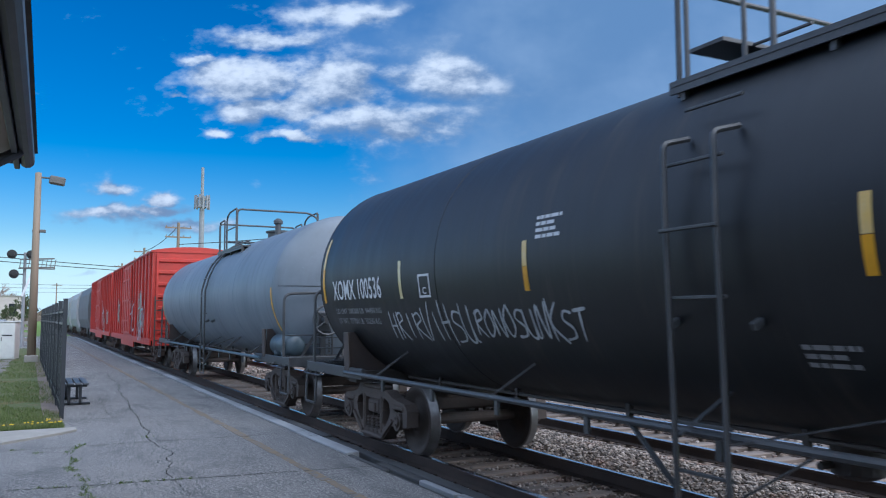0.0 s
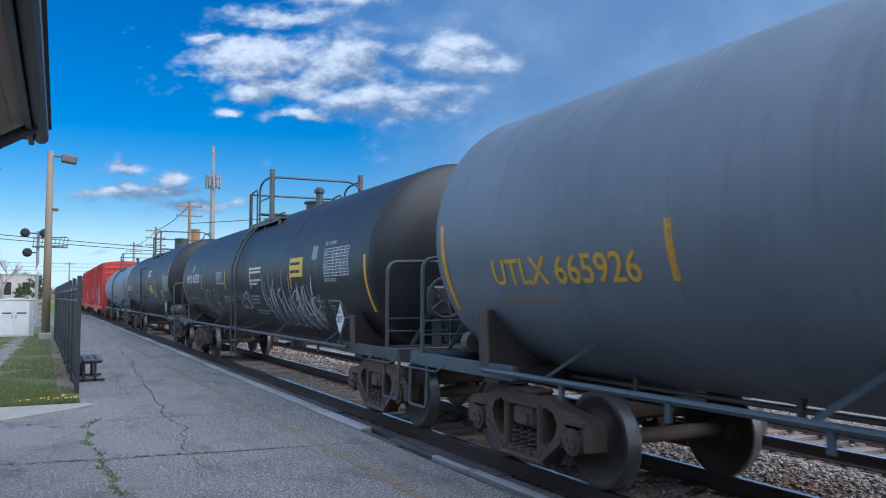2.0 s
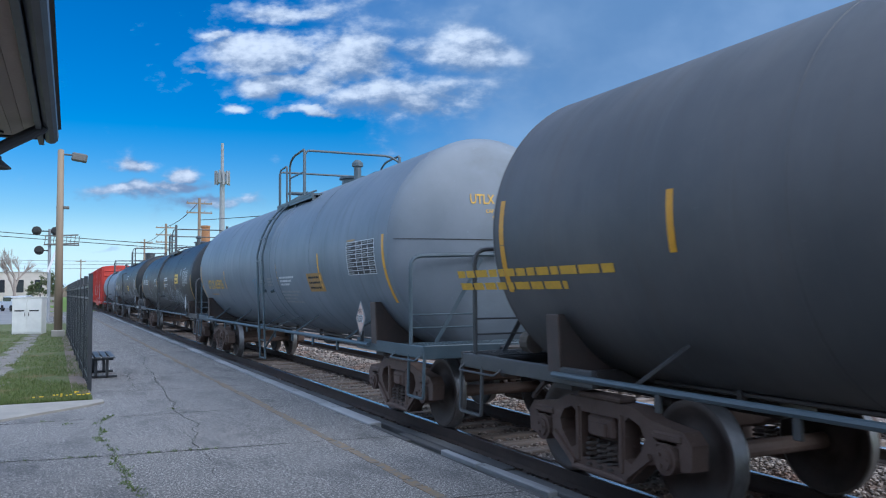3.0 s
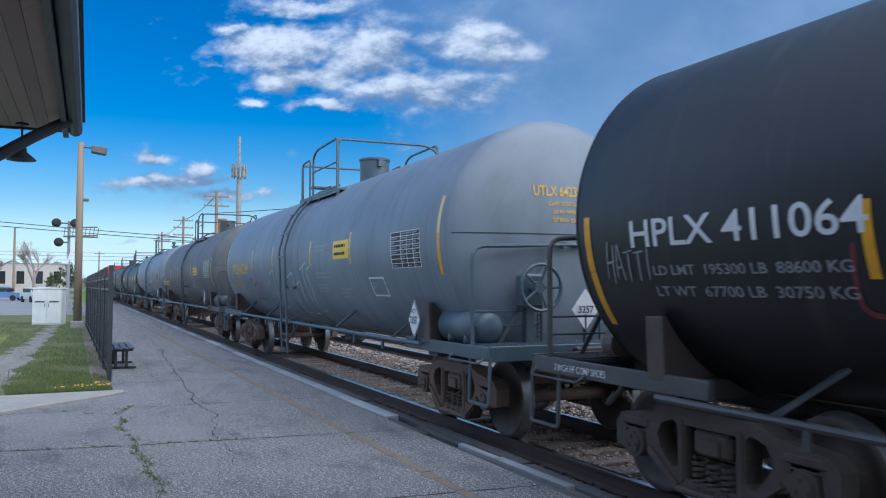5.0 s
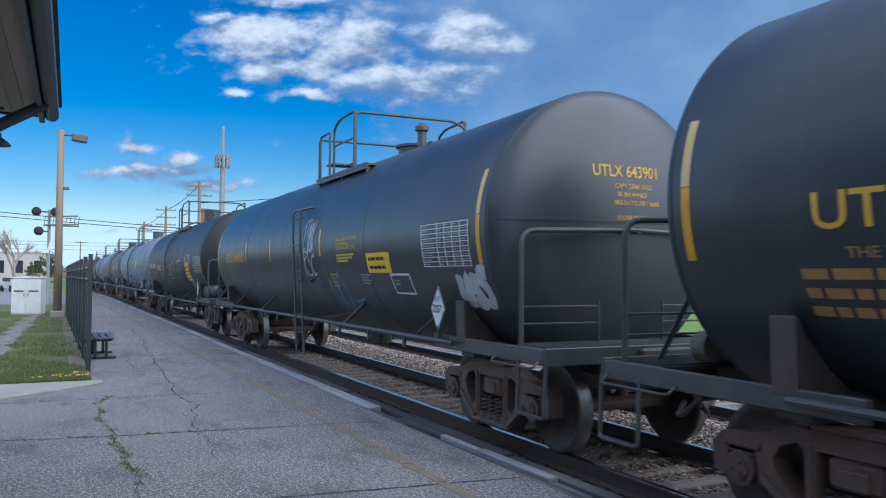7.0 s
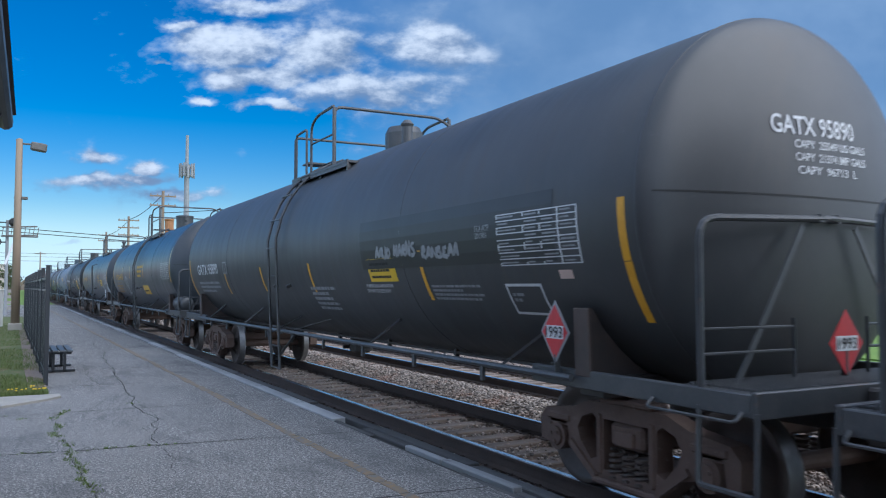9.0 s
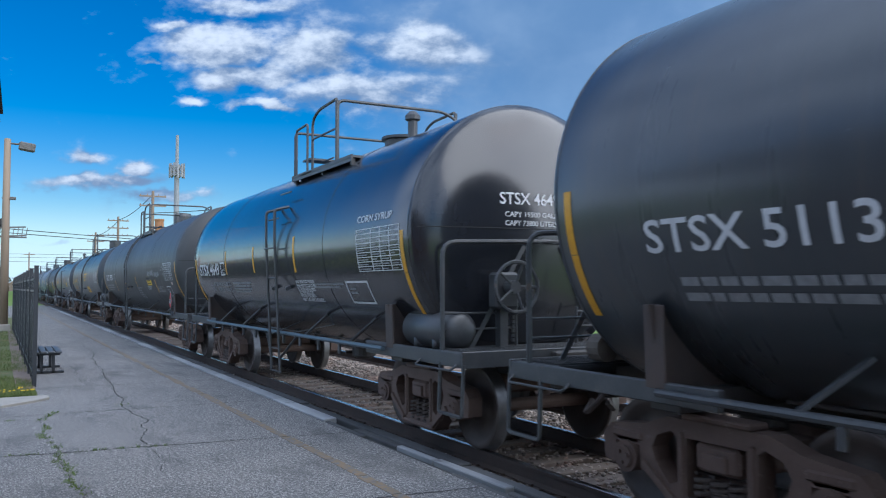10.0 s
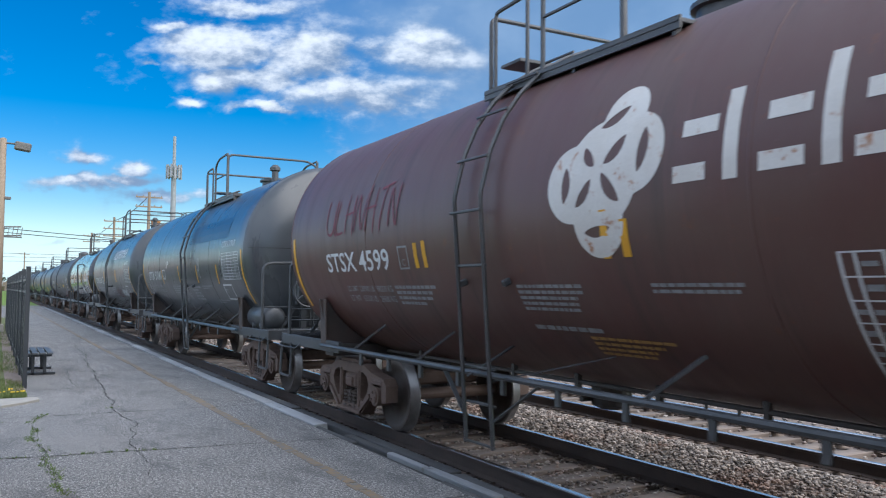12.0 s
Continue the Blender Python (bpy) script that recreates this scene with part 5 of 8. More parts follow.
tank_car("tank_car", "grey tank car with faded yellow marks beside a red boxcar", 28.700, 14.980, 1.44, 2.36, GREY_TANK, ladder_at=21.110, spin=False, truck=TRUCK_DARK)
car_x = tank_car("tank_car", "black tank car with white stencils and a drum-shaped manway", 11.710, -3.880, 1.50, 2.40, BLACK_TANK,
                 hoop_at=-1.95, ladder_at=3.94, marks=(-14, 24), fade=True, grab=True, dome="drum", truck=TRUCK_DARK, rail=SILL_PAINT, dots=((8.900, 2.28, 0.46, PALE_YELLOW), (6.110, 2.29, 0.46), (2.74, 2.27, 0.46), (-0.167, 2.29, 0.46),))
car_b = tank_car("tank_car", "black tank car with large white graffiti and white stencils", -7.324, -23.587, 1.455, 2.29, BLACK_TANK,
                 ladder_at=-15.384, marks=(-29, 4), cage="square", rail=SILL_PAINT, reservoir=False, dots=((-10.51, 2.19, 0.46), (-13.82, 2.19, 0.46), (-16.545, 2.20, 0.46), (-19.744, 2.22, 0.58),))
car_c = tank_car("tank_car", "blue-grey tank car with faded orange stencils and a jacket seam", -26.174, -41.198, 1.51, 2.45, GREY_TANK,
                 ladder_at=-34.368, marks=(-32, 5), reservoir=False, jacket=True, sill=BLUE_RAIL, brake_wheel=False, dots=((-29.79, 2.13, 0.46), (-35.267, 2.14, 0.46), (-38.175, 2.15, 0.60),))
car_d = tank_car("tank_car", "brown-grey tank car with yellow marks and faded graffiti", -44.433, -58.732, 1.51, 2.38, GREY_BROWN,
                 ladder_at=-52.023, marks=(-23, 12), dome="drum", dots=((-46.865, 2.3, 0.46), (-49.613, 2.3, 0.46), (-53.840, 2.3, 0.46)))
car_e = tank_car("tank_car", "blue-grey tank car with white graffiti and yellow stencils", -62.000, -76.662, 1.52, 2.38, GREY_TANK,
                 hoop_at=-1.95, ladder_at=-68.980, marks=(-17, 20), fade=True, dome="drum", jacket=True, sill=BLUE_RAIL, dots=((-65.414, 2.43, 0.46), (-67.640, 2.44, 0.46), (-70.798, 2.4, 0.46), (-73.196, 2.4, 0.52)))
car_f = tank_car("tank_car", "black tank car with white and teal graffiti", -79.788, -94.382, 1.52, 2.36, BLACK_TANK,
                 hoop_at=-1.95, ladder_at=-86.706, dome="drum", rail=SILL_PAINT, truck=TRUCK_DARK, pipe_z=0.94, dots=((-82.471, 2.06, 0.46), (-84.878, 2.07, 0.46), (-88.155, 2.09, 0.46), (-91.293, 2.10, 0.58),))
car_g = tank_car("tank_car", "dark blue-black tank car with yellow stencils and white tags", -97.578, -112.298, 1.53, 2.33, BLACK_BLUE,
                 ladder_at=-105.670, marks=(-15, 23), fade=True, grab=True, rail=SILL_PAINT, reservoir=False, brake_wheel=False, brace=False, dots=((-101.001, 2.33, 0.46), (-103.268, 2.30, 0.46), (-106.734, 2.35, 0.46),))
car_h = tank_car("tank_car", "dark blue-grey tank car with yellow stencils and a round white tag", -115.366, -129.837, 1.52, 2.36, BLACK_BLUE,
                 hoop_at=-1.95, ladder_at=-122.837, marks=(-17, 21), fade=True, rail=SILL_PAINT, dome="drum", dots=((-118.586, 2.35, 0.46), (-120.868, 2.35, 0.46), (-124.494, 2.35, 0.46)))
car_i = tank_car("tank_car", "dusty black tank car with a dark patch and domed cap", -132.982, -149.316, 1.53, 2.42, BLACK_DUSTY,
                 ladder_at=-140.589, dome="cap", rail=SILL_PAINT, reservoir=False, brake_wheel=False, dots=((-136.584, 1.84, 0.46), (-139.409, 1.92, 0.46), (-142.117, 1.92, 0.46), (-145.925, 1.94, 0.66),))
car_j = tank_car("tank_car", "glossy black tank car with white stencils and yellow marks", -152.078, -162.895, 1.55, 2.39, BLACK_GLOSS,
                 ladder_at=-158.217, grab=True, rail=BLUE_RAIL, dots=((-154.826, 2.26, 0.46), (-156.827, 2.26, 0.46), (-159.089, 2.28, 0.55),))
car_k = tank_car("tank_car", "black tank car with large slanted white lettering shapes", -165.955, -176.815, 1.59, 2.49, BLACK_SHEEN,
                 ladder_at=-171.261, rail=SILL_PAINT, reservoir=False, brake_wheel=False, hoop=True)
car_l = tank_car("tank_car", "black tank car with white stencils and a blue-black patch", -179.883, -190.813, 1.59, 2.49, BLACK_SHEEN,
                 ladder_at=-186.105, rail=BLUE_RAIL)
car_m = tank_car("tank_car", "maroon tank car with a rusty white badge and white blocks", -193.790, -204.447, 1.59, 2.51, MAROON,
                 ladder_at=-198.903, rail=SILL_PAINT)
boxcar(31.2, 15.4, 3)
boxcar(48.0, 15.4, 5)
for i_, p_ in enumerate((GREY_BROWN, HOPPER_GREY, HOPPER_GREY, GREY_BROWN, HOPPER_GREY, HOPPER_GREY, GREY_BROWN, HOPPER_GREY)):
    hopper(64.6 + 16.6 * i_, 15.6, p_, i_)


# ---- beside the platform ----
def fence():
    e = empty("fence", pose(0.63, 0, 0, 0, 0, 0.25), "tall black steel picket fence along the platform", "fence")
    bm = nb()
    box(bm, (0, 0, 1.03), (0.022, 0.022, 1.98))
    picket = mesh_of(bm, "picket", FENCE_BLACK)
    bm = nb()
    box(bm, (0, 0, 1.08), (0.075, 0.075, 2.16), None, 0.006)
    box(bm, (0, 0, 2.17), (0.085, 0.085, 0.02), None, 0.004)
    post = mesh_of(bm, "post", FENCE_BLACK)
    y = 16.36
    while y < 38.5:
        part("post", post, parent=e, at=pose(0, y, 0))
        for i in range(1, 20):
            part("picket", picket, parent=e, at=pose(0, y + i * 0.12, 0))
        for z in (0.22, 1.72, 1.94):
            bm = nb()
            box(bm, (0, y + 1.2, z), (0.035, 2.33, 0.04))
            part("fence_rail", bm, FENCE_BLACK, e)
        y += 2.4


def bench():
    e = empty("bench", pose(0.87, 19.4, 0, 0, 0, 0), "backless dark slatted bench on steel legs by the fence", "bench")
    for i in range(4):
        bm = nb()
        box(bm, (-0.21 + i * 0.14, 0, 0.45), (0.11, 1.8, 0.04), None, 0.008)
        part("slat", bm, BENCH_WOOD, e)
    for s in (-0.65, 0.65):
        bm = nb()
        box(bm, (-0.10, s, 0.22), (0.06, 0.07, 0.43), None, 0.006)
        box(bm, (0.12, s, 0.22), (0.06, 0.07, 0.43), None, 0.006)
        box(bm, (0.0, s, 0.40), (0.50, 0.06, 0.05), None, 0.006)
        box(bm, (0.02, s, 0.03), (0.60, 0.07, 0.05), None, 0.006)
        part("leg", bm, FENCE_BLACK, e)
    return e


def light_pole():
    e = empty("platform_light_pole", pose(0.10, 37.6, 0), "tall weathered wooden light pole with a floodlight", "light pole")
    bm = nb()
    lathe(bm, [(0, 0.17), (7.9, 0.125), (7.95, 0.0)], "Z", 16)
    part("pole", bm, POLE_WOOD, e, smooth=True)
    bm = nb()
    box(bm, (0, 0, 0.14), (0.52, 0.46, 0.30), None, 0.03)
    part("footing", bm, CONCRETE, e)
    bm = nb()
    rod(bm, (0.1, -0.02, 7.72), (0.5, -0.1, 7.70), 0.04, 8)
    part("arm", bm, LAMP_GREY, e)
    bm = nb()
    box(bm, (0.72, -0.14, 7.60), (0.62, 0.34, 0.34), pose(0, 0, 0, 0, 8, 0), 0.05)
    part("floodlight", bm, LAMP_GREY, e)
    bm = nb()
    box(bm, (0.24, -0.02, 5.45), (0.24, 0.16, 0.12), None, 0.02)
    rod(bm, (-0.16, 0, 5.45), (0.2, 0, 5.45), 0.03, 6)
    part("camera_box", bm, LAMP_GREY, e)


def cabinet():
    e = empty("relay_cabinet", pose(-1.06, 41.0, 0, 0, 0, -12), "white painted metal trackside cabinet on the grass", "cabinet")
    bm = nb()
    box(bm, (0, 0, 0.82), (1.22, 0.9, 1.62), None, 0.02)
    part("body", bm, CABINET, e)
    for s in (-1, 1):
        bm = nb()
        box(bm, (s * 0.305, -0.46, 0.84), (0.585, 0.03, 1.52), None, 0.008)
        d = part("door", bm, CABINET, e)
        bm = nb()
        box(bm, (s * 0.08, -0.485, 0.9), (0.03, 0.03, 0.16))
        part("handle", bm, LAMP_GREY, d)
        bm = nb()
        box(bm, (s * 0.30, -0.478, 1.06), (0.40, 0.006, 0.06))
        part("writing_bar", bm, BLACK_MARK, d)
    bm = nb()
    box(bm, (0, 0, 1.655), (1.3, 0.98, 0.04), None, 0.01)
    part("cap", bm, CABINET, e)


def crossing_signal():
    e = empty("crossing_signal", pose(-0.40, 58.0, 0), "level crossing signal with twin lamps and a walkway cage", "crossing signal")
    bm = nb()
    lathe(bm, [(0, 0.10), (6.0, 0.09)], "Z", 12)
    part("mast", bm, POLE_STEEL, e)
    bm = nb()
    for z in (5.0, 5.55):
        for y in (-0.3, 0.3):
            beam(bm, (-0.3, y, z), (1.7, y, z + 0.1), 0.05, 0.05)
    for i in range(9):
        for y in (-0.3, 0.3):
            beam(bm, (-0.3 + 0.25 * i, y, 5.0), (-0.22 + 0.25 * i, y, 5.58), 0.035, 0.035, (0, 1, 0))
    box(bm, (0.7, 0, 4.98), (2.1, 0.66, 0.05))
    part("cage", bm, LAMP_GREY, e)
    for x, z in ((-0.75, 5.85), (0.35, 5.85), (-0.6, 4.6)):
        bm = nb()
        lathe(bm, [(0.0, 0.29), (-0.02, 0.29), (-0.03, 0.15), (-0.26, 0.14)], "Y", 24, (x, -0.25, z))
        rod(bm, (x, -0.2, z), (0, 0, z), 0.04, 6)
        d = part("signal_lamp", bm, BLACK_MARK, e)
        bm = nb()
        lathe(bm, [(-0.23, 0.0), (-0.24, 0.125), (-0.19, 0.125)], "Y", 18, (x, -0.1, z))
        part("lens", bm, BULB_RED, d)
    bm = nb()
    beam(bm, (-0.1, -0.2, 3.2), (0.4, -0.2, 4.6), 0.14, 0.03, (0, 1, 0))
    part("cross_board", bm, PLACARD_WHITE, e)


fence()
bench()
light_pole()
cabinet()
crossing_signal()


def station_roof():
    """The overhanging eave of the station beside the camera: boarded soffit, dark gutter, bracket and a hanging lamp."""
    # local frame: origin at the outer corner of the gutter, y towards the way the train leaves
    turn = pose(-0.03, 8.80, 3.29, 0, 0, -0.9)
    e = empty("station_roof", turn, "station eave with a boarded brown soffit and dark gutter", "roof")
    n = 17.0
    for i in range(23):
        bm = nb()
        box(bm, (-0.24 - i * 0.112, -n / 2, 0.072), (0.108, n - 0.02, 0.02))
        part("soffit_board", bm, SOFFIT, e)
    bm = nb()
    box(bm, (-0.155, -n / 2, 0.10), (0.05, n, 0.22), None, 0.006)
    part("fascia", bm, TRIM_DARK, e)
    bm = nb()
    box(bm, (-1.5, -0.03, 0.13), (2.66, 0.05, 0.18), None, 0.006)
    part("end_fascia", bm, TRIM_DARK, e)
    bm = nb()
    pipe(bm, [(-0.07, -n, 0.075), (-0.07, 0.0, 0.075)], 0.068, 10)
    part("gutter", bm, TRIM_DARK, e)
    bm = nb()
    plate(bm, [[(0.02, 0.16), (-3.6, 1.9), (-3.6, 1.8), (-0.12, 0.13)]], "XZ", -n, n)
    part("roof_slope", bm, SHINGLE, e)
    bm = nb()
    pipe(bm, [(-0.11, -0.8, 0.06), (-0.13, -0.8, 0.01), (-0.405, -0.8, -0.155), (-0.72, -0.8, -0.37), (-1.35, -0.8, -0.86), (-2.72, -0.8, -2.0)], 0.052, 12, 0.06)
    part("bracket", bm, TRIM_DARK, e)
    tagged(e, kind="structure")
    l = empty("hanging_lamp", turn @ pose(-0.53, -0.25, 0.06), "dark metal shade lamp hanging from the eave", "lamp")
    bm = nb()
    rod(bm, (0, 0, -0.25), (0, 0, 0.0), 0.010, 8)
    lathe(bm, [(-0.02, 0.06), (0.0, 0.06)], "Z", 14)
    part("rod", bm, TRIM_DARK, l)
    bm = nb()
    lathe(bm, [(-0.235, 0.03), (-0.24, 0.045), (-0.275, 0.048), (-0.345, 0.128), (-0.355, 0.13), (-0.345, 0.11), (-0.30, 0.04)], "Z", 28)
    part("shade", bm, TRIM_DARK, l, smooth=True)
    slab("wall_station", -3.05, -2.75, -8.0, 8.3, 0.004, 3.33, BRICK, "plain brick station wall beside the platform", "wall")


station_roof()


# ---- far things ----
def utility_pole(x, y, h, arms, lean=0.0):
    e = empty("utility_pole", pose(x, y, -0.1, 0, lean, 0), "wooden utility pole with cross-arms and wires", "utility pole", "utility poles along the railway")
    bm = nb()
    lathe(bm, [(0, 0.20), (h, 0.13)], "Z", 10)
    part("pole", bm, POLE_WOOD, e)
    for i in range(arms):
        bm = nb()
        z = h - 0.5 - i * 0.9
        box(bm, (0, 0, z), (2.4, 0.12, 0.13))
        for k in (-1.1, -0.5, 0.5, 1.1):
            rod(bm, (k, 0, z), (k, 0, z + 0.2), 0.04, 6)
        part("cross_arm", bm, POLE_WOOD, e)
    return e


def cell_tower():
    e = empty("cell_tower", pose(26.2, 144.0, -0.1), "slender pale monopole phone mast with an antenna ring", "phone mast")
    bm = nb()
    lathe(bm, [(0, 0.55), (22.0, 0.42), (22.01, 0.30), (28.2, 0.26), (28.25, 0.0)], "Z", 16)
    part("mast", bm, POLE_STEEL, e)
    bm = nb()
    for z in (21.2, 22.6):
        ring = [(1.15 * math.cos(i * 0.5236), 1.15 * math.sin(i * 0.5236), z) for i in range(13)]
        pipe(bm, ring, 0.06, 6, 0.0)
        for i in range(6):
            rod(bm, (0, 0, z), (1.15 * math.cos(i * 1.047), 1.15 * math.sin(i * 1.047), z), 0.05, 6)
    part("antenna_frame", bm, POLE_STEEL, e)
    for i in range(12):
        bm = nb()
        a = i * 0.5236
        box(bm, (1.25 * math.cos(a), 1.25 * math.sin(a), 21.9 + (i % 3) * 0.12), (0.18, 0.32, 2.3), pose(0, 0, 0, 0, 0, math.degrees(a)))
        part("antenna", bm, POLE_STEEL, e)


def wire_span(a, b, sag):
    cu = bpy.data.curves.new("overhead_wire", "CURVE")
    cu.dimensions, cu.bevel_depth, cu.bevel_resolution = "3D", 0.035, 1
    sp = cu.splines.new("POLY")
    sp.points.add(16)
    for i in range(17):
        t = i / 16
        p = Vector(a).lerp(Vector(b), t)
        sp.points[i].co = (p.x, p.y, p.z - sag * 4 * t * (1 - t), 1)
    cu.materials.append(WIRE)
    tagged(new("overhead_wire", cu), "thin black overhead wire crossing the sky", "wire", "overhead wires")


cell_tower()


# ---- writing and marks ----
def on_tank(car, y, arc, lift=0.005):
    """A point on the near side of a car's tank, in the shell's own space: y along the train at the clip's start, arc height from mid-height."""
    r = car["r"] + lift
    return (-r * math.cos(arc / car["r"]), y - car["mid"], r * math.sin(arc / car["r"]))


def shell_of(car):
    return next(c for c in car.children if c.name.startswith("tank_shell"))


GLYPHS = {}


def text_shape(text, bold=0.012):
    if text not in GLYPHS:
        cu = bpy.data.curves.new("lettering", "FONT")
        cu.body, cu.offset, cu.resolution_u = text, bold, 3
        ob = bpy.data.objects.new("lettering", cu)
        me = bpy.data.meshes.new_from_object(ob)
        bpy.data.objects.remove(ob)
        GLYPHS[text] = ([v.co.copy() for v in me.vertices], [list(p.vertices) for p in me.polygons])
        bpy.data.meshes.remove(me)
    return GLYPHS[text]


def text_bm(text, width, height):
    co, faces = text_shape(text)
    x0, x1 = min(v.x for v in co), max(v.x for v in co)
    y0, y1 = min(v.y for v in co), max(v.y for v in co)
    bm = nb()
    vs = [bm.verts.new(((v.x - x0) / (x1 - x0) * width, (v.y - y0) / max(1e-6, y1 - y0) * height, 0)) for v in co]
    for f in faces:
        if len(set(f)) > 2:
            try:
                bm.faces.new([vs[i] for i in f])
            except ValueError:
                pass
    n = int(height / 0.07)
    for i in range(1, n + 1):
        z = height * i / (n + 1)
        bmesh.ops.bisect_plane(bm, geom=bm.verts[:] + bm.edges[:] + bm.faces[:], plane_co=(0, z, 0), plane_no=(0, 1, 0))
    return bm


def text_on(car, text, y, arc, width, height, material):
    bm = text_bm(text, width, height)
    for v in bm.verts:
        v.co = Vector(on_tank(car, y - v.co.x, arc + v.co.y))
    part("stencil", bm, material, shell_of(car))


def quad_on(bm, car, y, arc, width, height, lift=0.005):
    n = max(1, int(height / 0.12))
    rows = [(bm.verts.new(on_tank(car, y, arc + height * i / n, lift)), bm.verts.new(on_tank(car, y - width, arc + height * i / n, lift))) for i in range(n + 1)]
    for a, b in zip(rows, rows[1:]):
        bm.faces.new((a[0], a[1], b[1], b[0]))


def strip_on(car, y, a0, a1, material):
    bm = nb()
    quad_on(bm, car, y + 0.04, a0, 0.08, a1 - a0, 0.004)
    part("reflective_strip", bm, material, shell_of(car))


def word_bars(bm, car, y, arc, width, height, rnd, lift=0.005):
    """One unreadable line: bars the length of words."""
    x = 0.0
    while x < width - 0.02:
        w = min(rnd.uniform(0.10, 0.30) * max(0.35, min(1.0, height / 0.08)), width - x)
        quad_on(bm, car, y - x, arc, w, height, lift)
        x += w + height * 0.45


def bars_on(car, rows, y, arc, width, height, material):
    height = min(height, 0.9)
    rnd = random.Random(int(abs(y) * 100) + rows)
    bm = nb()
    pitch = height / rows
    for i in range(rows):
        w = width * (1.0 if i == 0 else rnd.uniform(0.62, 1.0))
        word_bars(bm, car, y, arc + height - (i + 1) * pitch + pitch * 0.22, w, pitch * 0.56, rnd)
    tagged(part("stencil_block", bm, material, shell_of(car)), kind="stuff")


def panel_on(car, rows, y, arc, width, height, material):
    bm = nb()
    quad_on(bm, car, y, arc, width, height, 0.0045)
    p = part("panel", bm, material, shell_of(car))
    if rows:
        rnd = random.Random(int(abs(y) * 50))
        bm = nb()
        pitch = height * 0.84 / rows
        for i in range(rows):
            word_bars(bm, car, y - width * 0.10, arc + height * 0.92 - (i + 1) * pitch + pitch * 0.3, width * 0.7, min(0.05, pitch * 0.38), rnd, 0.007)
        part("writing_bar", bm, BLACK_MARK, p)


def outline_on(car, y, arc, width, height, material):
    bm = nb()
    t = min(0.028, width * 0.09)
    quad_on(bm, car, y, arc, width, t)
    quad_on(bm, car, y, arc + height - t, width, t)
    quad_on(bm, car, y, arc + t, t, height - 2 * t)
    quad_on(bm, car, y - width + t, arc + t, t, height - 2 * t)
    part("stencil_frame", bm, material, shell_of(car))


def table_on(car, rows, cols, y, arc, width, height, material):
    """A ruled data table filled with bars."""
    bm, t = nb(), 0.010
    xs = [0, 0.36] + [0.36 + 0.64 * (i + 1) / (cols - 1) for i in range(cols - 1)]
    for x in xs:
        quad_on(bm, car, y - x * (width - 2 * t), arc, 2 * t, height, 0.005)
    for i in range(rows + 1):
        quad_on(bm, car, y, arc + (height - t) * i / rows, width, t, 0.0055)
    part("data_table", bm, material, shell_of(car))
    rnd = random.Random(int(abs(y) * 30))
    bm = nb()
    for i in range(rows):
        for a, b in zip(xs, xs[1:]):
            if rnd.random() < 0.86:
                w = (b - a) * width * rnd.uniform(0.35, 0.8)
                quad_on(bm, car, y - a * width - 0.025, arc + height * (i + 0.38) / rows, w, height / rows * rnd.uniform(0.20, 0.28), 0.005)
    tagged(part("table_entry", bm, DIM_WHITE, shell_of(car)), kind="stuff")


def tag_on(car, seed, y, arc, width, height, stroke, material, word="", spiky=0.0):
    rnd = random.Random(seed)
    r = car["r"]
    z = r * math.sin((arc + height / 2) / r)
    scribble(car, rnd, (y - width / 2 - car["mid"], z), width, height, material, stroke, (r, 0.0), shell_of(car), word, spiky)


def head_text(car, lines, material, small=None):
    """Stencils on the trailing head of the tank: each line is (text, x, z above mid-height, width, height)."""
    shell, r, half = shell_of(car), car["r"], car["half"]
    for text, x, z, w, h in lines:
        bm = text_bm(text, w, h)
        for v in bm.verts:
            px, pz = x - 0.10 + v.co.x, z - 0.08 + v.co.y
            q = min(0.999, math.hypot(px, pz) / r)
            d = HEAD * (1 - q ** (2 / HEAD_E)) ** (HEAD_E / 2)
            v.co = Vector((px, -half - RIM_REAR - d - 0.008, pz))
        part("stencil", bm, material, shell)


def placard(car, y, z, x, rim, face, number, text_mat, word=""):
    """A diamond hazard placard in a small metal holder above the side sill."""
    holder = None
    bm = nb()
    s = 0.20
    plate(bm, [[(y - car["mid"], z - s * 1.32), (y - car["mid"] + s, z), (y - car["mid"], z + s * 1.32), (y - car["mid"] - s, z)]], "YZ", x, 0.006)
    holder = part("placard", bm, rim, car)
    bm = nb()
    k = 0.86
    plate(bm, [[(y - car["mid"], z - s * 1.32 * k), (y - car["mid"] + s * k, z), (y - car["mid"], z + s * 1.32 * k), (y - car["mid"] - s * k, z)]], "YZ", x - 0.004, 0.003)
    part("placard_face", bm, face, holder)
    bm = nb()
    box(bm, (x - 0.0055, y - car["mid"], z), (0.002, 0.24, 0.11))
    part("number_panel", bm, PLACARD_WHITE, holder)
    for t, w, h, dz in ((number, 0.23, 0.095, -0.047),) + (((word, 0.16, 0.06, 0.085),) if word else ()):
        bm = text_bm(t, w, h)
        for v in bm.verts:
            v.co = Vector((x - 0.013, y - car["mid"] + w / 2 - v.co.x, z + dz + v.co.y))
        part("placard_number", bm, text_mat, holder)
    bm = nb()
    beam(bm, (x + 0.02, y - car["mid"], 1.05), (x + 0.02, y - car["mid"], z - 0.18), 0.05, 0.02, (0, 1, 0))
    part("placard_post", bm, SILL_PAINT, holder)


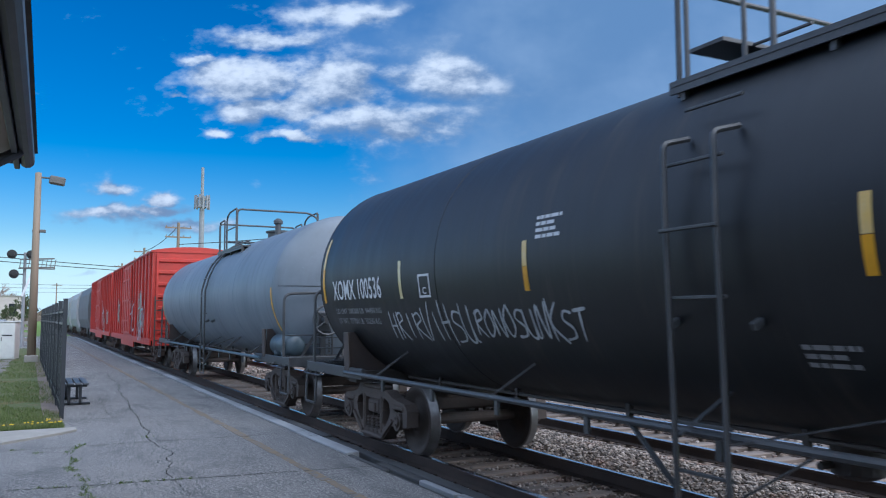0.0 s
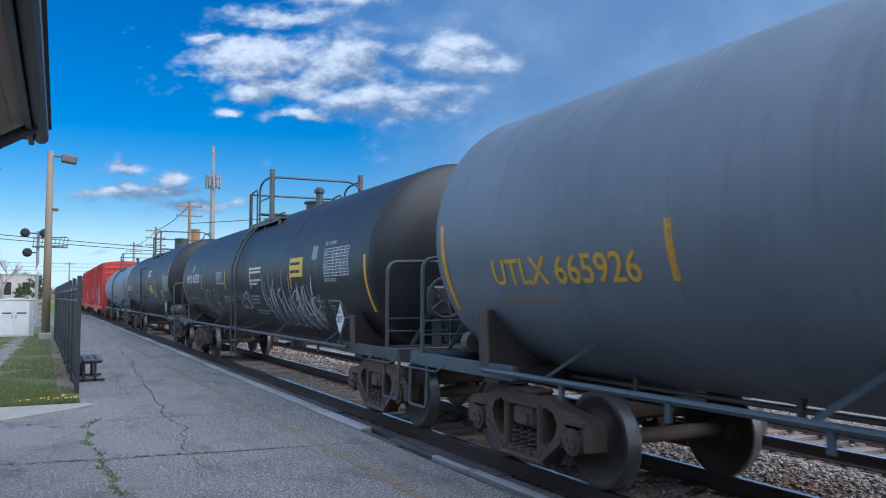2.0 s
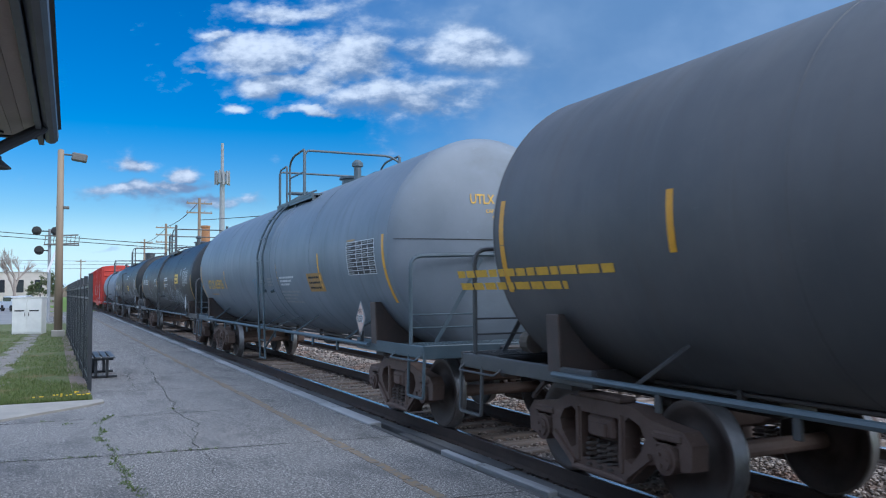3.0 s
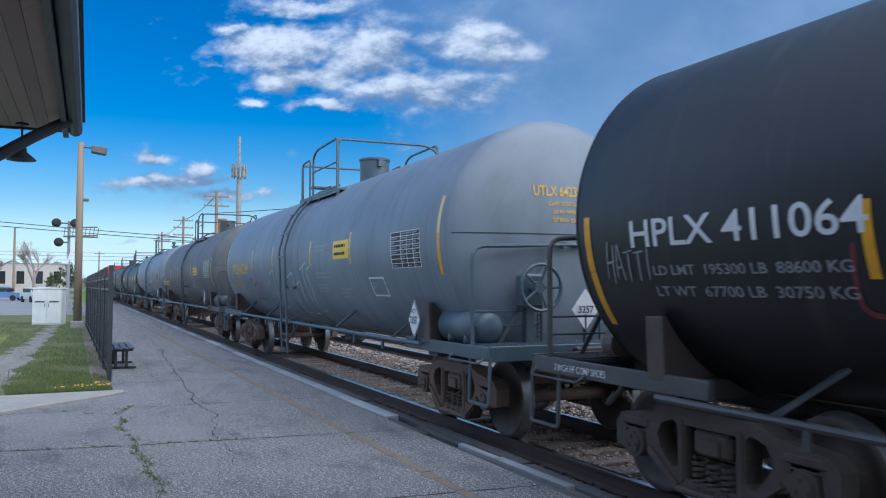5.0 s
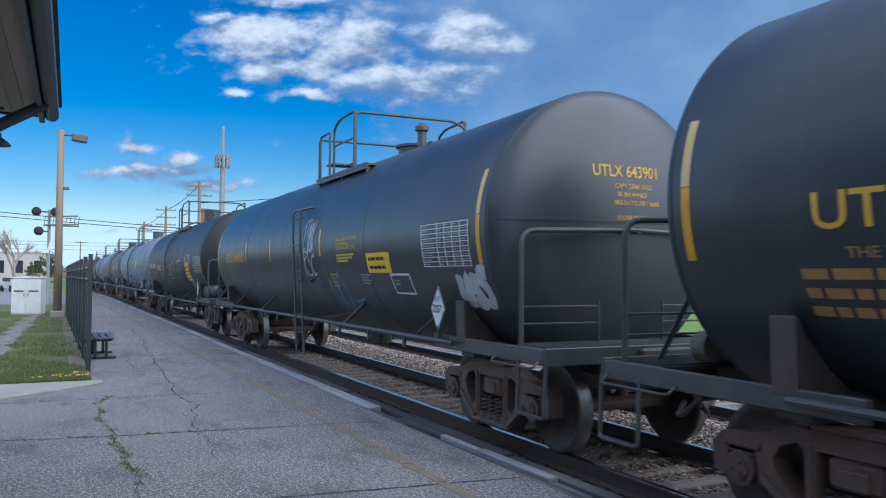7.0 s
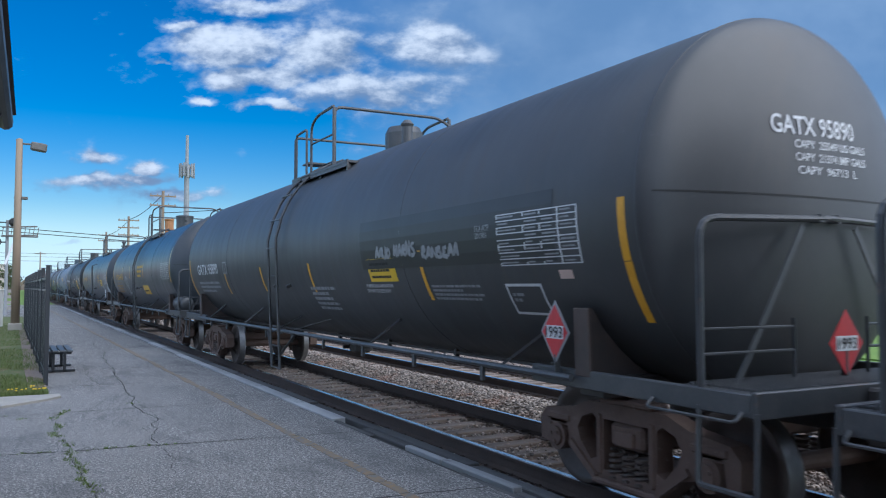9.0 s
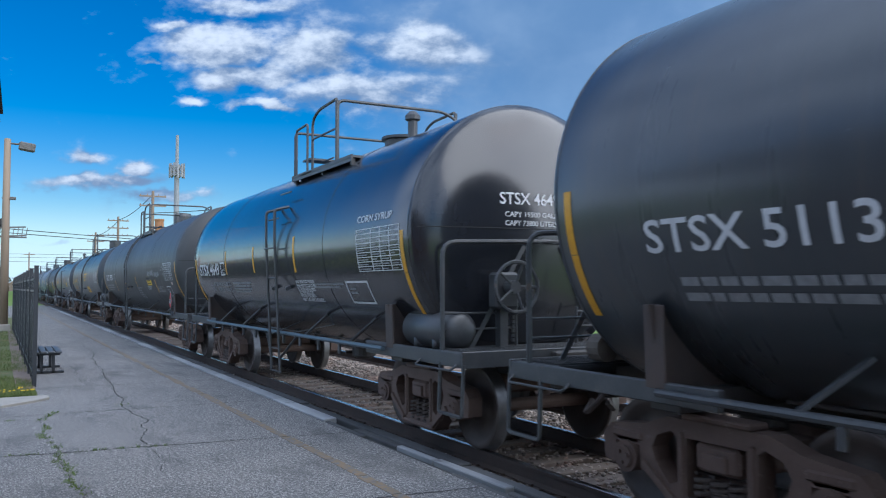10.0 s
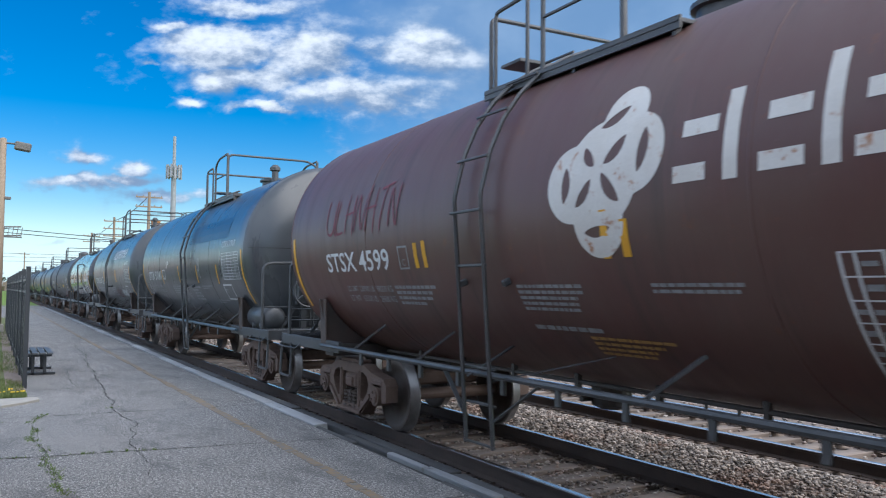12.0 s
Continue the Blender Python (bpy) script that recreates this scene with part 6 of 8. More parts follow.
for c_, y_, z_ in ((car_x, -3.219, 1.42), (car_b, -22.546, 1.45), (car_d, -57.020, 1.38), (car_e, -75.735, 1.35), (car_f, -93.642, 1.36), (car_g, -111.174, 1.42)):
    placard(c_, y_, z_, -1.45, POLE_STEEL, PLACARD_WHITE, "3257", BLACK_MARK, "HOT")
placard(car_c, -40.162, 1.41, -1.45, POLE_STEEL, PLACARD_PINK, "3257", BLACK_MARK, "HOT")
placard(car_i, -148.377, 1.41, -1.45, POLE_STEEL, PLACARD_RED, "1993", BLACK_MARK)
def end_placard(car, y, x, z, face, number):
    """A diamond hazard placard that faces back from the trailing end."""
    y, s = y - car["mid"], 0.19
    bm = nb()
    plate(bm, [[(x, z - s * 1.3), (x + s, z), (x, z + s * 1.3), (x - s, z)]], "XZ", y, 0.006)
    holder = part("placard", bm, face, car)
    bm = nb()
    box(bm, (x, y - 0.004, z), (0.24, 0.003, 0.11))
    part("number_panel", bm, PLACARD_WHITE, holder)
    bm = text_bm(number, 0.21, 0.085)
    for v in bm.verts:
        v.co = Vector((x - 0.105 + v.co.x, y - 0.010, z - 0.042 + v.co.y))
    part("placard_number", bm, BLACK_MARK, holder)
    bm = nb()
    beam(bm, (x, y + 0.02, 1.05), (x, y + 0.02, z), 0.05, 0.02, (1, 0, 0))
    part("placard_post", bm, SILL_PAINT, holder)


def sill_text(car, text, y, z, width, height, material):
    """A line of stencilled writing on the near side sill."""
    bm = text_bm(text, width, height)
    for v in bm.verts:
        v.co = Vector((-1.394, y - car["mid"] - v.co.x, z + v.co.y))
    part("stencil", bm, material, car)


sill_text(car_f, "2 INCH HF COMP SHOES", -79.052, 1.005, 0.80, 0.065, WHITE_PAINT)
sill_text(car_x, "2 INCH TREAD COND SHOES", -3.798, 1.005, 0.62, 0.06, WHITE_PAINT)
end_placard(car_e, -77.578, -0.02, 1.52, PLACARD_WHITE, "3257")
end_placard(car_i, -150.009, 0.01, 1.37, PLACARD_RED, "1993")
small_ = [("CAPY  25549 US GALS", -0.16, 0.50, 0.85, 0.065), ("CAPY  21374 IMP GALS", -0.16, 0.40, 0.85, 0.065), ("CAPY  96713  L", -0.14, 0.30, 0.70, 0.065)]
head_text(car_x, [("XOMX 100536", -0.20, 0.66, 0.85, 0.14), ("CAPY   25770 GALS", -0.14, 0.55, 0.55, 0.05), ("97700 L", 0.02, 0.46, 0.3, 0.05), ("SPRG D-5  7 OUTER 7 INNER", -0.14, 0.37, 0.7, 0.05),
                  ("36 WHLS", -0.14, 0.28, 0.25, 0.05), ("12 LINE EXT BRGS", -0.10, 0.18, 0.5, 0.05)], WHITE_PAINT)
head_text(car_b, [("HPLX 405503", -0.20, 0.66, 0.80, 0.13), ("CAPY 23500 GALS", -0.14, 0.55, 0.6, 0.05), ("CAPY 88957 LTRS", -0.14, 0.46, 0.6, 0.05)], WHITE_PAINT)
head_text(car_c, [("UTLX 665926", -0.31, 0.62, 0.85, 0.14), ("CAPY 23150 GALS", -0.08, 0.50, 0.5, 0.05), ("SPRG D-5", 0.02, 0.41, 0.36, 0.05), ("36 IN WHLS", 0.02, 0.32, 0.4, 0.05), ("12 LINE EXT BRGS", 0.02, 0.23, 0.5, 0.05)], STENCIL_YELLOW)
head_text(car_e, [("UTLX 642384", -0.36, 0.60, 0.75, 0.13), ("CAPY 23500 GALS", -0.16, 0.48, 0.5, 0.05), ("36 IN WHLS", -0.10, 0.38, 0.4, 0.05), ("SPRG D-5", -0.10, 0.28, 0.4, 0.05)], STENCIL_YELLOW)
head_text(car_f, [("HPLX 411064", -0.41, 0.58, 0.75, 0.12), ("CAPY 23500 GALS", -0.21, 0.46, 0.55, 0.05), ("CAPY 88957 LTRS", -0.21, 0.37, 0.55, 0.05)], WHITE_PAINT)
head_text(car_g, [("UTLX 643901", -0.31, 0.62, 0.85, 0.13), ("CAPY 23500 GALS", -0.04, 0.50, 0.5, 0.05), ("36 IN WHLS", -0.02, 0.41, 0.4, 0.05), ("SPRG D-5 7 OUTER 7 INNER", -0.06, 0.32, 0.62, 0.05), ("12 LINE EXT BRGS", -0.02, 0.16, 0.5, 0.05)], STENCIL_YELLOW)
head_text(car_i, [("GATX 95890", -0.39, 0.60, 0.95, 0.15)] + small_, WHITE_PAINT)
head_text(car_j, [("STSX 4649", -0.46, 0.40, 0.8, 0.14), ("CAPY 19500 GALS", -0.40, 0.26, 0.7, 0.06), ("CAPY 73800 LITERS", -0.40, 0.16, 0.7, 0.06)], WHITE_PAINT)
head_text(car_k, [("STSX 51139", -0.36, 0.55, 0.85, 0.15), ("CAPY 19630 GALS", -0.30, 0.42, 0.7, 0.06), ("CAPY 74300 LITERS", -0.30, 0.32, 0.7, 0.06)], WHITE_PAINT)
head_text(car_l, [("STSX 51041", -0.26, 0.52, 0.85, 0.15), ("CAPY 19630 GALS", -0.21, 0.40, 0.7, 0.065), ("CAPY 74300 LITERS", -0.21, 0.30, 0.72, 0.065)], WHITE_PAINT)


def slanted_letters():
    """The large trade lettering on one tank, kept as plain slanted strokes."""
    rnd = random.Random(2)
    widths = (0.30, 0.36, 0.30, 0.30, 0.34, 0.32, 0.34, 0.30, 0.34)
    y = -172.396
    for i, w in enumerate(widths):
        bm = nb()
        for a, b in ((0.0, 0.30), (0.62, 0.22)):
            n = 4
            rows = []
            for j in range(n + 1):
                f = j / n
                yy = y - (a * w) - 0.10 * f
                rows.append((bm.verts.new(on_tank(car_k, yy, 0.37 + 0.34 * f)), bm.verts.new(on_tank(car_k, yy - b * w, 0.37 + 0.34 * f))))
            for p, q in zip(rows, rows[1:]):
                bm.faces.new((p[0], p[1], q[1], q[0]))
        z = rnd.choice((0.0, 0.5, 0.86))
        quad_on(bm, car_k, y - 0.10 * z, 0.37 + 0.29 * z, w * 0.82, 0.05, 0.0056)
        part("letter_shape", bm, WHITE_PAINT, shell_of(car_k))
        y -= w + 0.045


def emblem():
    """The pale four-lobed badge and the plain blocks beside it on the maroon tank."""
    bm = nb()
    cy, ca = -200.630, 0.17
    lobes = ((0.17, 0.42, 0.22), (0.33, 0.10, 0.29), (-0.33, -0.06, 0.30), (-0.04, -0.36, 0.27), (0, 0, 0.40))
    pts = []
    for i in range(120):
        a = 2 * math.pi * i / 120
        c, q = math.cos(a), math.sin(a)
        k = 0.0
        for lx, lz, lr in lobes:
            b = lx * c + lz * q
            d = b * b - (lx * lx + lz * lz - lr * lr)
            if d > 0:
                k = max(k, b + math.sqrt(d))
        pts.append((k * c, k * q))
    holes = []
    for cxx, czz, ax, az, tilt in ((0.06, 0.41, 0.15, 0.045, 0.45), (0.40, 0.11, 0.16, 0.050, 1.45), (-0.42, -0.06, 0.14, 0.050, 1.5), (-0.06, -0.42, 0.14, 0.042, 0.1),
                                   (-0.15, 0.13, 0.10, 0.045, -0.9), (0.12, 0.15, 0.14, 0.050, 0.75), (-0.20, -0.14, 0.13, 0.045, 0.85), (0.10, -0.12, 0.15, 0.050, -0.85)):
        leaf = []
        for j in range(16):
            t = 2 * math.pi * j / 16
            lx, lz = ax * math.cos(t), az * math.sin(t) * abs(math.sin(t)) ** 0.6 - 0.35 * az * (1 - math.cos(t) ** 2)
            leaf.append((cxx + lx * math.cos(tilt) - lz * math.sin(tilt), czz + lx * math.sin(tilt) + lz * math.cos(tilt)))
        holes.append(leaf)
    edges = []
    for lp in [pts] + holes:
        vs = [bm.verts.new((a, b, 0)) for a, b in lp]
        edges += [bm.edges.new((vs[i], vs[(i + 1) % len(vs)])) for i in range(len(vs))]
    bmesh.ops.triangle_fill(bm, use_beauty=True, use_dissolve=False, edges=edges)
    for i in range(-9, 10):
        bmesh.ops.bisect_plane(bm, geom=bm.verts[:] + bm.edges[:] + bm.faces[:], plane_co=(0, i * 0.07, 0), plane_no=(0, 1, 0))
    for v in bm.verts:
        v.co = Vector(on_tank(car_m, cy - v.co.x, ca + v.co.y, 0.0035))
    rusty = surface("rusty_white", (0.66, 0.64, 0.60), (0.60, 0.57, 0.52), 0.5, 3, 60, bumps=0.0, wear=((0.36, 0.15, 0.06), 0.57))
    part("badge", bm, rusty, shell_of(car_m))
    y = -201.345
    strokes = (((0.03, 0.34, 0.29, 0.12), (0.0, 0.02, 0.27, 0.12)),
               ((0.05, 0.0, 0.11, 0.62),),
               ((0.02, 0.34, 0.28, 0.12), (0.0, 0.02, 0.30, 0.12)),
               ((0.04, 0.0, 0.11, 0.70),),
               ((0.0, 0.02, 0.30, 0.12), (0.02, 0.34, 0.30, 0.12)))
    for st, adv in zip(strokes, (0.36, 0.31, 0.37, 0.23, 0.36)):
        for i, (a, b, w, h) in enumerate(st):
            bm = nb()
            quad_on(bm, car_m, y - a - 0.10 * b, -0.02 + b * 0.92, w, h * 0.92, 0.0036 + 0.0006 * i)
            part("painted_block", bm, rusty, shell_of(car_m))
        y -= adv


slanted_letters()
emblem()
panel_on(car_l, 0, -186.323, 0.31, 3.4, 0.42, surface("blue_black_patch", (0.012, 0.026, 0.055), (0.014, 0.030, 0.06), 0.30, 2, 40, bumps=0.02))
panel_on(car_i, 0, -144.257, -0.42, 4.2, 0.60, surface("charcoal_patch", (0.018, 0.020, 0.022), (0.022, 0.024, 0.026), 0.42, 2, 40, bumps=0.02))


# ---- stencils, panels and sprayed tags on the tanks: along the train, arc height, width, height ----
text_on(car_x, "XOMX 100536", 11.321, -0.329, 1.814, 0.283, WHITE_PAINT)
text_on(car_x, "LD LMT 208300 LB  94490 KG", 11.338, -0.532, 1.699, 0.079, DIM_WHITE)
text_on(car_x, "LT WT  77700 LB  35250 KG", 11.363, -0.686, 1.581, 0.084, DIM_WHITE)
outline_on(car_x, 8.385, -0.352, 0.292, 0.271, WHITE_PAINT)
text_on(car_x, "C", 8.286, -0.312, 0.093, 0.081, WHITE_PAINT)
bars_on(car_x, 4, 5.935, 0.107, 0.386, 0.230, WHITE_PAINT)
tag_on(car_x, 42, 9.498, -0.884, 2.191, 0.410, 0.030, GRAFFITI_WHITE)
tag_on(car_x, 49, 7.262, -0.798, 1.914, 0.301, 0.030, GRAFFITI_WHITE)
bars_on(car_x, 3, 3.342, -0.952, 0.401, 0.193, DIM_WHITE)
table_on(car_x, 9,5, -2.488, -0.391, 1.206, 0.527, WHITE_PAINT)
bars_on(car_x, 1, -2.493, 0.165, 0.348, 0.047, WHITE_PAINT)
panel_on(car_x, 2, 1.753, -0.468, 0.872, 0.320, PANEL_YELLOW)
panel_on(car_x, 0, -1.626, -0.674, 0.552, 0.302, DIM_WHITE)
tag_on(car_x, 91, 0.945, -0.961, 1.315, 0.576, 0.036, GRAFFITI_WHITE, spiky=0.6)
tag_on(car_x, 98, -3.683, -0.739, 0.538, 0.345, 0.018, DIM_WHITE)
bars_on(car_x, 4, 2.633, -0.939, 1.087, 0.427, DIM_WHITE)
bars_on(car_x, 3, 2.299, 0.196, 1.038, 0.295, WHITE_PAINT)
bars_on(car_x, 2, -0.654, -0.951, 1.352, 0.229, DIM_WHITE)
bars_on(car_x, 3, -2.433, -0.754, 0.314, 0.143, DIM_WHITE)
text_on(car_b, "HPLX 405503", -8.08, -0.096, 2.114, 0.253, WHITE_PAINT)
text_on(car_b, "LD LMT  186800 LB  84700 KG", -8.144, -0.601, 1.576, 0.089, DIM_WHITE)
text_on(car_b, "LT WT  76200 LB  34600 KG RELT 05-2006", -8.134, -0.757, 2.321, 0.096, DIM_WHITE)
text_on(car_b, "EXTERIOR HEATER PIPES", -12.707, 0.063, 0.764, 0.068, WHITE_PAINT)
text_on(car_b, "NO INLET OR OUTLET", -12.707, -0.018, 0.659, 0.067, WHITE_PAINT)
text_on(car_b, "PIPE CAPS REQUIRED", -12.713, -0.106, 0.657, 0.067, WHITE_PAINT)
text_on(car_b, "MAX. OPERATING PRESSURE 100 PSIG", -12.708, -0.192, 1.151, 0.067, WHITE_PAINT)
tag_on(car_b, 182, -10.695, -1.025, 1.180, 0.650, 0.030, GRAFFITI_WHITE)
tag_on(car_b, 189, -12.058, -0.958, 0.899, 0.595, 0.024, GRAFFITI_WHITE)
tag_on(car_b, 196, -13.411, -0.656, 1.117, 0.169, 0.021, GRAFFITI_WHITE)
panel_on(car_b, 0, -8.931, 0.219, 0.277, 0.220, GRAFFITI_BLUE)
bars_on(car_b, 2, -16.479, -0.021, 1.052, 0.162, WHITE_PAINT)
bars_on(car_b, 2, -16.501, -0.261, 0.979, 0.147, WHITE_PAINT)
bars_on(car_b, 3, -16.359, -0.685, 0.808, 0.224, DIM_WHITE)
bars_on(car_b, 2, -16.324, -0.949, 1.181, 0.148, DIM_WHITE)
tag_on(car_b, 245, -15.171, -0.786, 1.076, 0.364, 0.036, GRAFFITI_WHITE)
tag_on(car_b, 252, -17.473, -1.167, 1.628, 0.984, 0.030, GRAFFITI_WHITE, spiky=1.0)
tag_on(car_b, 259, -19.088, -1.179, 1.551, 0.728, 0.030, GRAFFITI_WHITE, spiky=1.0)
tag_on(car_b, 266, -19.767, -1.186, 1.444, 0.711, 0.024, GRAFFITI_WHITE, spiky=1.0)
panel_on(car_b, 2, -19.713, -0.145, 0.828, 0.342, PANEL_YELLOW)
panel_on(car_b, 0, -21.065, 0.120, 0.280, 0.232, DIM_WHITE)
text_on(car_b, "DOT 111A100W3", -21.736, 0.329, 0.514, 0.058, WHITE_PAINT)
table_on(car_b, 9,5, -21.750, -0.176, 1.162, 0.446, WHITE_PAINT)
text_on(car_b, "BUILT 02-1980 RTC", -21.747, -0.261, 0.573, 0.056, WHITE_PAINT)
text_on(car_b, "CARBOLINE 904", -20.957, -0.614, 0.496, 0.051, DIM_WHITE)
text_on(car_b, "RELT 05-2008", -20.951, -0.709, 0.421, 0.054, DIM_WHITE)
outline_on(car_b, -21.667, -0.890, 0.609, 0.330, DIM_WHITE)
bars_on(car_b, 2, -21.744, -0.758, 0.183, 0.115, DIM_WHITE)
panel_on(car_b, 0, -20.754, -0.978, 0.293, 0.216, DIM_WHITE)
text_on(car_c, "UTLX 665926", -27.202, -0.559, 2.232, 0.268, STENCIL_YELLOW)
bars_on(car_c, 1, -27.263, -0.738, 1.037, 0.055, STENCIL_ORANGE)
tag_on(car_c, 350, -33.002, -0.673, 0.535, 0.304, 0.030, GRAFFITI_BLUE)
bars_on(car_c, 3, -34.396, -0.536, 0.544, 0.196, DIM_WHITE)
bars_on(car_c, 3, -35.472, -0.537, 1.035, 0.206, WHITE_PAINT)
bars_on(car_c, 4, -35.301, -0.917, 1.381, 0.300, DIM_WHITE)
panel_on(car_c, 3, -37.385, -0.656, 0.907, 0.332, STENCIL_ORANGE)
panel_on(car_c, 0, -39.685, -0.401, 1.196, 0.496, BLACK_MARK)
table_on(car_c, 8,4, -39.685, -0.401, 1.196, 0.496, WHITE_PAINT)
bars_on(car_c, 1, -39.708, 0.091, 0.352, 0.054, STENCIL_ORANGE)
panel_on(car_d, 2, -54.451, -0.209, 0.960, 0.279, PANEL_YELLOW)
table_on(car_d, 8,4, -57.105, -0.315, 1.235, 0.557, WHITE_PAINT)
bars_on(car_d, 2, -43.373, -0.607, 2.776, 0.275, STENCIL_YELLOW)
tag_on(car_d, 420, -53.080, -1.162, 2.613, 0.651, 0.030, GRAFFITI_WHITE)
text_on(car_e, "UTLX 642384", -62.658, -0.284, 2.205, 0.273, STENCIL_YELLOW)
bars_on(car_e, 2, -62.687, -0.675, 1.268, 0.286, STENCIL_ORANGE)
tag_on(car_e, 441, -64.489, -0.984, 1.706, 0.513, 0.030, GRAFFITI_RED)
tag_on(car_e, 448, -66.677, -1.152, 0.944, 0.751, 0.030, GRAFFITI_WHITE)
tag_on(car_e, 455, -68.804, -1.256, 1.076, 0.785, 0.042, GRAFFITI_WHITE)
tag_on(car_e, 462, -69.850, -1.209, 0.841, 0.967, 0.042, GRAFFITI_WHITE)
bars_on(car_e, 1, -66.308, -0.531, 0.345, 0.043, DIM_WHITE)
panel_on(car_e, 0, -75.032, -0.344, 1.052, 0.498, BLACK_MARK)
table_on(car_e, 8,4, -75.032, -0.344, 1.052, 0.498, WHITE_PAINT)
outline_on(car_e, -73.944, -0.770, 0.634, 0.311, WHITE_PAINT)
bars_on(car_e, 2, -74.024, -0.645, 0.190, 0.109, DIM_WHITE)
text_on(car_f, "HPLX 411064", -80.367, -0.262, 2.12, 0.219, WHITE_PAINT)
text_on(car_f, "LD LMT  195300 LB  88600 KG", -80.579, -0.487, 1.767, 0.079, DIM_WHITE)
text_on(car_f, "LT WT  67700 LB  30750 KG", -80.557, -0.658, 1.777, 0.084, DIM_WHITE)
bars_on(car_f, 3, -83.159, -0.357, 1.148, 0.226, WHITE_PAINT)
tag_on(car_f, 518, -85.213, 0.041, 0.667, 0.545, 0.036, GRAFFITI_BLUE)
tag_on(car_f, 525, -79.999, -0.519, 0.60, 0.265, 0.018, DIM_WHITE, "HATTI")
tag_on(car_f, 532, -84.937, -0.680, 1.203, 0.488, 0.036, GRAFFITI_WHITE, "URLS")
tag_on(car_f, 539, -86.696, -0.721, 1.484, 0.605, 0.042, GRAFFITI_WHITE, "URLS")
tag_on(car_f, 546, -88.113, -1.324, 1.706, 0.856, 0.054, GRAFFITI_GREEN, spiky=0.3)
tag_on(car_f, 553, -90.163, -0.999, 0.933, 0.731, 0.054, GRAFFITI_GREEN, spiky=0.8)
panel_on(car_f, 0, -87.037, -0.831, 0.864, 0.324, SADDLE_RUST)
tag_on(car_f, 567, -82.291, -0.763, 0.880, 0.451, 0.036, GRAFFITI_RED)
text_on(car_f, "VALVE FLANGE GASKETS GYLON 3545", -88.921, -0.085, 1.173, 0.065, WHITE_PAINT)
text_on(car_f, "O-RINGS 4273", -88.912, -0.163, 0.471, 0.055, WHITE_PAINT)
text_on(car_f, "LIQUID VALVE LOAD BLIND PLATE", -88.890, -0.352, 1.061, 0.066, WHITE_PAINT)
text_on(car_f, "PRD A1079F RELT RELT 07-2015", -88.879, -0.430, 1.013, 0.062, WHITE_PAINT)
bars_on(car_f, 3, -88.894, -0.827, 0.670, 0.250, DIM_WHITE)
panel_on(car_f, 1, -91.131, -0.424, 0.850, 0.313, STENCIL_YELLOW)
panel_on(car_f, 2, -91.031, -0.758, 0.968, 0.299, PANEL_YELLOW)
table_on(car_f, 9,4, -93.021, -0.471, 1.231, 0.503, WHITE_PAINT)
outline_on(car_f, -92.498, -1.046, 0.720, 0.356, DIM_WHITE)
bars_on(car_f, 2, -92.588, -0.903, 0.216, 0.125, DIM_WHITE)
tag_on(car_f, 637, -91.058, -0.155, 1.396, 0.267, 0.036, GRAFFITI_WHITE)
tag_on(car_f, 644, -91.574, -1.051, 0.868, 0.307, 0.024, GRAFFITI_WHITE)
text_on(car_g, "UTLX 643901", -98.595, -0.215, 2.14, 0.235, STENCIL_YELLOW)
text_on(car_g, "THE TANK CAR PEOPLE", -98.758, -0.351, 1.216, 0.070, STENCIL_ORANGE)
text_on(car_g, "LD LMT    190600 LB", -98.749, -0.558, 1.114, 0.082, STENCIL_ORANGE)
text_on(car_g, "LT WT    72400 LB", -98.755, -0.715, 1.060, 0.087, STENCIL_ORANGE)
tag_on(car_g, 679, -105.751, -0.116, 0.711, 0.516, 0.042, GRAFFITI_WHITE, "ESNK")
tag_on(car_g, 686, -105.718, -0.533, 0.682, 0.418, 0.036, GRAFFITI_WHITE, "RSC")
tag_on(car_g, 693, -100.837, -1.326, 1.157, 0.564, 0.030, GRAFFITI_BLUE)
tag_on(car_g, 700, -102.409, -1.430, 1.115, 0.575, 0.030, GRAFFITI_BLUE)
tag_on(car_g, 707, -98.740, -1.129, 1.295, 0.450, 0.030, GRAFFITI_BLUE)
tag_on(car_g, 714, -105.894, -1.052, 0.546, 0.399, 0.024, DIM_WHITE)
tag_on(car_g, 721, -97.707, 0.075, 0.690, 0.514, 0.036, GRAFFITI_BLUE)
tag_on(car_g, 728, -99.086, -1.158, 0.505, 0.505, 0.030, GRAFFITI_BLUE)
text_on(car_g, "FLANGE GASKETS-GYLON 3545", -107.587, 0.008, 0.940, 0.055, STENCIL_YELLOW)
text_on(car_g, "O-RING-VITON 4273", -107.585, -0.061, 0.607, 0.051, STENCIL_YELLOW)
text_on(car_g, "SAFETY VALVE PRD 75 PSI", -107.589, -0.126, 0.883, 0.054, STENCIL_YELLOW)
bars_on(car_g, 3, -107.589, -0.326, 0.798, 0.142, STENCIL_YELLOW)
bars_on(car_g, 4, -107.086, -0.745, 0.414, 0.262, STENCIL_ORANGE)
tag_on(car_g, 770, -106.806, -1.176, 0.784, 0.644, 0.042, GRAFFITI_BLUE)
tag_on(car_g, 777, -107.341, -1.464, 0.756, 0.553, 0.030, GRAFFITI_BLUE)
panel_on(car_g, 2, -108.903, -0.494, 0.867, 0.284, PANEL_YELLOW)
bars_on(car_g, 4, -108.511, -0.669, 0.475, 0.168, DIM_WHITE)
outline_on(car_g, -109.666, -0.801, 0.652, 0.297, WHITE_PAINT)
bars_on(car_g, 2, -109.747, -0.682, 0.196, 0.104, DIM_WHITE)
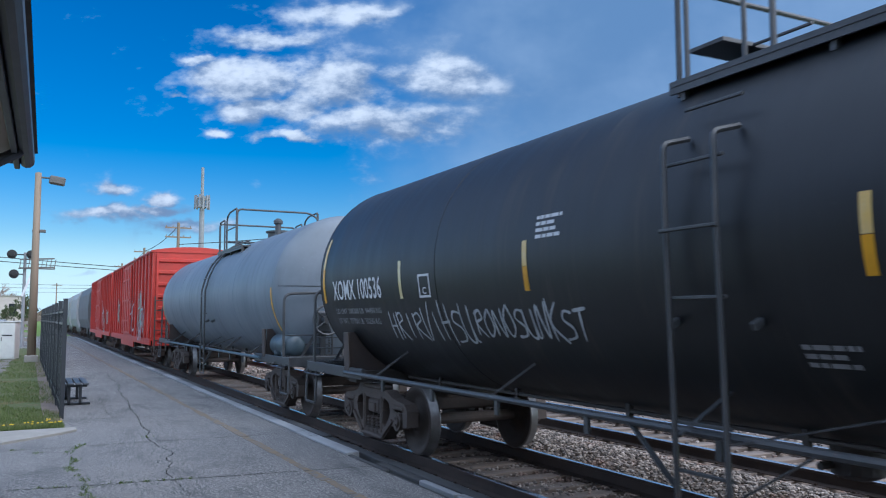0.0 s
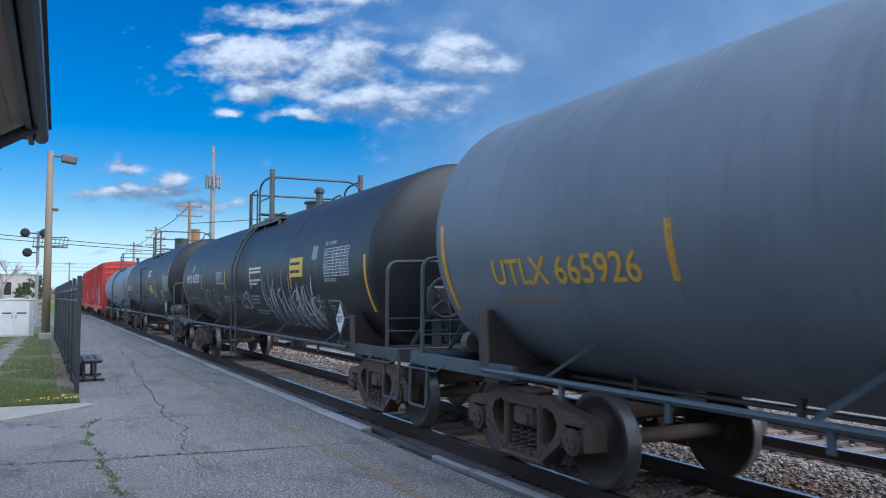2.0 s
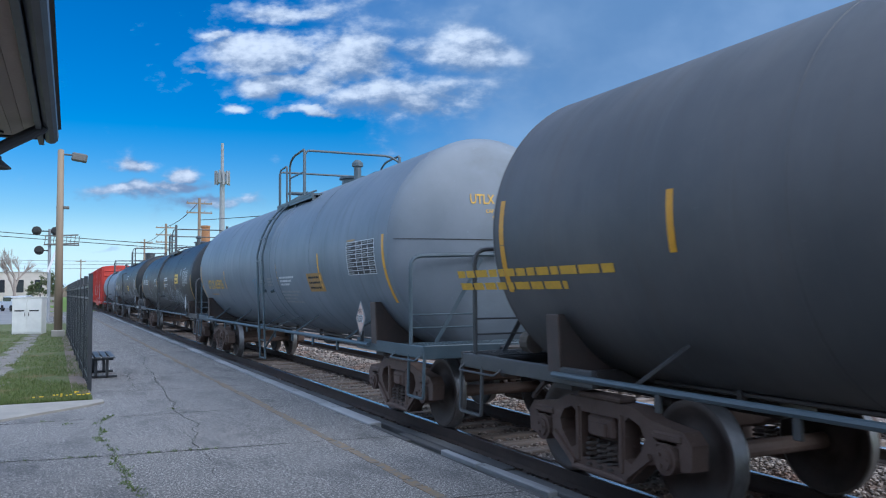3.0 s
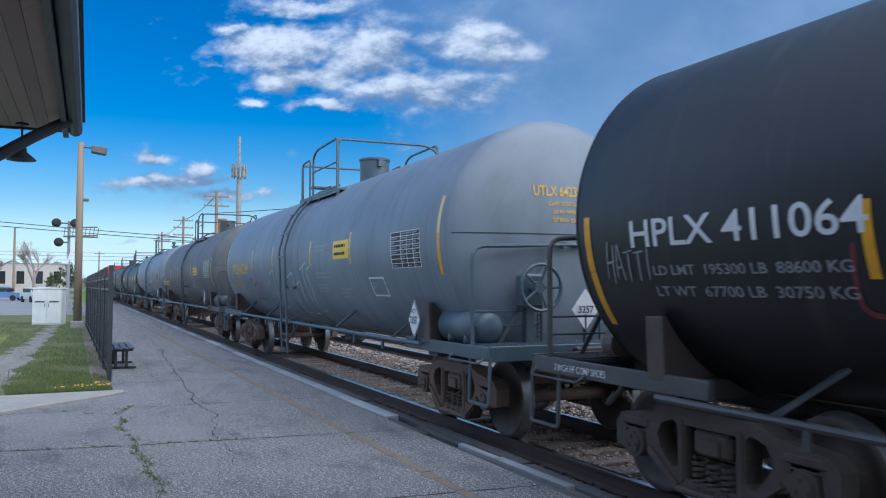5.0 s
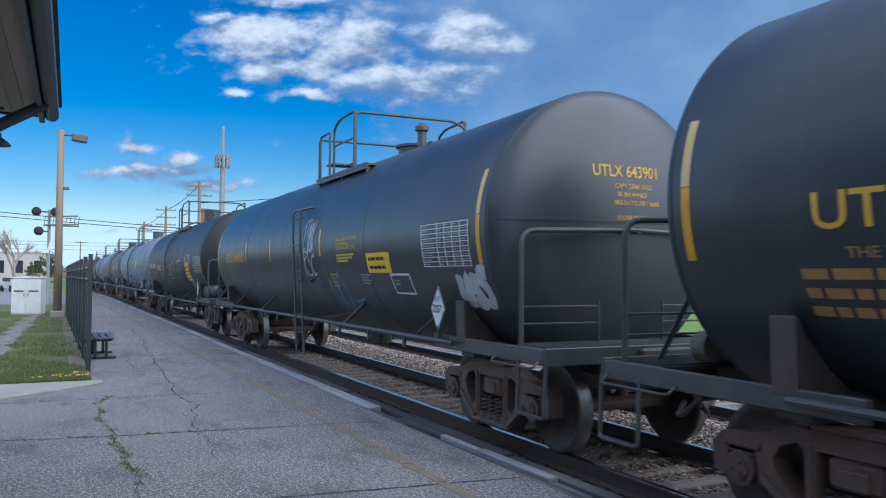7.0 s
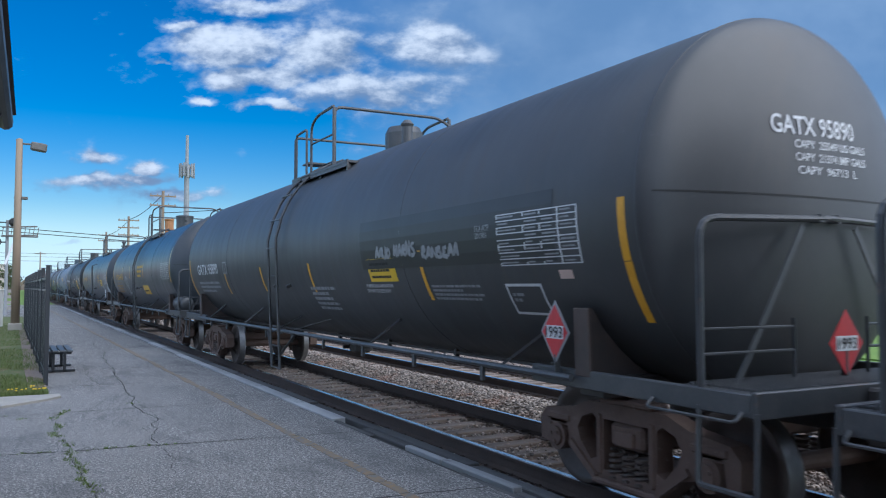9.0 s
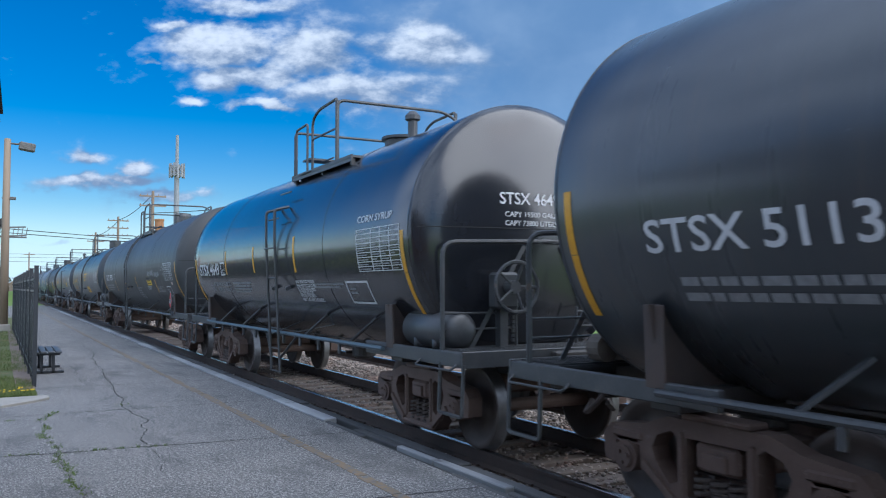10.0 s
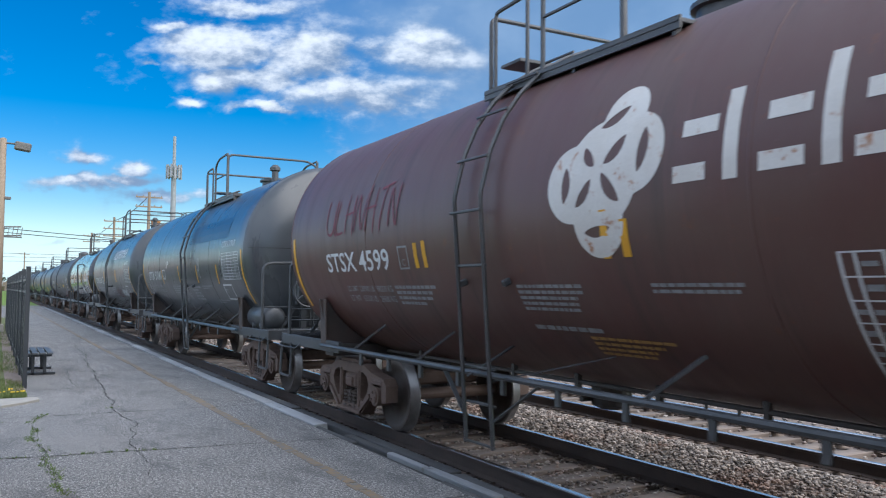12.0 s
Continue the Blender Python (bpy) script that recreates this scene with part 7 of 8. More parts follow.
table_on(car_g, 9,5, -110.851, -0.425, 1.234, 0.504, WHITE_PAINT)
tag_on(car_g, 812, -111.645, -0.865, 0.702, 0.351, 0.160, GRAFFITI_WHITE)
text_on(car_h, "UTLX 645452", -116.406, -0.285, 2.14, 0.225, STENCIL_YELLOW)
text_on(car_h, "THE TANK CAR PEOPLE", -116.593, -0.455, 1.25, 0.068, STENCIL_ORANGE)
bars_on(car_h, 3, -116.259, -0.858, 1.929, 0.370, STENCIL_ORANGE)
tag_on(car_h, 840, -119.366, -0.893, 0.848, 0.630, 0.096, GRAFFITI_WHITE)
panel_on(car_h, 1, -123.840, -0.870, 1.321, 0.333, STENCIL_YELLOW)
table_on(car_h, 8,4, -128.241, -0.346, 1.396, 0.478, WHITE_PAINT)
bars_on(car_h, 3, -123.046, -0.261, 1.315, 0.460, STENCIL_YELLOW)
text_on(car_i, "GATX 95890", -133.879, -0.358, 2.112, 0.239, WHITE_PAINT)
outline_on(car_i, -136.476, -0.362, 0.340, 0.254, DIM_WHITE)
text_on(car_i, "C", -136.594, -0.324, 0.109, 0.076, DIM_WHITE)
bars_on(car_i, 3, -133.782, -0.803, 2.071, 0.300, DIM_WHITE)
panel_on(car_i, 3, -144.408, -0.583, 0.820, 0.290, PANEL_YELLOW)
text_on(car_i, "IF FIBERGLASS INSULATION", -144.206, -0.660, 0.814, 0.046, WHITE_PAINT)
text_on(car_i, "DO NOT EXCEED 450°F", -144.177, -0.731, 0.713, 0.047, WHITE_PAINT)
bars_on(car_i, 5, -141.916, -1.070, 1.074, 0.438, DIM_WHITE)
bars_on(car_i, 4, -146.035, -0.817, 1.062, 0.198, DIM_WHITE)
text_on(car_i, "FRA ATP", -147.186, -0.109, 0.261, 0.061, DIM_WHITE)
text_on(car_i, "201901", -147.179, -0.173, 0.215, 0.054, DIM_WHITE)
tag_on(car_i, 938, -144.734, -0.282, 0.444, 0.114, 0.048, DIM_WHITE)
tag_on(car_i, 945, -145.274, -0.278, 0.583, 0.131, 0.048, DIM_WHITE)
tag_on(car_i, 952, -145.997, -0.321, 0.849, 0.116, 0.048, DIM_WHITE)
table_on(car_i, 8,4, -147.577, -0.449, 1.213, 0.474, WHITE_PAINT)
outline_on(car_i, -147.535, -0.944, 0.585, 0.324, WHITE_PAINT)
bars_on(car_i, 2, -147.607, -0.815, 0.176, 0.113, DIM_WHITE)
panel_on(car_i, 0, -148.435, -0.579, 0.184, 0.078, PLACARD_PINK)
text_on(car_j, "STSX 4649", -152.462, -0.366, 1.764, 0.259, WHITE_PAINT)
outline_on(car_j, -154.381, -0.373, 0.315, 0.266, WHITE_PAINT)
text_on(car_j, "C", -154.490, -0.333, 0.101, 0.080, WHITE_PAINT)
text_on(car_j, "LD LMT  221100 LB  100300 KG", -153.221, -0.594, 1.683, 0.089, DIM_WHITE)
text_on(car_j, "LT WT   64900 LB   29400 KG", -153.208, -0.719, 1.700, 0.093, DIM_WHITE)
bars_on(car_j, 4, -155.136, -0.738, 1.242, 0.227, DIM_WHITE)
text_on(car_j, "MAX OPERATING PRESSURE", -158.966, -0.563, 0.835, 0.052, WHITE_PAINT)
text_on(car_j, "FOR HEATER COILS 25 PSI", -158.967, -0.624, 0.808, 0.053, WHITE_PAINT)
text_on(car_j, "EXTERIOR HEATER PIPES", -158.964, -0.686, 0.752, 0.055, WHITE_PAINT)
text_on(car_j, "NO INLET OR OUTLET", -158.963, -0.744, 0.631, 0.056, WHITE_PAINT)
text_on(car_j, "PIPE CAPS REQUIRED", -158.969, -0.802, 0.639, 0.058, WHITE_PAINT)
text_on(car_j, "VENT TANK WHEN UNLOADING", -158.965, -0.865, 0.929, 0.060, WHITE_PAINT)
table_on(car_j, 9,4, -161.577, -0.422, 1.259, 0.526, WHITE_PAINT)
text_on(car_j, "CORN SYRUP", -161.597, 0.184, 1.017, 0.089, WHITE_PAINT)
outline_on(car_j, -160.982, -0.865, 0.743, 0.327, WHITE_PAINT)
bars_on(car_j, 2, -161.073, -0.734, 0.223, 0.114, DIM_WHITE)
bars_on(car_j, 2, -159.721, -0.648, 1.203, 0.093, DIM_WHITE)
text_on(car_k, "STSX 51139", -166.764, -0.492, 1.928, 0.237, WHITE_PAINT)
outline_on(car_k, -168.952, -0.513, 0.299, 0.272, WHITE_PAINT)
text_on(car_k, "C", -169.054, -0.472, 0.096, 0.082, WHITE_PAINT)
bars_on(car_k, 2, -166.996, -0.866, 1.844, 0.228, DIM_WHITE)
bars_on(car_k, 4, -169.133, -0.984, 1.120, 0.261, DIM_WHITE)
bars_on(car_k, 5, -171.380, -1.021, 1.112, 0.373, DIM_WHITE)
bars_on(car_k, 2, -173.139, -0.745, 0.819, 0.109, DIM_WHITE)
bars_on(car_k, 2, -174.350, -0.696, 0.456, 0.071, DIM_WHITE)
bars_on(car_k, 4, -171.304, -1.366, 1.776, 0.274, DIM_WHITE)
tag_on(car_k, 1141, -172.367, -1.069, 1.417, 0.323, 0.030, GRAFFITI_RED)
tag_on(car_k, 1148, -174.010, -0.979, 1.110, 0.185, 0.096, GRAFFITI_WHITE)
text_on(car_k, "CORN SYRUP", -175.589, 0.106, 1.006, 0.116, WHITE_PAINT)
table_on(car_k, 9,5, -175.569, -0.515, 1.212, 0.460, WHITE_PAINT)
outline_on(car_k, -175.229, -0.951, 0.623, 0.330, WHITE_PAINT)
bars_on(car_k, 2, -175.305, -0.819, 0.187, 0.115, DIM_WHITE)
strip_on(car_k, -173.110, -0.476, -0.023, YELLOW)
strip_on(car_k, -173.329, -0.467, -0.026, YELLOW)
strip_on(car_k, -169.593, -0.488, -0.027, YELLOW)
strip_on(car_k, -169.812, -0.485, -0.040, YELLOW)
text_on(car_l, "STSX 51041", -180.797, -0.459, 1.890, 0.242, WHITE_PAINT)
outline_on(car_l, -182.918, -0.450, 0.365, 0.254, WHITE_PAINT)
text_on(car_l, "C", -183.041, -0.412, 0.117, 0.076, WHITE_PAINT)
text_on(car_l, "LD LMT  222300 LB  100800 KG", -180.923, -0.677, 1.718, 0.086, DIM_WHITE)
text_on(car_l, "LT WT   63700 LB   28900 KG", -180.904, -0.804, 1.753, 0.090, DIM_WHITE)
panel_on(car_l, 0, -183.502, -0.169, 0.092, 0.175, WHITE_PAINT)
panel_on(car_l, 0, -183.738, -0.085, 0.074, 0.098, WHITE_PAINT)
bars_on(car_l, 4, -183.918, -0.842, 1.332, 0.232, DIM_WHITE)
strip_on(car_l, -182.832, -0.568, -0.194, YELLOW)
strip_on(car_l, -185.036, -0.548, -0.146, YELLOW)
strip_on(car_l, -187.019, -0.562, -0.173, YELLOW)
strip_on(car_l, -188.875, -0.590, -0.199, YELLOW)
text_on(car_l, "CORN SYRUP", -189.393, 0.114, 0.988, 0.119, WHITE_PAINT)
table_on(car_l, 9,4, -189.366, -0.510, 1.231, 0.518, WHITE_PAINT)
outline_on(car_l, -189.115, -0.938, 0.657, 0.333, WHITE_PAINT)
bars_on(car_l, 2, -189.194, -0.805, 0.197, 0.117, DIM_WHITE)
bars_on(car_l, 5, -186.160, -0.999, 0.845, 0.375, DIM_WHITE)
bars_on(car_l, 2, -187.263, -0.712, 0.876, 0.096, DIM_WHITE)
bars_on(car_l, 2, -188.130, -1.046, 0.881, 0.105, DIM_WHITE)
tag_on(car_l, 1323, -187.134, -0.440, 0.341, 0.401, 0.036, GRAFFITI_WHITE)
text_on(car_m, "STSX 4599", -195.046, -0.481, 1.920, 0.249, WHITE_PAINT)
outline_on(car_m, -197.214, -0.479, 0.233, 0.258, DIM_WHITE)
text_on(car_m, "C", -197.292, -0.440, 0.074, 0.077, DIM_WHITE)
strip_on(car_m, -197.633, -0.472, -0.203, YELLOW)
strip_on(car_m, -197.825, -0.470, -0.189, YELLOW)
strip_on(car_m, -200.644, -0.465, -0.108, YELLOW)
strip_on(car_m, -200.855, -0.460, -0.188, YELLOW)
text_on(car_m, "LD LMT  220900 LB  100200 KG", -195.512, -0.743, 1.325, 0.080, DIM_WHITE)
text_on(car_m, "LT WT   63100 LB   28600 KG", -195.490, -0.880, 1.329, 0.085, DIM_WHITE)
bars_on(car_m, 4, -196.917, -0.914, 0.981, 0.264, DIM_WHITE)
bars_on(car_m, 5, -199.360, -0.916, 0.907, 0.268, DIM_WHITE)
bars_on(car_m, 2, -201.006, -0.738, 0.793, 0.095, DIM_WHITE)
bars_on(car_m, 1, -199.357, -1.125, 0.884, 0.082, DIM_WHITE)
bars_on(car_m, 4, -200.041, -1.371, 0.944, 0.234, STENCIL_ORANGE)
tag_on(car_m, 1421, -195.077, 0.002, 2.222, 0.478, 0.030, GRAFFITI_RED)
table_on(car_m, 7,2, -202.449, -1.452, 0.268, 0.970, WHITE_PAINT)
panel_on(car_e, 2, -72.275, -0.135, 0.844, 0.305, PANEL_YELLOW)
bars_on(car_e, 2, -71.070, 0.016, 0.858, 0.147, DIM_WHITE)
bars_on(car_e, 2, -71.017, -0.473, 1.139, 0.146, DIM_WHITE)
bars_on(car_e, 3, -70.986, -0.739, 0.781, 0.191, DIM_WHITE)
bars_on(car_e, 3, -72.264, -0.843, 0.657, 0.219, DIM_WHITE)


# ---- lawn, gravel, houses, trees and wires ----
def washed(y):
    """Left and right edge of the gravel washed over the lawn."""
    ys, a, b = (15.5, 18, 20, 23.5, 26.5, 33, 41), (-2.8, -2.8, -2.35, -1.85, -1.40, -1.20, -0.95), (-1.0, -1.15, -1.05, -0.98, -0.90, -0.72, -0.60)
    k = max(i for i in range(6) if ys[i] <= max(y, 15.5))
    f = min(1.0, (y - ys[k]) / (ys[k + 1] - ys[k]))
    return a[k] + (a[k + 1] - a[k]) * f, b[k] + (b[k + 1] - b[k]) * f


def lawn_cover():
    rnd = random.Random(31)
    verts, faces = [], []
    for _ in range(30000):
        y = 14.9 + 30 * rnd.random() ** 1.8
        x = 0.54 - rnd.random() * (1.6 + (y - 15) * 0.11)
        n = noise.noise((x * 0.9, y * 0.5, 3))
        lo, hi = washed(y)
        path = 16.4 < y < 41 and lo - 0.1 < x < hi + 0.25 * noise.noise((x * 3, y * 1.2, 7)) and rnd.random() < 0.90
        if n < -0.22 or path:
            continue
        h, a = rnd.uniform(0.03, 0.085), rnd.uniform(0, 6.28)
        w = rnd.uniform(0.004, 0.009)
        dx, dy = math.cos(a) * w, math.sin(a) * w
        lx, ly = rnd.uniform(-0.04, 0.04), rnd.uniform(-0.04, 0.04)
        o = len(verts)
        verts += [(x - dx, y - dy, 0.004), (x + dx, y + dy, 0.004), (x + lx, y + ly, h)]
        faces.append((o, o + 1, o + 2))
    me = bpy.data.meshes.new("grass")
    me.from_pydata(verts, [], faces)
    me.materials.append(GRASS_BLADES)
    tagged(new("grass", me), "short green grass blades beside the fence", "grass", kind="stuff")
    bm = nb()
    for x, y in ((0.35, 15.1), (0.15, 15.2), (0.42, 15.3), (0.0, 15.4), (0.28, 15.6), (-0.3, 15.2)):
        for k in range(3):
            lathe(bm, [(0.07, 0.0), (0.075, 0.02), (0.088, 0.016), (0.09, 0.0)], "Z", 7, (x + rnd.uniform(-0.1, 0.1), y + rnd.uniform(-0.1, 0.1), 0))
    tagged(part("dandelions", bm, DANDELION), "yellow dandelion heads in the grass", "flowers", kind="stuff")
    bm = nb()
    ring = []
    for i in range(120):
        y = 16.4 + i * 0.2
        lo, hi = washed(y)
        lo, hi = lo + 0.5 * noise.noise((y * 0.9, 0, 0)) + 0.2 * noise.noise((y * 3.1, 4, 0)), hi + 0.35 * noise.noise((y * 0.8, 9, 0)) + 0.2 * noise.noise((y * 2.9, 2, 0))
        ring.append((bm.verts.new((lo, y, 0.014)), bm.verts.new((hi, y, 0.014))))
    for a, b in zip(ring, ring[1:]):
        bm.faces.new((a[0], a[1], b[1], b[0]))
    tagged(part("gravel_strip", bm, GRAVEL), "strip of pale gravel washed over the grass", "gravel", kind="structure")
    bm = nb()
    ring = []
    for i in range(15):
        y = 15.8 + i * 1.7
        w = 0.16 + 0.05 * noise.noise((y * 0.8, 5, 0))
        ring.append((bm.verts.new((0.42 - w, y, 0.015)), bm.verts.new((0.565, y, 0.015))))
    for a, b in zip(ring, ring[1:]):
        bm.faces.new((a[0], a[1], b[1], b[0]))
    tagged(part("gravel_border", bm, BALLAST_BED), "dark gravel border under the fence", "gravel", kind="structure")
    slab("lawn_dry_patch", -7.5, -2.1, 23.5, 33.0, 0.0, 0.012, YELLOW_GRASS, "yellowed patch of dry grass", "lawn")


lawn_cover()


def house(name, x, y, turn, w, d, h, wall, roof, label, storeys=2, cols=3, pitch=0.55):
    """A gabled house with its front at local -y."""
    e = empty(name, pose(x, y, -0.1, 0, 0, turn), label, "house")
    bm = nb()
    box(bm, (0, 0, h / 2), (w, d, h))
    plate(bm, [[(-w / 2, h), (0, h + w / 2 * pitch), (w / 2, h)]], "XZ", -d / 2, d)
    part("wall", bm, wall, e)
    for s in (-1, 1):
        bm = nb()
        beam(bm, (s * (w / 2 + 0.35), 0, h - 0.35 * pitch + 0.12), (0, 0, h + w / 2 * pitch + 0.14), d + 0.7, 0.12, (0, 0, 1))
        part("roof", bm, roof, e)
    for r in range(storeys):
        z = h / storeys * (r + 0.55)
        for c in range(cols):
            cx = -w / 2 + w * (c + 0.5) / cols
            bm = nb()
            box(bm, (cx, -d / 2 - 0.02, z), (0.95, 0.10, 1.35))
            wn = part("window", bm, WHITE_WALL, e)
            bm = nb()
            box(bm, (cx, -d / 2 - 0.06, z), (0.78, 0.05, 1.16))
            part("pane", bm, DARK_GLASS, wn)
    bm = nb()
    box(bm, (w * 0.22, -d / 2 - 0.04, 1.02), (0.95, 0.10, 2.04))
    part("door", bm, TRIM_DARK, e)
    return e


def brick_block(name, x, y, w, d, h, wall, label, cols, rows):
    e = empty(name, pose(x, y, -0.1), label, "building")
    bm = nb()
    box(bm, (0, 0, h / 2), (w, d, h))
    part("wall", bm, wall, e)
    bm = nb()
    box(bm, (0, 0, h + 0.1), (w + 0.3, d + 0.3, 0.2))
    part("parapet", bm, CONCRETE, e)
    for r in range(rows):
        for c in range(cols):
            bm = nb()
            cx, z = -w / 2 + w * (c + 0.5) / cols, h * (r + 0.55) / rows
            box(bm, (cx, -d / 2 - 0.02, z), (w / cols * 0.5, 0.10, h / rows * 0.5))
            wn = part("window", bm, PALE_WALL, e)
            bm = nb()
            box(bm, (cx, -d / 2 - 0.06, z), (w / cols * 0.42, 0.05, h / rows * 0.42))
            part("pane", bm, DARK_GLASS, wn)


def parked_car(x, y, turn, paint, label, pickup=False):
    e = empty("parked_car", pose(x, y, 0.02, 0, 0, turn), label, "car")
    bm = nb()
    plate(bm, [[(-2.2, 0.35), (-2.25, 0.75), (-2.1, 0.92), (2.1, 0.95), (2.25, 0.7), (2.2, 0.35)]], "YZ", -0.88, 1.76)
    if pickup:
        plate(bm, [[(-0.6, 0.9), (-0.3, 1.62), (0.7, 1.65), (1.0, 0.9)]], "YZ", -0.78, 1.56)
    else:
        plate(bm, [[(-1.3, 0.9), (-0.7, 1.50), (1.4, 1.55), (1.95, 0.9)]], "YZ", -0.78, 1.56)
    part("body", bm, paint, e)
    bm = nb()
    y0, y1 = (-0.45, 0.75) if pickup else (-0.9, 1.5)
    box(bm, (0, (y0 + y1) / 2, 1.24), (1.60, y1 - y0, 0.40))
    box(bm, (0, (y0 + y1) / 2, 1.24), (1.36, y1 - y0 + 0.55, 0.34))
    part("glass", bm, DARK_GLASS, e)
    for sx in (-0.86, 0.86):
        for sy in (-1.35, 1.35):
            bm = nb()
            lathe(bm, [(-0.11, 0.0), (-0.11, 0.33), (0.11, 0.33), (0.11, 0.0)], "X", 18, (sx, sy, 0.33))
            part("wheel", bm, TYRE, e)


def bare_tree(x, y, h, seed, label, bark=None, spread=0.55):
    """A leafless tree: a tapered trunk, forking limbs and a haze of fine twigs."""
    rnd = random.Random(seed)
    bark = bark or BARK_PALE
    e = empty("bare_tree", pose(x, y, -0.1), label, "tree")
    trunk, limbs, twigs = nb(), nb(), nb()

    def stick(bm, a, b, r0, r1, seg):
        rod(bm, a, b, r0, seg, r1)

    def grow(p, d, n, r, depth):
        q = p + d * n
        stick(trunk if depth == 0 else limbs if depth < 4 else twigs, p, q, r, r * 0.72, 7 if depth < 2 else 5 if depth < 4 else 3)
        if depth >= 6:
            return
        for k in range(3 if depth < 5 else 2):
            t = (d + Vector((rnd.uniform(-1, 1), rnd.uniform(-1, 1), rnd.uniform(-0.25, 0.6))) * spread * (1.0 if depth else 0.8)).normalized()
            grow(p + d * n * (rnd.uniform(0.6, 1.0) if k else 1.0), t, n * rnd.uniform(0.62, 0.84), r * 0.62, depth + 1)
    grow(Vector((0, 0, 0)), Vector((0, 0, 1)), h * 0.27, h * 0.028, 0)
    part("trunk", trunk, bark, e)
    part("limb", limbs, bark, e)
    tagged(part("twig", twigs, bark, e), kind="stuff")


def leafy_tree(x, y, h, seed, leaf, label):
    rnd = random.Random(seed)
    e = empty("tree", pose(x, y, -0.1), label, "tree")
    bm = nb()
    rod(bm, (0, 0, 0), (0, 0, h * 0.5), h * 0.03, 7, h * 0.018)
    for k in range(5):
        a = k * 1.3
        rod(bm, (0, 0, h * (0.3 + 0.04 * k)), (math.cos(a) * h * 0.22, math.sin(a) * h * 0.22, h * (0.55 + 0.05 * k)), h * 0.014, 5, h * 0.006)
    part("trunk", bm, BUSH_BROWN, e)
    verts, faces = [], []
    clumps = [(Vector((rnd.gauss(0, 0.16), rnd.gauss(0, 0.16), rnd.uniform(0.35, 0.95))) * h, rnd.uniform(0.07, 0.14) * h) for _ in range(26)]
    for c, r in clumps:
        for _ in range(70):
            p = c + Vector((rnd.gauss(0, 1), rnd.gauss(0, 1), rnd.gauss(0, 0.8))).normalized() * r * rnd.uniform(0.3, 1.1)
            a, b = (Vector((rnd.uniform(-1, 1), rnd.uniform(-1, 1), rnd.uniform(-1, 1))).normalized() * h * 0.022 for _ in range(2))
            o = len(verts)
            verts += [p + a, p + b, p - a, p - b]
            faces.append((o, o + 1, o + 2, o + 3))
    me = bpy.data.meshes.new("crown")
    me.from_pydata(verts, [], faces)
    me.materials.append(leaf)
    tagged(part("crown", me, parent=e), kind="stuff")


YELLOW_LEAF = surface("leaf_yellow_green", (0.26, 0.28, 0.07), (0.20, 0.22, 0.06), 0.9, 2, 20)
brick_block("brick_building", -16.3, 150.0, 8.0, 9.0, 10.0, BRICK, "red brick corner building with pale window frames", 3, 3)
brick_block("low_store", -12.5, 205.0, 22.0, 10.0, 6.6, PALE_WALL, "low pale building behind the street", 6, 1)
house("white_house", -15.0, 240.0, 10, 10, 9, 5.5, WHITE_WALL, ROOF_GREY, "white gabled house behind bare trees")
bare_tree(-6.0, 150.0, 11.3, 12, "pale leafless tree beside the street")
bare_tree(-10.9, 125.0, 7.5, 15, "slim leafless tree in front of the brick building", BUSH_BROWN)
bare_tree(-0.4, 210.0, 8.0, 18, "leafless brown tree by the crossing", BUSH_BROWN)
bare_tree(-4.7, 260.0, 11.0, 25, "tall leafless tree far down the street", BUSH_BROWN)
leafy_tree(-0.9, 175.0, 6.2, 5, LEAF_FAR, "dark green tree by the crossing")
leafy_tree(-4.2, 190.0, 4.6, 9, LEAF_FAR, "small dark green tree behind the cars")
parked_car(-7.4, 108.0, 68, CAR_BLUE, "blue pickup truck parked beyond the street", True)
parked_car(-3.8, 132.0, 12, CAR_WHITE, "white car waiting on the road", False)
parked_car(-3.7, 96.0, 20, CAR_WHITE, "silver car standing near the crossing", False)


def low_fence():
    e = empty("wooden_fence", pose(-12.6, 92.0, 0), "low red-brown wooden fence across the street", "fence")
    for i in range(24):
        bm = nb()
        box(bm, (-3.6 + i * 0.30, 0, 0.85), (0.27, 0.05, 1.7))
        part("plank", bm, BRICK, e)


low_fence()


def guard_rail(x0, y0):
    """Stacked pale barrier boards beside the crossing."""
    e = empty("barrier_rack", pose(x0, y0, 0), "grey barrier boards stacked by the crossing", "barrier")
    for i in range(4):
        bm = nb()
        box(bm, (0, 0, 0.35 + i * 0.38), (1.0, 0.10, 0.22))
        part("board", bm, CONCRETE, e)
    for k in (-0.45, 0.45):
        bm = nb()
        box(bm, (k, 0.10, 0.9), (0.10, 0.08, 1.8))
        part("post", bm, LAMP_GREY, e)


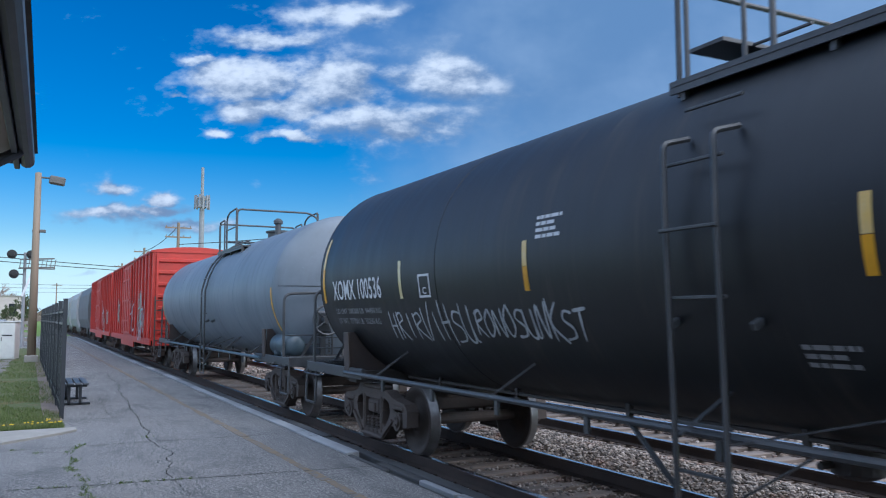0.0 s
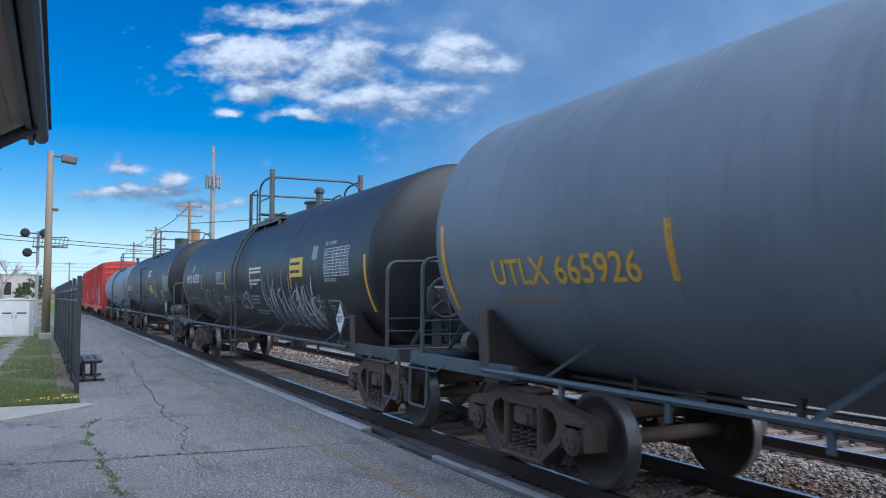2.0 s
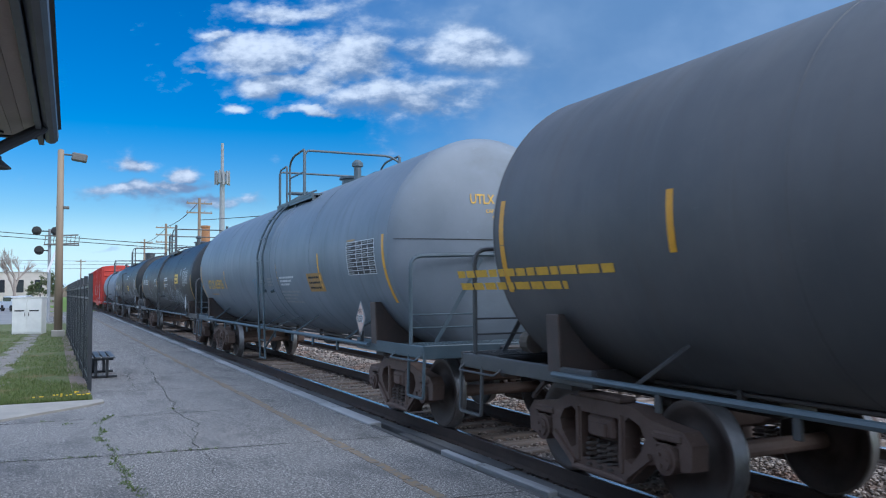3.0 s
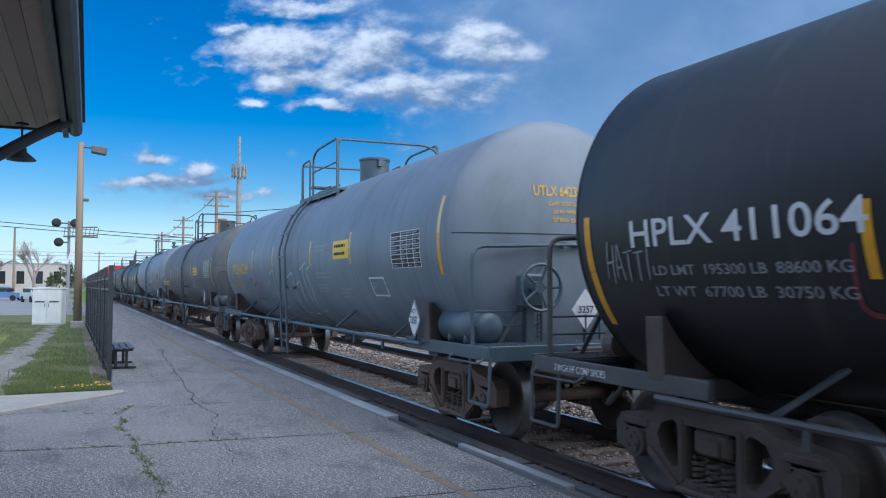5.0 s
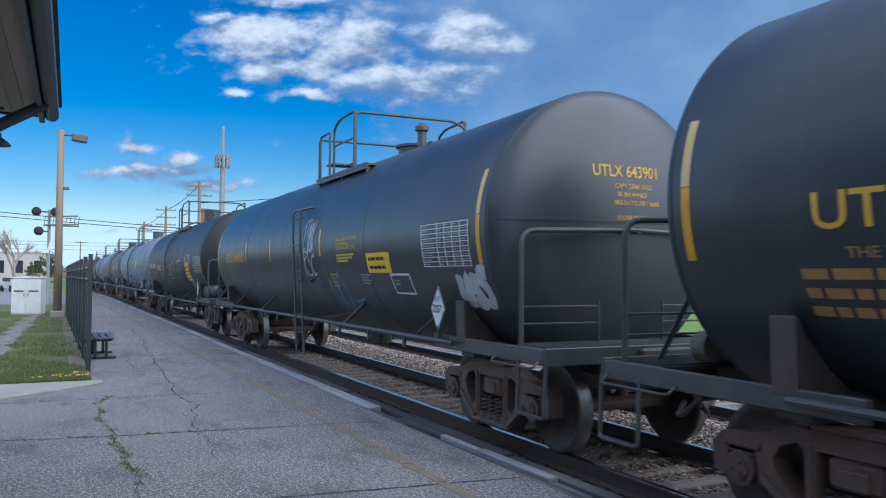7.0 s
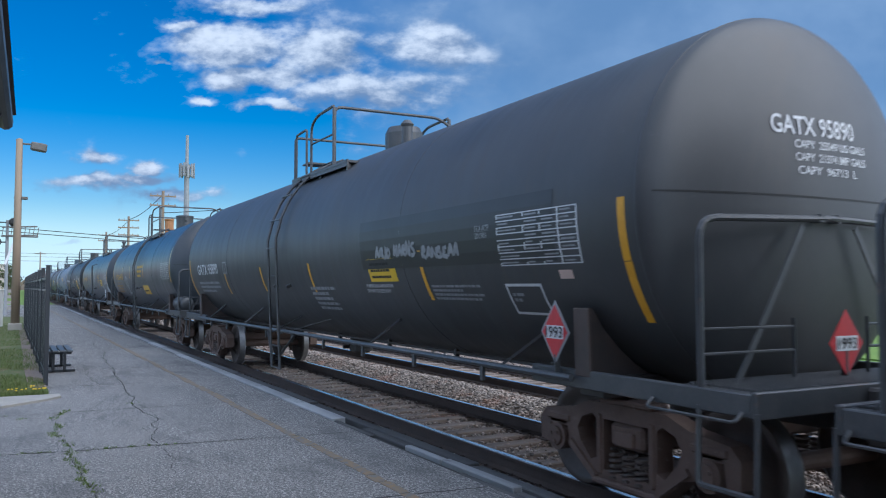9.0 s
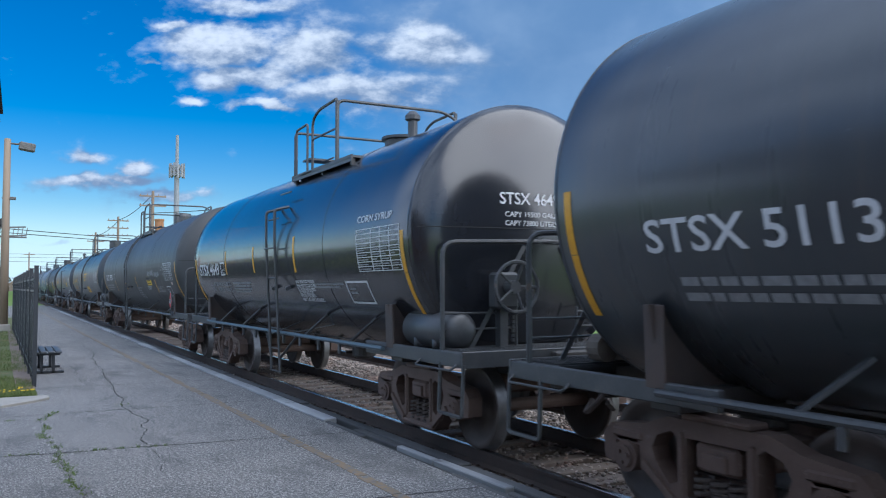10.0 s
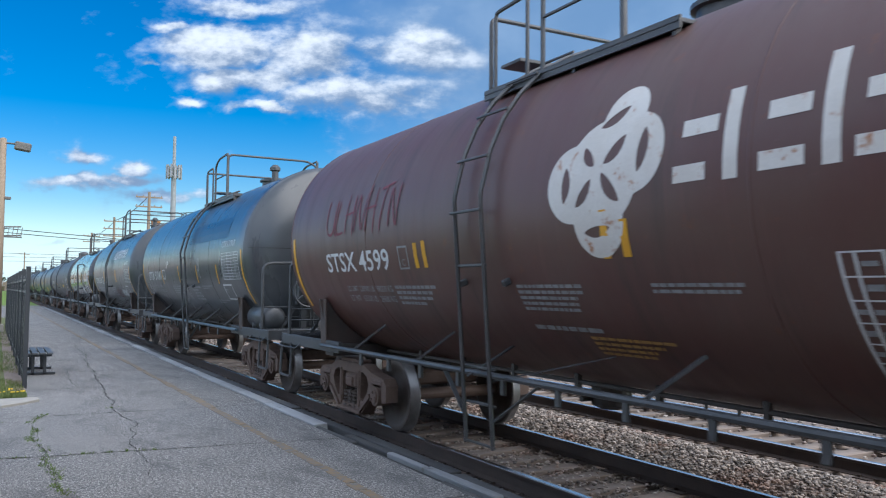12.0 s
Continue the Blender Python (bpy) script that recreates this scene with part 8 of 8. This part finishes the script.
guard_rail(-0.5, 62.0)
for x_, y_, h_, n_ in ((12.4, 80.0, 11.0, 2), (12.3, 105.0, 10.5, 3), (12.6, 135.0, 10.4, 2), (5.7, 220.0, 10.4, 1), (-7.5, 125.0, 9.8, 0), (-19.0, 88.0, 10.0, 1)):
    utility_pole(x_, y_, h_, n_)
for a_, b_, s_ in (((-60, 66, 11.3), (12.4, 80, 6.2), 0.5), ((-60, 66, 11.1), (12.4, 80, 5.9), 0.6), ((-70, 200, 10.0), (60, 200, 9.4), 0.5), ((-70, 202, 9.2), (60, 202, 8.8), 0.5), ((-70, 204, 8.2), (60, 204, 8.0), 0.5),
                   ((12.4, 80, 10.6), (12.3, 105, 10.0), 0.4), ((12.3, 105, 9.9), (12.6, 135, 9.8), 0.4), ((12.4, 80, 8.8), (30, 60, 10.0), 0.3)):
    wire_span(a_, b_, s_)


def chimney():
    e = empty("brick_stack", pose(24.4, 150.0, -0.1), "orange-brown brick chimney stack", "chimney")
    bm = nb()
    lathe(bm, [(0, 1.0), (13.6, 0.75), (13.7, 0.85), (14.0, 0.85)], "Z", 16)
    part("stack", bm, surface("stack_orange", (0.42, 0.20, 0.09), (0.36, 0.17, 0.08), 0.85, 2, 30), e)


chimney()
# beyond the tracks
house("white_house", 76.0, 58.0, 52, 11, 9, 5.2, WHITE_WALL, ROOF_GREY, "white two-storey house beyond the tracks")
house("red_roofed_house", 84.0, 50.0, 52, 9, 10, 4.4, PALE_WALL, ROOF_RED, "grey house with a red metal roof", 1)
house("white_house", 62.0, 83.0, 40, 10, 9, 5.6, WHITE_WALL, ROOF_GREY, "white clapboard house with dark windows")
house("pale_house", 70.0, 24.0, 70, 10, 9, 4.8, PALE_WALL, ROOF_GREY, "pale house beyond the far street", 1)
parked_car(60.0, 44.0, 40, CAR_RED, "red pickup truck parked across the tracks", True)
parked_car(56.0, 66.0, 30, CAR_WHITE, "white car parked on the far street", False)
for x_, y_, h_, k_ in ((95.0, 76.0, 9.0, 41), (70.0, 100.0, 10.0, 43), (98.0, 52.0, 8.0, 44)):
    leafy_tree(x_, y_, h_, k_, YELLOW_LEAF if k_ != 43 else LEAF_FAR, "young spring tree behind the houses")
utility_pole(92.0, 70.0, 13.0, 2)


def far_woods():
    """A low hazy line of trees along the horizon."""
    rnd = random.Random(77)
    verts, faces = [], []
    for i in range(9000):
        a = rnd.uniform(-1.2, 2.2)
        d = rnd.uniform(420, 520)
        h = 5 + 5 * noise.noise((a * 14, 1, 0)) + 3 * noise.noise((a * 50, 2, 0))
        p = Vector((math.sin(a) * d, math.cos(a) * d, rnd.uniform(-0.2, max(1.5, h))))
        u, v = (Vector((rnd.uniform(-1, 1), rnd.uniform(-1, 1), rnd.uniform(-1, 1))).normalized() * 1.6 for _ in range(2))
        o = len(verts)
        verts += [p + u, p + v, p - u, p - v]
        faces.append((o, o + 1, o + 2, o + 3))
    me = bpy.data.meshes.new("far_woods")
    me.from_pydata(verts, [], faces)
    me.materials.append(BUSH_BROWN)
    tagged(new("far_woods", me), "low brown line of distant bare woods", "woods", kind="stuff")


far_woods()


def motions():
    times = [i * 0.5 for i in range(25)]
    for e, y0 in CARS:
        walk(e, [(t, pose(TRACK_X, y0 + train_way(t), 0)) for t in times])
    # the wheels roll: one row for each thirtieth of a second, under 80 degrees a row
    for ws, y in WHEELSETS:
        walk(ws, [(i / 30, pose(0, y, WHEEL_R) @ Matrix.Rotation(-train_way(i / 30) / WHEEL_R, 4, "X")) for i in range(361)])


motions()
